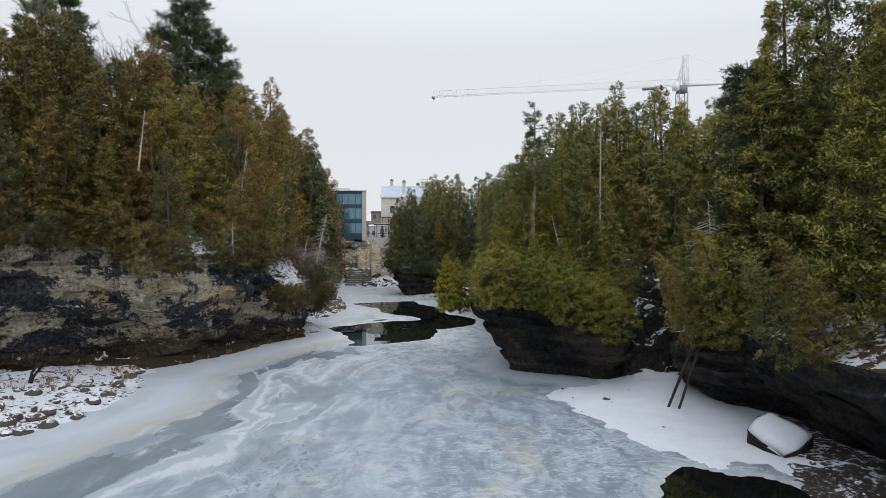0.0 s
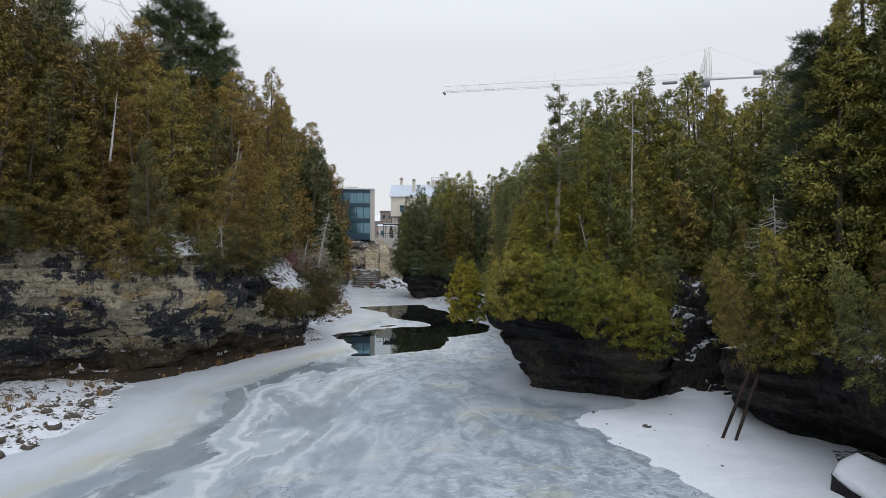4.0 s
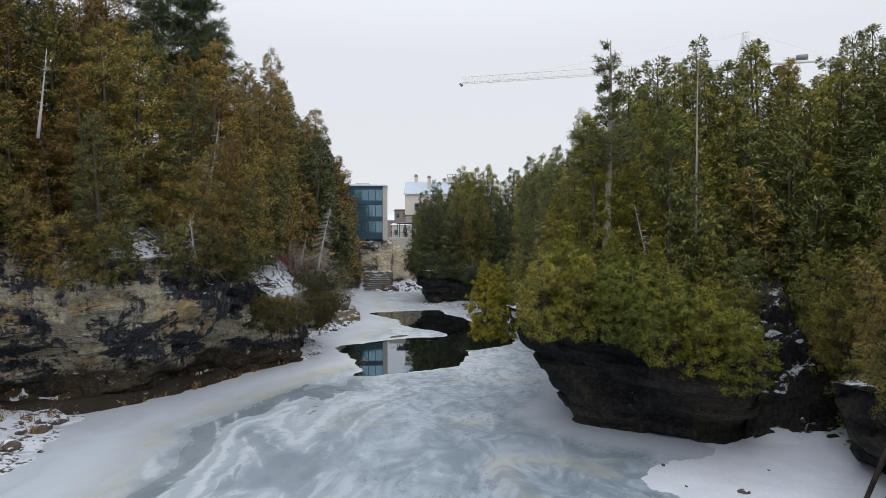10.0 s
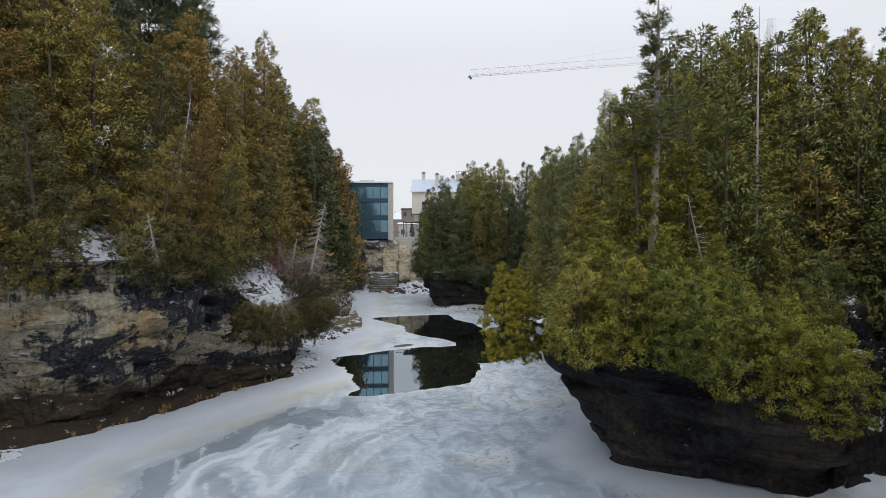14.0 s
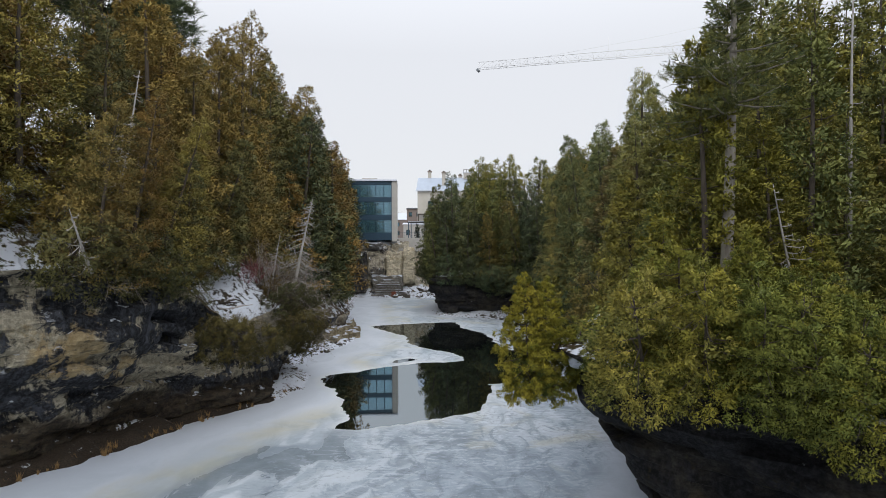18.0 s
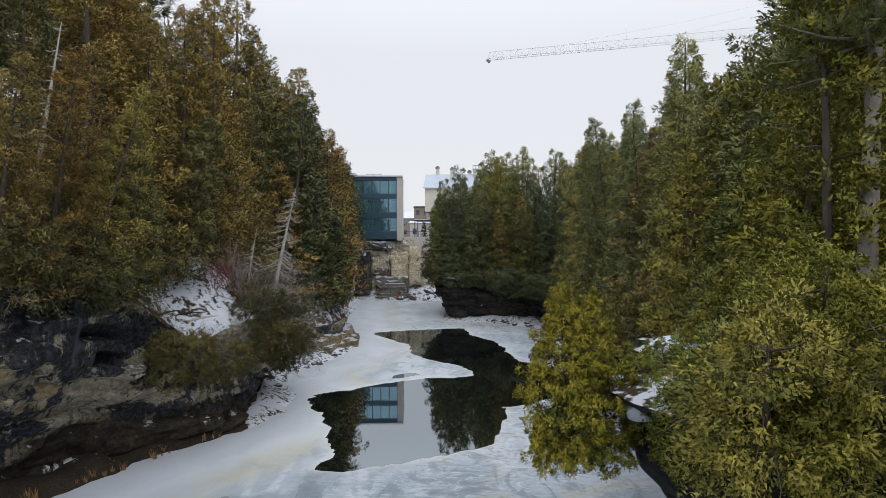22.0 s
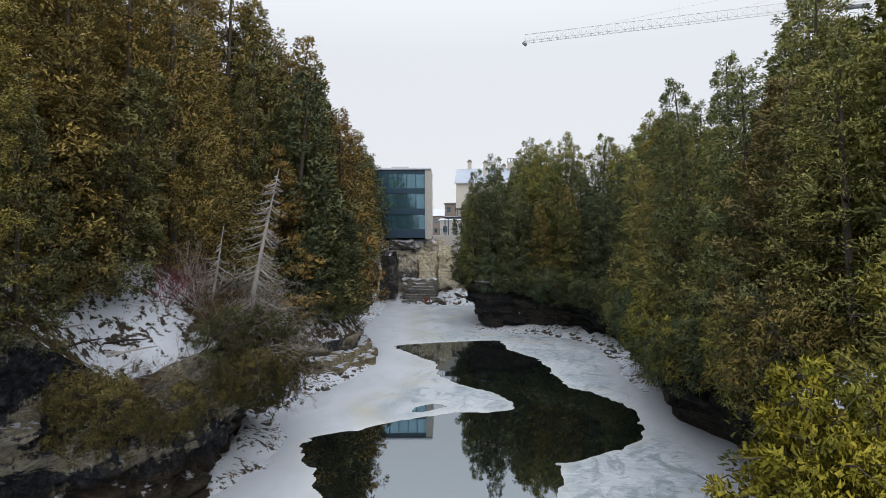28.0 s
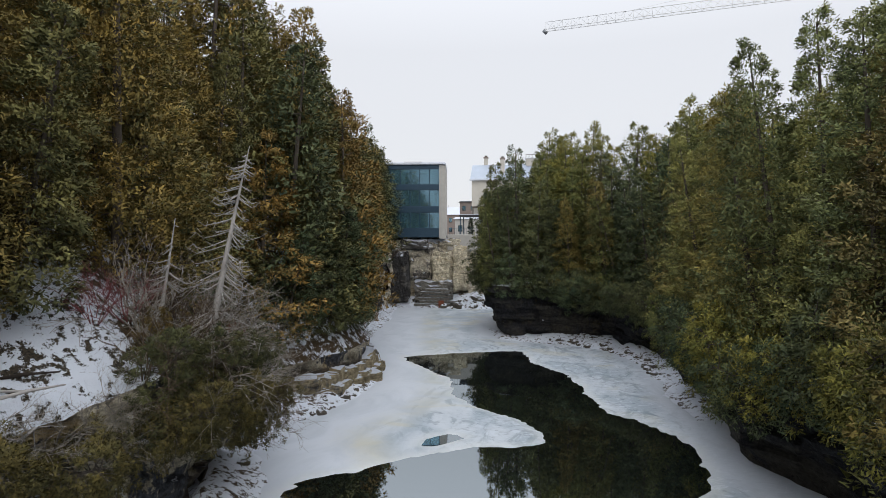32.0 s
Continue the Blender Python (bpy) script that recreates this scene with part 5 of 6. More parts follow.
snag(50, 15.7, 34.4, 5.0, 7.5, 110, 3.0, (-0.1, -0.05), "half-dead hemlock with long sweeping grey limbs", 0.55, 0.10)
snag(51, 18.6, 37.6, 7.0, 8.5, 120, 3.2, (-0.05, 0.0), "half-dead hemlock with long sweeping grey limbs", 0.5, 0.12)
snag(49, -19.5, 57.4, 13.2, 5.0, 26, 1.1, (0.15, 0.05), "pale dead cedar pole on the wooded slope", 0.8, 0.07)

BUSHES = [bare_bush(60 + i, 3.0, 9, 0.85, 4, M_TWIG, 0.026) for i in range(3)]
RED_BUSH = bare_bush(70, 1.7, 12, 0.55, 3, M_TWIG_RED, 0.014, 0.3)
BROWN_BUSH = [bare_bush(72 + i, 1.8, 10, 0.9, 3, M_TWIG_BROWN, 0.016) for i in range(2)]
BROWN_BIG = [bare_bush(90 + i, 2.8, 9, 0.9, 4, M_TWIG_BROWN, 0.026) for i in range(2)]
TREE_BARE = bare_bush(75, 9.0, 2, 0.28, 6, M_BARK_PINE, 0.10, 0.5, 0.66)


def shrub(me, x, y, z, turn, lean, s, label, name="bare_shrub", category="shrub"):
    ob = new(name, me)
    ob.matrix_basis = upright(x, y, z, turn, lean, s)
    return tagged(ob, label, category)


GREY_B, RED_B, BROWN_B = "leafless grey shrub tangled over the buttress", "red-twigged dogwood shrub without leaves", "leafless brown shrub on the rubble bank"
for k in range(28):
    y = 64.8 + 9.3 * k / 27 + rng.normal() * 0.3
    line = LW[at_y(LW, y)]
    d = (-0.6, 0.3, 1.3)[k % 3]
    shrub(BUSHES[k % 3] if k % 2 else BROWN_BIG[k % 4 // 2], line[0] + line[6] * d, y, float(slope_z(*line[2:6], d)) - 0.3, k * 1.7, ((0.9, 0.6, 0.25)[k % 3], rng.normal() * 0.3 - 0.2), rng.uniform(0.9, 1.35), GREY_B)
for k, y in enumerate((60.2, 61.0, 61.8, 62.6, 63.4)):
    line = LW[at_y(LW, y)]
    shrub(BUSHES[k % 3], line[0] - line[6] * 0.5, y, line[2] - 0.7, k * 2.1, (1.25, -0.5), 0.62 + 0.08 * (k % 3), "dead grey branches hanging below the snowy shoulder")
shrub(BUSHES[0], -18.2, 52.6, 8.4, 0.7, (0.8, -0.5), 0.8, GREY_B)
for k, (x, y, z, s) in enumerate(((-16.6, 64.2, 7.6, 1.1), (-16.1, 65.0, 7.6, 1.2), (-16.9, 64.9, 8.0, 1.1), (-14.7, 68.0, 6.0, 1.0), (-22.5, 112, 4.5, 1.5), (-22.8, 116, 4.5, 1.5))):
    shrub(RED_BUSH, x, y, z, k * 2.1, (0.1, -0.1), s, RED_B)
for k, (x, y, z, s) in enumerate(((-17.6, 72, 1.2, 0.9), (-18.8, 81, 2.4, 1.2), (-17.4, 84, 2.7, 1.0), (-16.6, 90, 2.7, 1.2), (-17.8, 96, 3.0, 1.4), (-20.4, 103, 3.8, 1.6), (-23.6, 128, 8, 1.5), (-25.2, 40.5, 0.9, 0.7), (-26.5, 43.8, 1.0, 0.8), (-23.8, 46.0, 0.6, 0.6))):
    shrub(BROWN_BUSH[k % 2], x, y, z, k * 1.3, (0.1, 0), s, BROWN_B)
# bronze cedars whose low boughs close over the top of the snowy shoulder
for k, (x, y, z, s) in enumerate(((-19.9, 61.4, 9.2, 1.1), (-18.9, 63.3, 9.0, 1.0)  )):
    plant("cedar_tree", CEDAR_FINE[k], upright(x, y, z - 0.3, k * 1.9, (0.34, -0.14), s, 1.15), BRIGHT[k + 1], LBL_W, "tree", WB)
# the open, brushy patch below the fence: low cedars, dead tangles
for k, (x, y, s) in enumerate(((-20.4, 52.2, 0.8), (-22.0, 54.2, 0.75), (-21.0, 54.0, 0.6), (-23.4, 56.6, 0.7), (-24.6, 57.8, 0.6), (-21.9, 56.6, 0.8))):
    plant("cedar_shrub", CEDAR_SCRUB[k % 4], upright(x, y, slope_at(x, y) - 0.2, k * 1.3, (0.5, -0.35), s), BRIGHT[k], "low bronze cedar sprawling on the snowy slope", "shrub")
for k, (x, y, s) in enumerate(((-20.0, 53.4, 1.0), (-19.0, 54.4, 0.9), (-22.6, 55.4, 0.8))):
    shrub(BUSHES[k], x, y, slope_at(x, y) - 0.1, k * 2.3, (0.5, -0.3), s, "tangle of dead grey branches on the wooded slope")
# low cedars over the buttress, between the grey shrubs
for k in range(26):
    y = 58.6 + 14.5 * k / 25 + rng.normal() * 0.3
    line = LW[at_y(LW, y)]
    d = (-0.5, -0.2, 0.8)[k % 3]
    if y < 63.5 and k % 3 != 0:
        continue
    a = (1.15, 0.8, 0.4)[k % 3]
    plant("cedar_shrub", CEDAR_BUSH[k % 4], upright(line[0] + line[6] * d, y, line[2] - (1.6, 0.7, 0.2)[k % 3], k, (-line[6] * a, -line[7] * a - 0.2), rng.uniform(0.55, 0.85)), ((0.16, 0.14, 0.055), (0.11, 0.12, 0.055), (0.18, 0.135, 0.05))[k % 3], "low straggling cedar clinging to the buttress", "shrub")
for k, (y, d, s) in enumerate(((72.5, 1.2, 0.5), (76.0, 1.2, 0.55), (80.0, 1.0, 0.55), (83.0, 1.0, 0.7), (85.0, 1.4, 0.8), (86.8, 1.0, 0.75), (88.6, 1.5, 0.9), (90.4, 1.0, 0.75), (92.4, 1.4, 0.85), (94.6, 1.0, 0.8), (97.0, 1.4, 0.9), (100.0, 1.2, 0.9), (104.0, 1.2, 0.9))):
    line = LW[at_y(LW, y)]
    plant("cedar_tree", CEDAR_FINE[k % 5], upright(line[0] + line[6] * d, y, float(slope_z(*line[2:6], d)) - 0.3, k * 2.2, (0.25, -0.05), s, 1.25), DARK[k % 3], "dark low cedar on the bank above the ledge", "tree", WB)
# bare hardwoods on the skyline and the small tree on the west bank
for k, (x, y, z, s) in enumerate(((-33, 70, 16, 1.8), (-29.5, 77, 16.2, 1.5), (-37.5, 66, 16.2, 2.0), (-40, 70, 16.4, 2.1), (-35.5, 68, 16.3, 1.95), (-27, 81, 16.3, 1.25), (-34, 58, 16.4, 1.4), (-38, 60, 16.4, 1.5), (-28, 74, 16.2, 1.3))):
    shrub(TREE_BARE, x, y, z, k * 2.0, (0, 0), s, "leafless hardwood tree on the west plateau", "bare_tree", "tree")
shrub(bare_bush(76, 5.4, 2, 0.35, 4, M_BARK_DARK, 0.11), -27.3, 39.4, 0.5, 0.3, (0.1, 0), 1.0, "small dark leafless tree on the stony bank", "bare_tree", "tree")


def log(points, radii, label, material=M_BARK_DARK, name="fallen_log"):
    return tagged(new(name, tubes_mesh(name, [(points, radii, 8)], material)), label, "log")


log([(13.25, 35.6, -0.1), (14.3, 35.5, 2.7), (15.3, 35.4, 5.2), (16.0, 35.5, 7.6)], [0.075, 0.095, 0.12, 0.10], "dark wet trunk leaning from the snow into a cedar")
log([(13.75, 35.2, -0.1), (14.6, 35.2, 2.5), (15.45, 35.2, 4.9), (16.1, 35.4, 7.2)], [0.07, 0.09, 0.11, 0.09], "dark wet trunk leaning from the snow into a cedar")
log([(-15.9, 65.2, 6.7), (-14.6, 66.0, 5.9), (-13.0, 67.0, 5.0)], [0.09, 0.08, 0.04], "bleached fallen pole among the shrubs", M_BARK_GREY)
log([(-18.2, 61.0, 5.9), (-17.0, 60.6, 5.2), (-16.2, 60.2, 4.9)], [0.10, 0.09, 0.06], "dark rotting log on the snowy shoulder")
for k in range(9):
    x, y = -17.6 + rng.normal() * 0.9, 61.9 + rng.normal() * 1.0
    z = float(slope_z(*LW[at_y(LW, y)][2:6], max(0.2, LW[at_y(LW, y)][0] - x))) + 0.12
    a = rng.uniform(0, 3.1)
    log([(x - math.cos(a) * 0.9, y - math.sin(a) * 0.9, z), (x, y, z + 0.1), (x + math.cos(a) * 0.8, y + math.sin(a) * 0.8, z + 0.1)], [0.05, 0.045, 0.02], "dark fallen branch on the snowy shoulder", M_BARK_DARK if k % 2 else M_BARK_GREY, "fallen_branch")
plant("cedar_tree", CEDAR_FINE[1], upright(15.6, 35.4, 4.6, 1.0, (-0.2, -0.1), 0.75, 1.1), GREEN[1], "green cedar leaning out on dark trunks over the snow", "tree", EG)
plant("cedar_tree", CEDAR_FINE[2], upright(16.2, 36.8, 4.2, 2.0, (-0.25, -0.1), 0.65, 1.2), GREEN[0], "green cedar leaning out on dark trunks over the snow", "tree", EG)


def wood(name, rows, tint, label):
    """The rear ranks of cedars, joined: they can hardly be told apart."""
    V, F, mats, b, N, T = [], [], [], 0, [], []
    for (trunk, crown), m in rows:
        M = np.array(m)
        for k, me in enumerate((crown, trunk)):
            co = np.empty(len(me.vertices) * 3)
            me.vertices.foreach_get("co", co)
            V.append(co.reshape(-1, 3) @ M[:3, :3].T + M[:3, 3])
            no, tu = np.empty(len(me.vertices) * 3), np.zeros(len(me.vertices), np.float32)
            if k == 0:
                me.corner_normals.foreach_get("vector", no)
                me.attributes["tuft"].data.foreach_get("value", tu)
            else:
                me.vertices.foreach_get("normal", no)
            N.append(unit(no.reshape(-1, 3) @ np.linalg.inv(M[:3, :3])))
            T.append(tu)
            if k == 0:
                F += (np.arange(len(me.vertices)).reshape(-1, 3) + b).tolist()
            else:
                F += [tuple(i + b for i in q.vertices) for q in me.polygons]
            mats += [k] * len(me.polygons)
            b += len(me.vertices)
    me = mesh_of(name, np.concatenate(V), F, M_LEAF)
    me.materials.append(M_BARK)
    me.polygons.foreach_set("material_index", mats)
    me.polygons.foreach_set("use_smooth", [True] * len(me.polygons))
    me.attributes.new("tuft", "FLOAT", "POINT").data.foreach_set("value", np.concatenate(T))
    me.normals_split_custom_set_from_vertices(np.concatenate(N).tolist())
    ob = new(name, me)
    ob.color = (*tint, 1)
    return tagged(ob, label, "woods", kind="stuff")


for name_, tint_, label_ in (("west_wood_a", BRIGHT[0], "rear ranks of bronze cedars on the west slope"), ("west_wood_b", BRIGHT[2], "rear ranks of olive cedars on the west slope"),
                             ("east_wood_a", GREEN[0], "rear ranks of green cedars on the east slope"), ("east_wood_b", GREEN[3], "rear ranks of dark green cedars on the east slope")):
    wood("cedar_wood", BACKWOODS[name_], tint_, label_)

# ---------------- stones ----------------
def stone_mesh(seed, flat=0.6):
    r = np.random.default_rng(seed)
    bm = bmesh.new()
    bmesh.ops.create_icosphere(bm, subdivisions=2, radius=0.5)
    V = np.array([v.co[:] for v in bm.verts])
    for _ in range(7):
        n = unit(r.normal(size=3))
        lim = r.uniform(0.26, 0.42)
        over = V @ n - lim
        V = V - np.clip(over, 0, None)[:, None] * n * 0.9
    V += r.normal(size=V.shape) * 0.012
    V *= np.array([1.0, r.uniform(0.6, 0.95), flat * r.uniform(0.8, 1.35)])
    for v, c in zip(bm.verts, V):
        v.co = c
    me = bpy.data.meshes.new("stone")
    bm.to_mesh(me)
    bm.free()
    me.materials.append(M_STONE)
    return me


STONES = [stone_mesh(600 + i) for i in range(8)]


def stone(x, y, z, s, label, group, name="rock"):
    ob = new(name, STONES[rng.integers(8)])
    ob.matrix_basis = Matrix.Translation((x, y, z)) @ Euler((rng.normal() * 0.2, rng.normal() * 0.2, rng.uniform(0, 6.28))).to_matrix().to_4x4() @ Matrix.Diagonal((s, s, s, 1))
    return tagged(ob, label, "rock", group)


def scatter(n, poly, zfun, sizes, label, group, single=10**6):
    """Stones strewn inside poly; past the count single they are joined into one heap."""
    P, k = np.array(poly, float), 0
    V, F = [], []
    while k < n:
        x, y = rng.uniform(P[:, 0].min(), P[:, 0].max()), rng.uniform(P[:, 1].min(), P[:, 1].max())
        if inside(P, x, y):
            s = sizes[0] + (sizes[1] - sizes[0]) * rng.random() ** 2.2
            if k < single:
                stone(x, y, zfun(x, y) + 0.05 * s, s, label, group)
            else:
                me = STONES[rng.integers(8)]
                m = Matrix.Translation((x, y, zfun(x, y) + 0.05 * s)) @ Matrix.Rotation(rng.uniform(0, 6.28), 4, "Z") @ Matrix.Scale(s, 4)
                b = len(V)
                V += [m @ v.co for v in me.vertices]
                F += [tuple(i + b for i in q.vertices) for q in me.polygons]
            k += 1
    if V:
        tagged(new("rubble", mesh_of("rubble", V, F, M_STONE)), "heap of snow-dusted broken limestone", "rubble", kind="stuff")


def bank_level(poly, rise, top):
    return lambda x, y: float(min(top, 0.05 + rise * max(0, sdf(poly, np.array(x), np.array(y)))))


WEST_BANK = [(-26, 26), (-22.4, 30), (-20.6, 33.5), (-20.2, 37), (-20.7, 41), (-22.4, 45.5), (-23, 48), (-29, 46.5), (-33, 38), (-32, 30)]
scatter(210, WEST_BANK, bank_level(WEST_BANK, 0.13, 1.2), (0.25, 1.25), "snow-capped dark limestone rock on the stony bank", "rocks on the west bank", 130)
MID_BANK = [(-14.4, 66), (-14.6, 71.4), (-16.7, 74.6), (-17.5, 78.5), (-15.9, 81.2), (-14.9, 86), (-14.8, 91), (-17.6, 99), (-21, 107), (-22.6, 107), (-19.2, 98), (-16.4, 90), (-17, 84), (-19.5, 79), (-18, 73), (-15.4, 68)]
scatter(130, MID_BANK, bank_level(MID_BANK, 0.4, 0.8), (0.25, 0.9), "snow-dusted rubble block along the shore", "rubble on the west shore", 60)
FAR_BANK = [(-7.5, 110), (-1.2, 107.6), (2.8, 104.7), (4.9, 98.5), (5.0, 92), (6, 92), (6.4, 99), (3.6, 107), (-1.5, 109.4), (-7, 111)]
scatter(110, FAR_BANK, bank_level(FAR_BANK, 0.3, 0.5), (0.3, 1.1), "dark snow-streaked block below the bluff", "rubble below the far bluff", 20)
MILL_BANK = [(-22, 138.6), (-17, 137.8), (-12.5, 136.8), (-9, 139.2), (-9, 142), (-15, 141), (-22, 140)]
scatter(70, MILL_BANK, bank_level(MILL_BANK, 0.6, 2.4), (0.6, 2.4), "snow-covered fallen block under the pale cliff", "blocks under the mill cliff", 25)
GULLY = [(16.2, 44.5), (18.5, 49), (20, 53), (17.5, 53), (14.5, 48.5), (13.6, 45.2)]
scatter(46, GULLY, lambda x, y: 0.5 + 0.22 * max(0, y - 44), (0.3, 0.9), "dark ledge block with snow on top in the gully", "blocks in the gully")
CAVE = [(15.8, 22), (17.6, 22), (18, 32), (16.4, 36), (15.6, 35), (17, 31)]
scatter(46, CAVE, lambda x, y: 0.2, (0.15, 0.5), "small dark stone half buried in snow", "stones under the east overhang")
stone(10.3, 37.6, 0.24, 0.55, "small brown rock lying alone on the snow", "", "rock")
for k in range(9):
    stone(rng.uniform(8, 13), rng.uniform(31, 41), 0.2, rng.uniform(0.1, 0.22), "pebble-sized dark stone on the snow", "pebbles on the snow")


def rough_block(name, x0, x1, y0, y1, z0, z1, material, seed, cuts=4, amount=0.10):
    """A weathered block of rock: a box with broken faces and worn edges."""
    bm = bmesh.new()
    bmesh.ops.create_cube(bm, size=1)
    bmesh.ops.subdivide_edges(bm, edges=bm.edges[:], cuts=cuts, use_grid_fill=True)
    o_ = Vector((seed * 3.7, seed * 1.3, seed * 2.1))
    for v in bm.verts:
        c = Vector((lerp(x0, x1, v.co.x + 0.5), lerp(y0, y1, v.co.y + 0.5), lerp(z0, z1, v.co.z + 0.5)))
        edge = sum(abs(a) > 0.45 for a in v.co)
        pull = (0.0, 0.0, 0.10, 0.2)[edge]
        mid = Vector(((x0 + x1) / 2, (y0 + y1) / 2, (z0 + z1) / 2))
        v.co = c + (mid - c) * pull * 0.5 + noise.noise_vector((c + o_) * 0.9) * amount * 2 + noise.noise_vector((c + o_) * 2.7) * amount
    return part(name, bm, material)


for k in range(30):
    y = 83.0 + 14.0 * k / 29 + rng.normal() * 0.2
    line = LW[at_y(LW, y)]
    for course in range(2 if line[2] < 4 else 3):
        w, h_ = rng.uniform(0.45, 0.95), rng.uniform(0.3, 0.55)
        d = -0.75 + 0.42 * course + rng.uniform(-0.2, 0.25)
        x, z = line[0] + line[6] * d, 0.35 + course * 0.75 + rng.uniform(-0.1, 0.2)
        ob = rough_block("ledge_block", -w, w, -w * 0.8, w * 0.8, -h_, h_, M_LEDGE, k + course * 40, 3, 0.07)
        ob.matrix_basis = pose(x, y, z, rng.normal() * 4, rng.normal() * 4, rng.uniform(0, 360))
        tagged(ob, "tan limestone ledge block dusted with snow", "rock", "ledge blocks on the west shore")


def boulder():
    """The slab-shaped boulder with its snow cushion."""
    bm = bmesh.new()
    bmesh.ops.create_cube(bm, size=1)
    bmesh.ops.subdivide_edges(bm, edges=bm.edges[:], cuts=5, use_grid_fill=True)
    for v in bm.verts:
        c = v.co
        n_ = noise.noise(c * 2.2) * 0.10 + noise.noise(c * 6) * 0.03
        c.x, c.y, c.z = c.x * 2.2 * (1 - 0.45 * max(c.y, 0)) + n_, c.y * 2.5 * (1 - 0.35 * abs(c.x)), c.z * 1.0 - 0.12 + 0.30 * c.y + n_
    root = new("boulder")
    root.matrix_basis = Matrix.Translation((16.2, 28.9, 0.50)) @ Euler((0.16, -0.26, 0.45)).to_matrix().to_4x4()
    part("rock", bm, M_CLIFF_DARK, root)
    bm = bmesh.new()
    bmesh.ops.create_cube(bm, size=1)
    bmesh.ops.subdivide_edges(bm, edges=bm.edges[:], cuts=6, use_grid_fill=True)
    for v in bm.verts:
        c = v.co
        r2 = max(abs(c.x), abs(c.y)) * 2
        top_ = c.z > 0
        z_ = 0.36 + 0.30 * c.y + (0.30 + 0.22 * c.x - 0.16 * r2**6 if top_ else -0.08)
        c.x, c.y, c.z = c.x * 2.14 * (1 - 0.45 * max(c.y, 0)), c.y * 2.42 * (1 - 0.35 * abs(c.x)), z_ + noise.noise(c * 2) * 0.06
    ob = part("snow_cap", bm, M_SNOWFIELD, root, "thick rounded snow cap")
    ob.data.polygons.foreach_set("use_smooth", [True] * len(ob.data.polygons))
    return tagged(root, "tilted flat boulder under a thick snow cap", "boulder")


boulder()


# ---------------- dry grass on the banks ----------------
def grass_tufts(name, spots, label):
    V, F = [], []
    for x, y, z, s in spots:
        for _ in range(16):
            a, l = rng.uniform(0, 6.28), s * rng.uniform(0.5, 1.1)
            b = np.array([x, y, z]) + np.array([rng.normal(), rng.normal(), 0]) * 0.12 * s
            t = b + np.array([math.cos(a) * l * 0.45, math.sin(a) * l * 0.45, l])
            w = np.array([-math.sin(a), math.cos(a), 0]) * 0.025
            V += [b - w, b + w, t]
            F.append((len(V) - 3, len(V) - 2, len(V) - 1))
    ob = new(name, mesh_of(name, np.array(V), F, plain("dry_grass", (0.24, 0.15, 0.065), 0.9, 0, 4.0, 0.4)))
    return tagged(ob, label, "grass", kind="stuff")


spots = []
for _ in range(90):
    x, y = rng.uniform(-30, -21.5), rng.uniform(36, 47)
    if inside(np.array(WEST_BANK), x, y) and vnoise(x * 0.6, y * 0.6) > 0.5:
        spots.append((x, y, bank_level(WEST_BANK, 0.13, 1.2)(x, y), rng.uniform(0.4, 0.8)))
for _ in range(120):
    i = rng.integers(station(LW, 4), station(LW, 13))
    x0, y0, h, o, p, w, nx, ny = LW[i]
    d = rng.uniform(-0.5, 0.6)
    spots.append((x0 + nx * d, y0 + ny * d, 0.1, rng.uniform(0.15, 0.5)))
for _ in range(50):
    spots.append((rng.uniform(-22, -20.5), rng.uniform(98, 112), rng.uniform(1.5, 4.5), rng.uniform(0.8, 1.6)))
grass_tufts("dry_grass", spots, "tufts of dry brown grass through the snow")


# ---------------- buildings above the far cliff ----------------
M_CONC = plain("pale_stone_facing", (0.44, 0.42, 0.385), 0.85, 0, 1.5, 0.2)
M_STUCCO = plain("cream_stone_wall", (0.52, 0.49, 0.43), 0.9, 0, 0.7, 0.15)
M_FRAME = plain("dark_blue_metal", (0.03, 0.062, 0.095), 0.45, 0.2, 3, 0.2)
M_ROOFMETAL = plain("grey_metal_roof", (0.42, 0.47, 0.54), 0.45, 0.3, 0.8, 0.15)
M_DARKROOF = plain("dark_roofing", (0.05, 0.05, 0.055), 0.8)
M_BRICK = plain("weathered_brick", (0.24, 0.195, 0.17), 0.9, 0, 5, 0.3)
M_INTERIOR = plain("dim_interior", (0.05, 0.048, 0.045), 0.9)
M_CURTAIN = plain("pale_curtain", (0.62, 0.64, 0.62), 0.9, 0, 4, 0.1)
M_SNOWTOP = plain("settled_snow", SNOW, 0.8, 0, 2, 0.06)
M_RUST = plain("rusty_door", (0.20, 0.07, 0.04), 0.9)
M_TIMBER = plain("old_timber", (0.09, 0.075, 0.06), 0.9)
M_CRANE = plain("white_painted_steel", (0.80, 0.80, 0.79), 0.5, 0.0, 1.5, 0.06)
M_CRANE_DARK = plain("grey_galvanised_steel", (0.22, 0.235, 0.25), 0.6, 0.3)


def glass():
    k = Nodes("tinted_window_glass", 0.02, 0.9)
    k.bsdf.inputs["IOR"].default_value = 2.2
    k.bsdf.inputs["Specular Tint"].default_value = (0.55, 0.82, 1.0, 1)
    k.bsdf.inputs["Transmission Weight"].default_value = 0.75
    n = k.noise(k.coord(), 0.6, 2)
    k.bump(n, 0.03, 0.05)
    return k.done(k.mix(n, (0.10, 0.22, 0.27), (0.16, 0.31, 0.37)))


M_GLASS = glass()


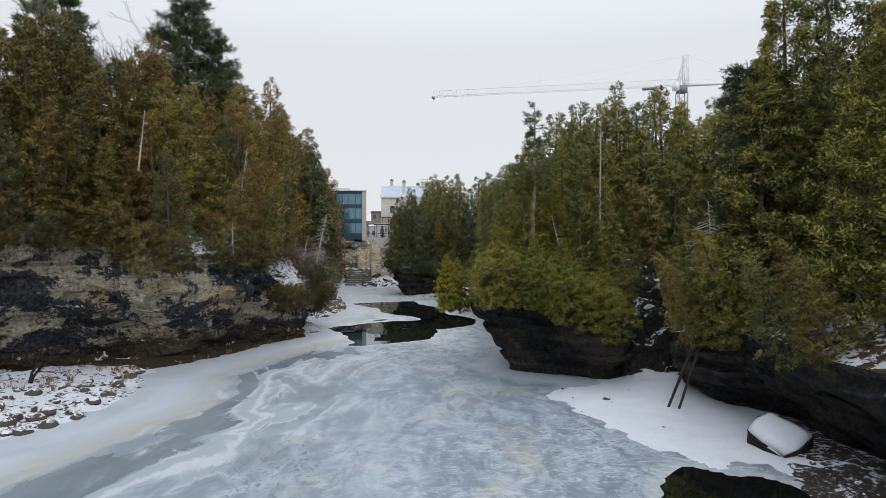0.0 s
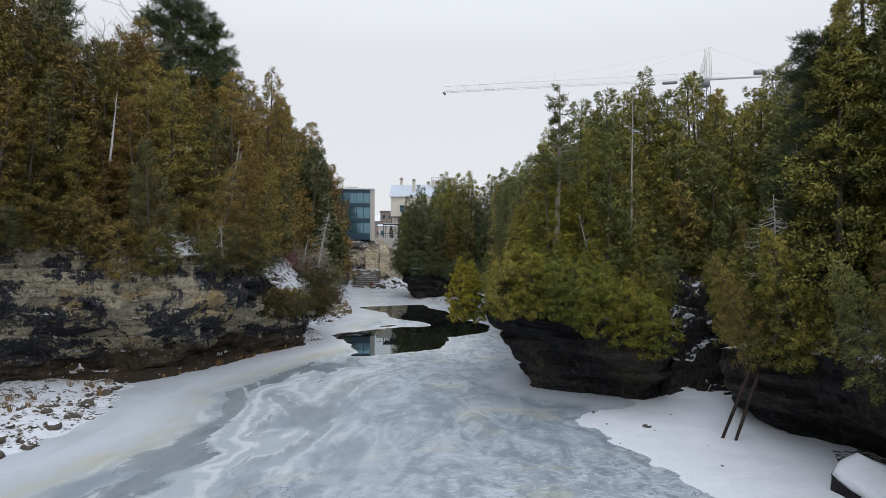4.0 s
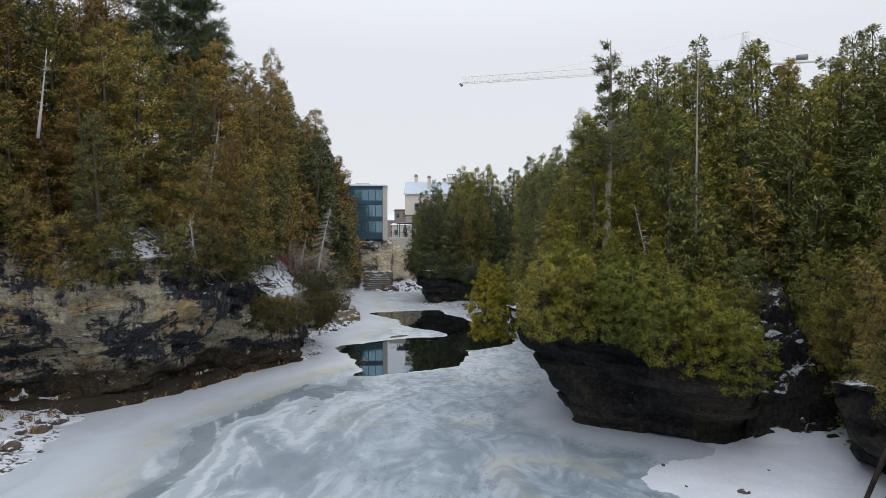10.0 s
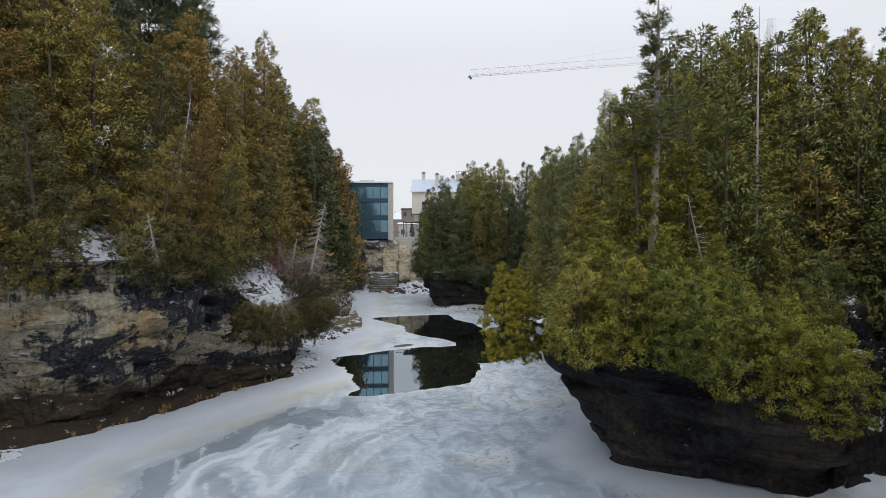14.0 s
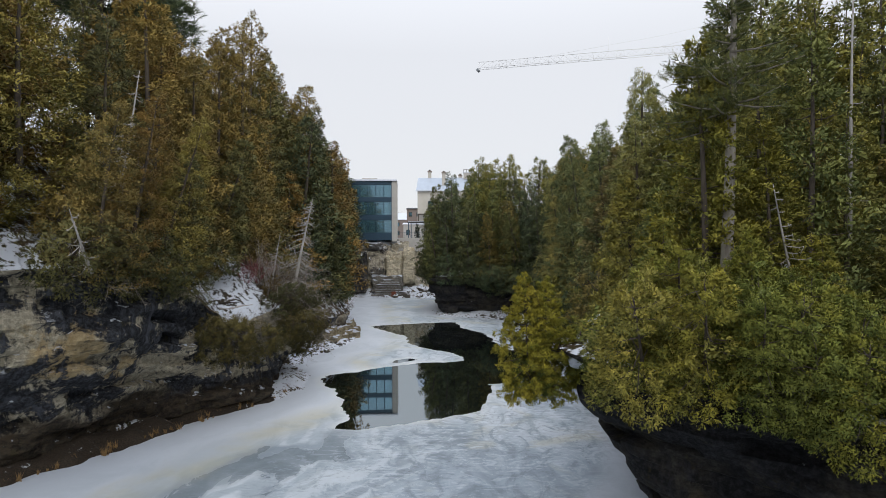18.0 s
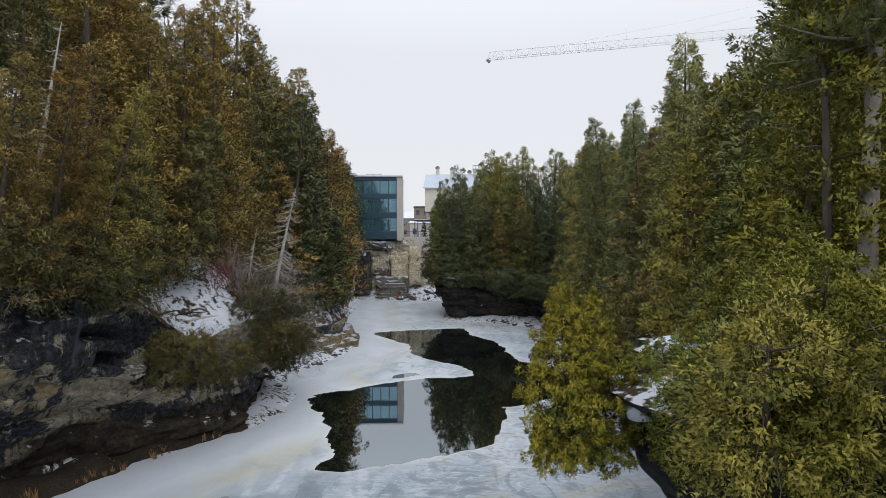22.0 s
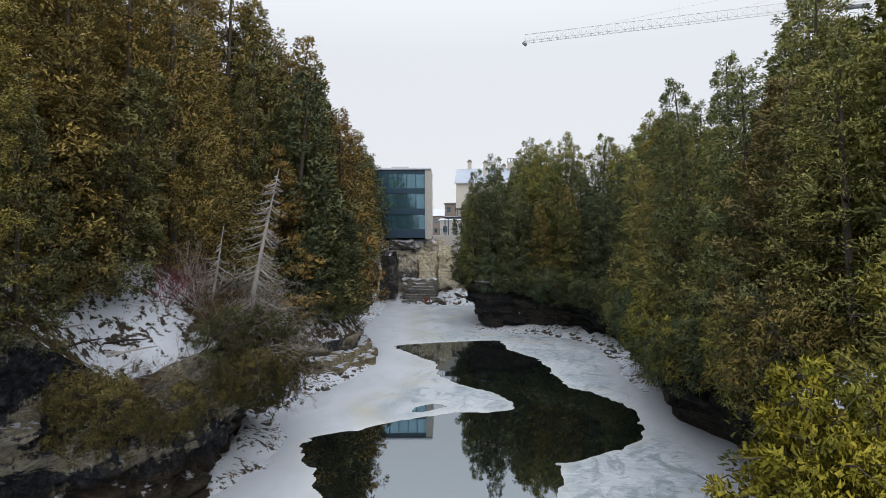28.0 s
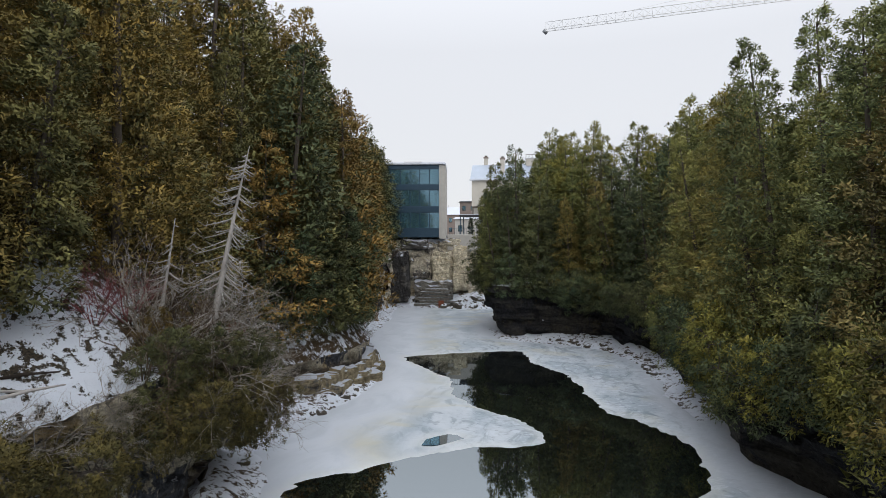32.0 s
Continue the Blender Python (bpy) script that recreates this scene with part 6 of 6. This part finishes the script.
def pavilion():
    """The glass-fronted building cantilevered over the cliff."""
    root = new("glass_building")
    x0, x1, yf, yb = -29.2, -18.75, 138.9, 150.0
    c_ = Vector((-17.75, 138.9, 0))
    root.matrix_basis = Matrix.Translation(c_) @ Matrix.Rotation(radians(7.8), 4, "Z") @ Matrix.Translation(-c_)
    part("side_wall", box(x1, -17.75, yf - 0.1, yb, 10.6, 22.0, 0.03), M_CONC, root, "pale stone end wall")
    part("west_wall", box(x0 - 0.9, x0, yf, yb, 10.6, 22.0, 0.03), M_CONC, root)
    part("back_wall", box(x0, x1, yb - 0.3, yb, 10.8, 22.0), M_CONC, root)
    part("roof", box(x0 - 0.9, -17.7, yf - 0.35, yb + 0.1, 22.0, 22.25, 0.03), M_SNOWTOP, root, "flat roof with thin white edge")
    part("roof_snow", box(x0 - 0.8, -17.8, yf - 0.25, yb, 22.254, 22.34, 0.02), M_SNOWTOP, root)
    part("roof_box", box(-24.5, -21.6, 142, 145, 22.2, 22.9, 0.05), M_CONC, root)
    levels = [(11.1, 12.25, 14.7), (14.7, 15.6, 18.15), (18.15, 18.95, 21.35)]
    for a, b, c in levels:
        part("spandrel", box(x0, x1, yf, yf + 0.35, a, b, 0.02), M_FRAME, root, "dark blue metal spandrel")
        part("floor_slab", box(x0, x1, yf + 0.36, yb - 0.3, a, a + 0.3), M_INTERIOR, root)
        n = 7
        xs = np.linspace(x0, x1, n + 1)
        w = part("window", box(x0, x1, yf + 0.1, yf + 0.16, b, b + 0.06), M_FRAME, root)
        part("top_rail", box(x0, x1, yf + 0.1, yf + 0.16, c - 0.06, c), M_FRAME, w)
        for i in range(n):
            pane = part("pane", box(xs[i] + 0.03, xs[i + 1] - 0.03, yf + 0.11, yf + 0.135, b + 0.06, c - 0.06), M_GLASS, w)
            pane.visible_shadow = False
        for i in range(n + 1):
            part("mullion", box(xs[i] - 0.06, xs[i] + 0.06, yf + 0.05, yf + 0.2, b + 0.002, c - 0.002), M_FRAME, w)
        for i in ((2, 3, 6) if a > 14 else ()):
            part("curtain", box(xs[i] + 0.1, xs[i] + 0.75, yf + 0.5, yf + 0.58, b + 0.02, c - 0.05), M_CURTAIN, root, "pale drawn curtain")
        part("partition", box(x0 + 4.5, x0 + 4.7, yf + 4, yb - 0.4, a + 0.3, c), M_INTERIOR, root)
    part("fascia", box(x0, x1, yf, yf + 0.35, 21.35, 22.0, 0.02), M_FRAME, root, "dark blue metal fascia")
    part("underside", box(x0, x1, yf, yb - 0.4, 10.85, 11.1), M_FRAME, root)
    for x in (-27.5, -24.6, -21.8):
        part("strut", box(x - 0.12, x + 0.12, yf + 1.2, yf + 1.45, 9.2, 10.9), M_FRAME, root)
    for i in range(7):
        t = part("table", box(-27.8 + i * 1.35, -27.2 + i * 1.35, yf + 1.0, yf + 1.6, 12.04, 12.5), M_CURTAIN, root)
    return tagged(root, "three-storey glass-fronted building with blue metal bands", "building")


pavilion()


def mill():
    """The tall cream stone mill with a grey roof and chimneys."""
    root = new("stone_mill")
    x0, x1, y0, y1 = -18.3, -2.6, 178.0, 192.0
    part("wall", box(x0, x1, y0, y1, 9.5, 23.8), M_STUCCO, root, "cream stone wall")
    bm = bmesh.new()
    pts = [(x0 - 0.3, y0 - 0.4, 23.8), (x1, y0 - 0.4, 23.8), (x1, y1 + 0.4, 23.8), (x0 - 0.3, y1 + 0.4, 23.8), (x0 - 0.3, y0 + 4.2, 27.3), (x1, y0 + 4.2, 27.3), (x1, y1 - 4.2, 27.3), (x0 - 0.3, y1 - 4.2, 27.3)]
    v = [bm.verts.new(p) for p in pts]
    for f in ((0, 1, 5, 4), (1, 2, 6, 5), (2, 3, 7, 6), (3, 0, 4, 7), (4, 5, 6, 7), (3, 2, 1, 0)):
        bm.faces.new([v[i] for i in f])
    roof = part("roof", bm, M_ROOFMETAL, root, "pale grey metal mansard roof")
    part("gutter", box(x0 - 0.4, x1, y0 - 0.6, y0 - 0.3, 23.45, 23.8), M_SNOWTOP, roof)
    for x, y, z, w in ((-15.6, 182.6, 29.3, 0.85), (-11.7, 179.6, 28.6, 0.9), (-7.6, 182.6, 28.2, 0.9), (-3.4, 182.2, 28.2, 0.9)):
        c = part("chimney", box(x - w / 2, x + w / 2, y - w / 2, y + w / 2, 24.2, z - 0.5, 0.04), M_STUCCO, root, "stone chimney")
        part("cap", box(x - w * 0.62, x + w * 0.62, y - w * 0.62, y + w * 0.62, z - 0.5, z - 0.15, 0.04), M_BRICK, c)
        part("pot", box(x - w * 0.3, x + w * 0.3, y - w * 0.3, y + w * 0.3, z - 0.15, z + 0.15), M_TIMBER, c)
    b = part("belvedere", box(-6.7, -3.9, 181.2, 184, 26.8, 28.4, 0.05), M_STUCCO, root, "small rooftop lantern with railings")
    part("top", box(-6.9, -3.7, 181, 184.2, 28.4, 28.55), M_SNOWTOP, b)
    for i in range(5):
        part("post", box(-6.7 + i * 0.66, -6.6 + i * 0.66, 181.1, 181.2, 28.55, 29.3), M_TIMBER, b)
    part("rail", box(-6.7, -3.9, 181.1, 181.2, 29.25, 29.33), M_TIMBER, b)
    for x in (-15, -11, -7):
        for z in (14.5, 19.0):
            w = part("window", box(x - 0.65, x + 0.65, y0 - 0.06, y0 + 0.1, z, z + 2.0), M_TIMBER, root)
            part("sill", box(x - 0.8, x + 0.8, y0 - 0.2, y0 - 0.07, z - 0.15, z), M_CONC, w)
            part("pane", box(x - 0.55, x + 0.55, y0 - 0.09, y0 - 0.065, z + 0.1, z + 1.9), M_GLASS, w)
    g = part("gallery", box(-18.0, -12.0, 175.6, 177.6, 17.4, 17.7), M_TIMBER, root, "timber gallery in front of the mill")
    for x in (-17.8, -15.9, -14.0, -12.2):
        part("post", box(x - 0.12, x + 0.12, 175.7, 175.95, 11.0, 17.4), M_TIMBER, g)
    return tagged(root, "tall cream stone mill with grey roof and chimneys", "building")


mill()


def house(x, y, z, w, d, h, wall, roof_m, label, gable=1.8, ridge="x"):
    root = new("house")
    root.location = (x, y, z)
    part("wall", box(-w / 2, w / 2, -d / 2, d / 2, -1.5, h), wall, root)
    bm = bmesh.new()
    e = 0.35
    if ridge == "x":
        pts = [(-w / 2 - e, -d / 2 - e, h), (w / 2 + e, -d / 2 - e, h), (w / 2 + e, d / 2 + e, h), (-w / 2 - e, d / 2 + e, h), (-w / 2 - e, 0, h + gable), (w / 2 + e, 0, h + gable)]
    else:
        pts = [(w / 2 + e, -d / 2 - e, h), (w / 2 + e, d / 2 + e, h), (-w / 2 - e, d / 2 + e, h), (-w / 2 - e, -d / 2 - e, h), (0, -d / 2 - e, h + gable), (0, d / 2 + e, h + gable)]
    v = [bm.verts.new(p) for p in pts]
    for f in ((0, 1, 5, 4), (2, 3, 4, 5), (1, 2, 5), (3, 0, 4), (3, 2, 1, 0)):
        bm.faces.new([v[i] for i in f])
    part("roof", bm, roof_m, root)
    for i in range(max(1, int(w / 2.2))):
        cx = -w / 2 + 1.1 + i * 2.2
        for zz in np.arange(1.0, h - 1.2, 2.8):
            wd = part("window", box(cx - 0.45, cx + 0.45, -d / 2 - 0.05, -d / 2 + 0.05, zz, zz + 1.3), M_TIMBER, root)
            part("pane", box(cx - 0.38, cx + 0.38, -d / 2 - 0.08, -d / 2 - 0.055, zz + 0.07, zz + 1.23), M_GLASS, wd)
    return tagged(root, label, "house", "houses of the town")


house(-20.6, 205, 11.5, 7, 8, 8.8, M_BRICK, M_DARKROOF, "distant brick house with dark flat-pitched roof", 0.6)
house(-18.6, 172, 11.2, 4.2, 6, 3.6, M_CONC, M_SNOWTOP, "low pavilion with a snow-covered roof", 0.5)
house(-21.5, 240, 12, 9, 9, 6.5, M_STUCCO, M_SNOWTOP, "distant cream house with a snowy roof", 2.4, "y")
house(-30, 225, 12, 10, 9, 6.0, M_BRICK, M_SNOWTOP, "distant brick house with a snowy roof", 2.4)
house(-14, 262, 12, 9, 9, 7.0, M_CONC, M_SNOWTOP, "distant grey house with a snowy roof", 2.2, "y")
house(-33, 280, 12.5, 12, 9, 7.0, M_STUCCO, M_DARKROOF, "distant cream house with a dark roof", 2.2)


def terrace():
    root = new("stone_terrace")
    part("wall", box(-17.7, -9.0, 140.2, 141.2, 8.8, 11.3, 0.05), M_CONC, root, "pale masonry parapet")
    part("deck", box(-17.7, -9.0, 141.2, 160, 10.6, 11.2), M_CONC, root)
    part("canopy", box(-17.5, -13.6, 152, 157, 14.6, 14.85, 0.03), M_DARKROOF, root, "dark patio canopy")
    part("canopy_snow", box(-17.4, -13.7, 152.1, 156.9, 14.854, 14.95), M_SNOWTOP, root)
    for x in (-17.3, -13.8):
        for y in (152.2, 156.8):
            part("post", box(x - 0.08, x + 0.08, y - 0.08, y + 0.08, 11.2, 14.6), M_FRAME, root)
    r = part("railing", box(-17.6, -9.1, 141.0, 141.06, 12.25, 12.32), M_FRAME, root)
    for i in range(22):
        part("baluster", box(-17.5 + i * 0.39, -17.46 + i * 0.39, 141.0, 141.06, 11.3, 12.25), M_FRAME, r)
    return tagged(root, "stone terrace with metal railing and patio canopy", "terrace")


terrace()


def flag():
    root = new("flag")
    root.location = (-13.6, 158, 11.2)
    bm = bmesh.new()
    bmesh.ops.create_cone(bm, segments=8, radius1=0.06, radius2=0.04, depth=6.4, cap_ends=True)
    bmesh.ops.translate(bm, verts=bm.verts[:], vec=(0, 0, 3.2))
    part("pole", bm, M_CRANE, root)
    for i, (c, n_) in enumerate((((0.55, 0.03, 0.03), "red_cloth"), ((0.75, 0.74, 0.72), "white_cloth"), ((0.55, 0.03, 0.03), "red_cloth_end"))):
        bm = bmesh.new()
        rows = []
        for j in range(4):
            x = 0.05 + (i * 3 + j) * 0.12
            rows.append([bm.verts.new((x, 0.08 * math.sin(x * 6) + o_, 6.2 - 0.35 * x - k * 1.3)) for k in (0, 1) for o_ in (0, 0.01)])
        for a, b in zip(rows, rows[1:]):
            bm.faces.new((a[0], b[0], b[2], a[2]))
            bm.faces.new((a[1], a[3], b[3], b[1]))
        part("cloth_panel", bm, plain(n_, c, 0.9), root)
    return tagged(root, "limp red and white flag on a pole", "flag")


flag()
plant("spruce_tree", HEMLOCK[1], upright(-15.2, 150, 11.0, 0.4, scale=0.22), (0.03, 0.045, 0.026), "small dark spruce on the terrace", "tree")
# old iron door and dark wall at the foot of the mill cliff
ruin = new("stone_ruin")
ruin.location = (-19.6, 138.4, 0)
M_BLOCK = limestone("grey_ledge_stone", (0.30, 0.28, 0.24), (0.04, 0.04, 0.04), 0.50, 0.64, 0.3, 1.0)
for zz in range(6):
    x = -3.0 + 0.5 * (zz % 2) + 0.25 * zz
    while x < 2.6 - 0.2 * zz:
        w = rng.uniform(0.7, 1.7)
        part("stone_block", box(x, x + w - 0.05, -0.5 + rng.uniform(0, 0.4), 0.9, 0.3 + zz * 0.45, 0.72 + zz * 0.45 + rng.uniform(-0.03, 0.02), 0.04), M_BLOCK, ruin)
        x += w
part("door", box(0.9, 1.7, -0.72, -0.52, 0.1, 1.2, 0.02), M_RUST, ruin, "rusty iron door")
tagged(ruin, "low ruined wall of grey stone blocks", "wall")


# slabs and buttresses of the cliff under the glass building
M_CREAM = limestone("cream_limestone_slab", (0.95, 0.84, 0.62), (0.10, 0.09, 0.075), 0.56, 0.62, 0.25, 0.3)
M_GREY_BLACK = limestone("grey_black_limestone", (0.30, 0.28, 0.25), (0.018, 0.017, 0.017), 0.44, 0.53, 0.1, 0.7)
for k, (x0, x1, y0, z0, z1, m_, label_) in enumerate((
        (-20.0, -17.1, 139.2, 3.8, 8.6, M_CREAM, "smooth cream limestone slab under the glass building"), (-16.8, -14.6, 139.9, 2.6, 9.6, M_CREAM, "yellow-cream limestone face beside a dark crack"),
        (-22.7, -16.9, 138.6, 1.2, 4.2, M_BLOCK, "grey-green limestone ledge above the ice"), (-26.6, -23.6, 137.7, 1.0, 8.8, M_GREY_BLACK, "grey-black limestone buttress"),
        (-23.4, -20.3, 138.9, 4.4, 9.4, M_CLIFF_MILL, "rough pale limestone face"), (-24.6, -20.6, 138.2, 9.0, 10.4, M_GREY_BLACK, "dark rock shelf below the glass building"),
        (-14.4, -11.0, 140.6, 1.5, 9.0, M_CLIFF_MILL, "rough pale limestone face"))):
    tagged(rough_block("rock_slab", x0, x1, y0, y0 + 2.6, z0, z1, m_, k + 5, 8, 0.22), label_, "rock", "slabs of the far cliff")


# the paling fence on the west plateau
fence = new("paling_fence")
fence.location = (-26.6, 60.5, 15.6)
bm_ = box(-0.035, 0.035, -0.012, 0.012, 0, 1.25, 0.005)
pal = bpy.data.meshes.new("paling")
bm_.to_mesh(pal)
bm_.free()
pal.materials.append(M_BARK_GREY)
for i in range(40):
    o_ = new("paling", pal)
    o_.parent = fence
    o_.matrix_basis = pose(-3 + i * 0.15, 0, 0.3 + 0.02 * (i % 3), 0, (i % 5 - 2) * 0.8, 0)
for z_ in (0.55, 1.25):
    part("rail", box(-3.1, 3.0, 0.013, 0.05, z_, z_ + 0.07), M_BARK_GREY, fence)
for i in range(4):
    part("post", box(-3.05 + i * 2, -2.95 + i * 2, 0.051, 0.15, -0.6, 1.5), M_BARK_GREY, fence)
tagged(fence, "weathered paling fence among the cedar trunks", "fence")


# ---------------- tower crane ----------------
def lattice(a, b, w, h, n, chord, lace, up=(0, 0, 1), square=False):
    """Chords and lacing of a truss from a to b: triangular, or square."""
    a, b = Vector(a), Vector(b)
    d = (b - a).normalized()
    s = d.cross(Vector(up)).normalized()
    u = s.cross(d).normalized()
    corners = [s * w / 2, -s * w / 2, u * h] if not square else [s * w / 2 + u * w / 2, s * w / 2 - u * w / 2, -s * w / 2 - u * w / 2, -s * w / 2 + u * w / 2]
    lines = [([a + c, b + c], [chord, chord], 4) for c in corners]
    m = len(corners)
    for i in range(n):
        p, q = a + (b - a) * (i / n), a + (b - a) * ((i + 1) / n)
        for k in range(m):
            c0, c1 = corners[k], corners[(k + 1) % m]
            lines.append(([p + c0, q + c1], [lace, lace], 3))
            lines.append(([q + c1, q + c0], [lace, lace], 3))
    return lines


def crane():
    root = new("tower_crane")
    tip, hub, tail, apex = Vector((-2.5, 160.3, 49.0)), Vector((57.8, 145.6, 48.2)), Vector((75.2, 139.9, 47.6)), Vector((58.4, 145.0, 55.2))
    root.location = (hub.x, hub.y, 11)
    off = Matrix.Translation((-hub.x, -hub.y, -11))

    def bit(name, lines, material, label="", parent=root):
        me = tubes_mesh(name, [([off @ Vector(p) for p in pts], r, s) for pts, r, s in lines], material)
        ob = new(name, me)
        ob.parent = parent
        return tagged(ob, label=label)

    bit("mast", lattice((hub.x, hub.y, 9.0), (hub.x, hub.y, 46.4), 2.1, 0, 18, 0.12, 0.05, (0, 1, 0), True), M_CRANE_DARK, "dark lattice mast")
    j = bit("jib", lattice(hub, tip, 1.3, 1.5, 40, 0.062, 0.024), M_CRANE, "white lattice jib")
    bit("tip_pulley", [([tip + Vector((-0.4, 0.1, 0)), tip + Vector((0.2, 0, -0.6))], [0.3, 0.3], 6)], M_CRANE_DARK, parent=j)
    t_ = hub + (tip - hub) * 0.12
    bit("trolley", [([t_ + Vector((-1.6, 0.4, -0.5)), t_ + Vector((1.6, -0.4, -0.5))], [0.35, 0.35], 6)], M_CRANE_DARK, "dark trolley under the jib", j)
    bit("counter_jib", [([hub, tail], [0.45, 0.35], 4)], M_CRANE, "white counter-jib deck")
    bit("counter_rail", [([hub + Vector((0, 0, 1.1)), tail + Vector((0, 0, 1.1))], [0.03, 0.03], 4)], M_CRANE)
    bit("counterweight", [([tail + Vector((-1.2, 0.4, 0.6)), tail + Vector((-1.2, 0.4, -2.6))], [1.1, 1.1], 4)], M_CRANE, "pale concrete counterweight")
    m_ = hub + (tail - hub) * 0.62
    bit("winch", [([m_ + Vector((-1, 0.3, 0.9)), m_ + Vector((1, -0.3, 0.9))], [0.6, 0.6], 6)], M_CRANE_DARK, "winch on the counter-jib")
    bit("apex_frame", lattice(hub + Vector((0.9, -0.2, 0)), apex, 1.1, 0, 5, 0.08, 0.04, (0, 1, 0), True) + lattice(hub + Vector((-0.9, 0.2, 0)), apex, 0.6, 0, 5, 0.06, 0.03, (0, 1, 0), True), M_CRANE, "white A-frame tower head")
    bit("slewing_ring", [([hub + Vector((0, 0, -1.8)), hub + Vector((0, 0, -0.2))], [1.3, 1.3], 10)], M_CRANE_DARK)
    bit("cab", [([hub + Vector((-1.9, -1.2, -1.6)), hub + Vector((-1.9, -1.2, 0.4))], [0.9, 0.9], 4)], M_CRANE, "operator cab beside the mast")
    for f, drop in ((0.40, 1.4), (0.78, 1.4)):
        e = hub + (tip - hub) * f + Vector((0, 0, drop))
        mid = (apex + e) / 2 + Vector((0, 0, -0.5))
        bit("pendant", [([apex, mid, e], [0.022, 0.022, 0.022], 4)], M_CRANE, "thin steel pendant line")
    e = hub + (tip - hub) * 0.55
    bit("pendant_prop", [([e + Vector((0, 0, 1.4)), e + Vector((0, 0, 4.4))], [0.03, 0.03], 4)], M_CRANE)
    e = tail + Vector((-1.5, 0.5, 0.6))
    bit("pendant", [([apex, (apex + e) / 2, e], [0.022, 0.022, 0.022], 4)], M_CRANE, "thin steel pendant line")
    return tagged(root, "white tower crane with long lattice jib", "crane")


crane()

# ---------------- the town's wooded distance ----------------
P_, D_, L_ = [], [], []
r_ = np.random.default_rng(99)
for _ in range(420):
    x, y = r_.uniform(-260, 320), r_.uniform(330, 520)
    if abs(x + 20) < 6 and y < 360:
        continue
    h_, n_ = r_.uniform(7, 13), 26
    a = r_.normal(size=(n_, 3)) * np.array([2.2, 2.2, h_ * 0.24]) + np.array([x, y, 14 + h_ * 0.55])
    P_.append(a)
    D_.append(unit(r_.normal(size=(n_, 3)) + np.array([0, 0, 0.8])))
    L_.append(r_.uniform(1.6, 3.4, n_))
far_me = spray_mesh("far_woods", np.concatenate(P_), np.concatenate(D_), np.concatenate(L_), r_, 5, 0.3)
far_ob = new("far_woods", far_me)
far_ob.color = (0.10, 0.10, 0.095, 1)
tagged(far_ob, "grey leafless woods on the far hills", "woods", kind="stuff")
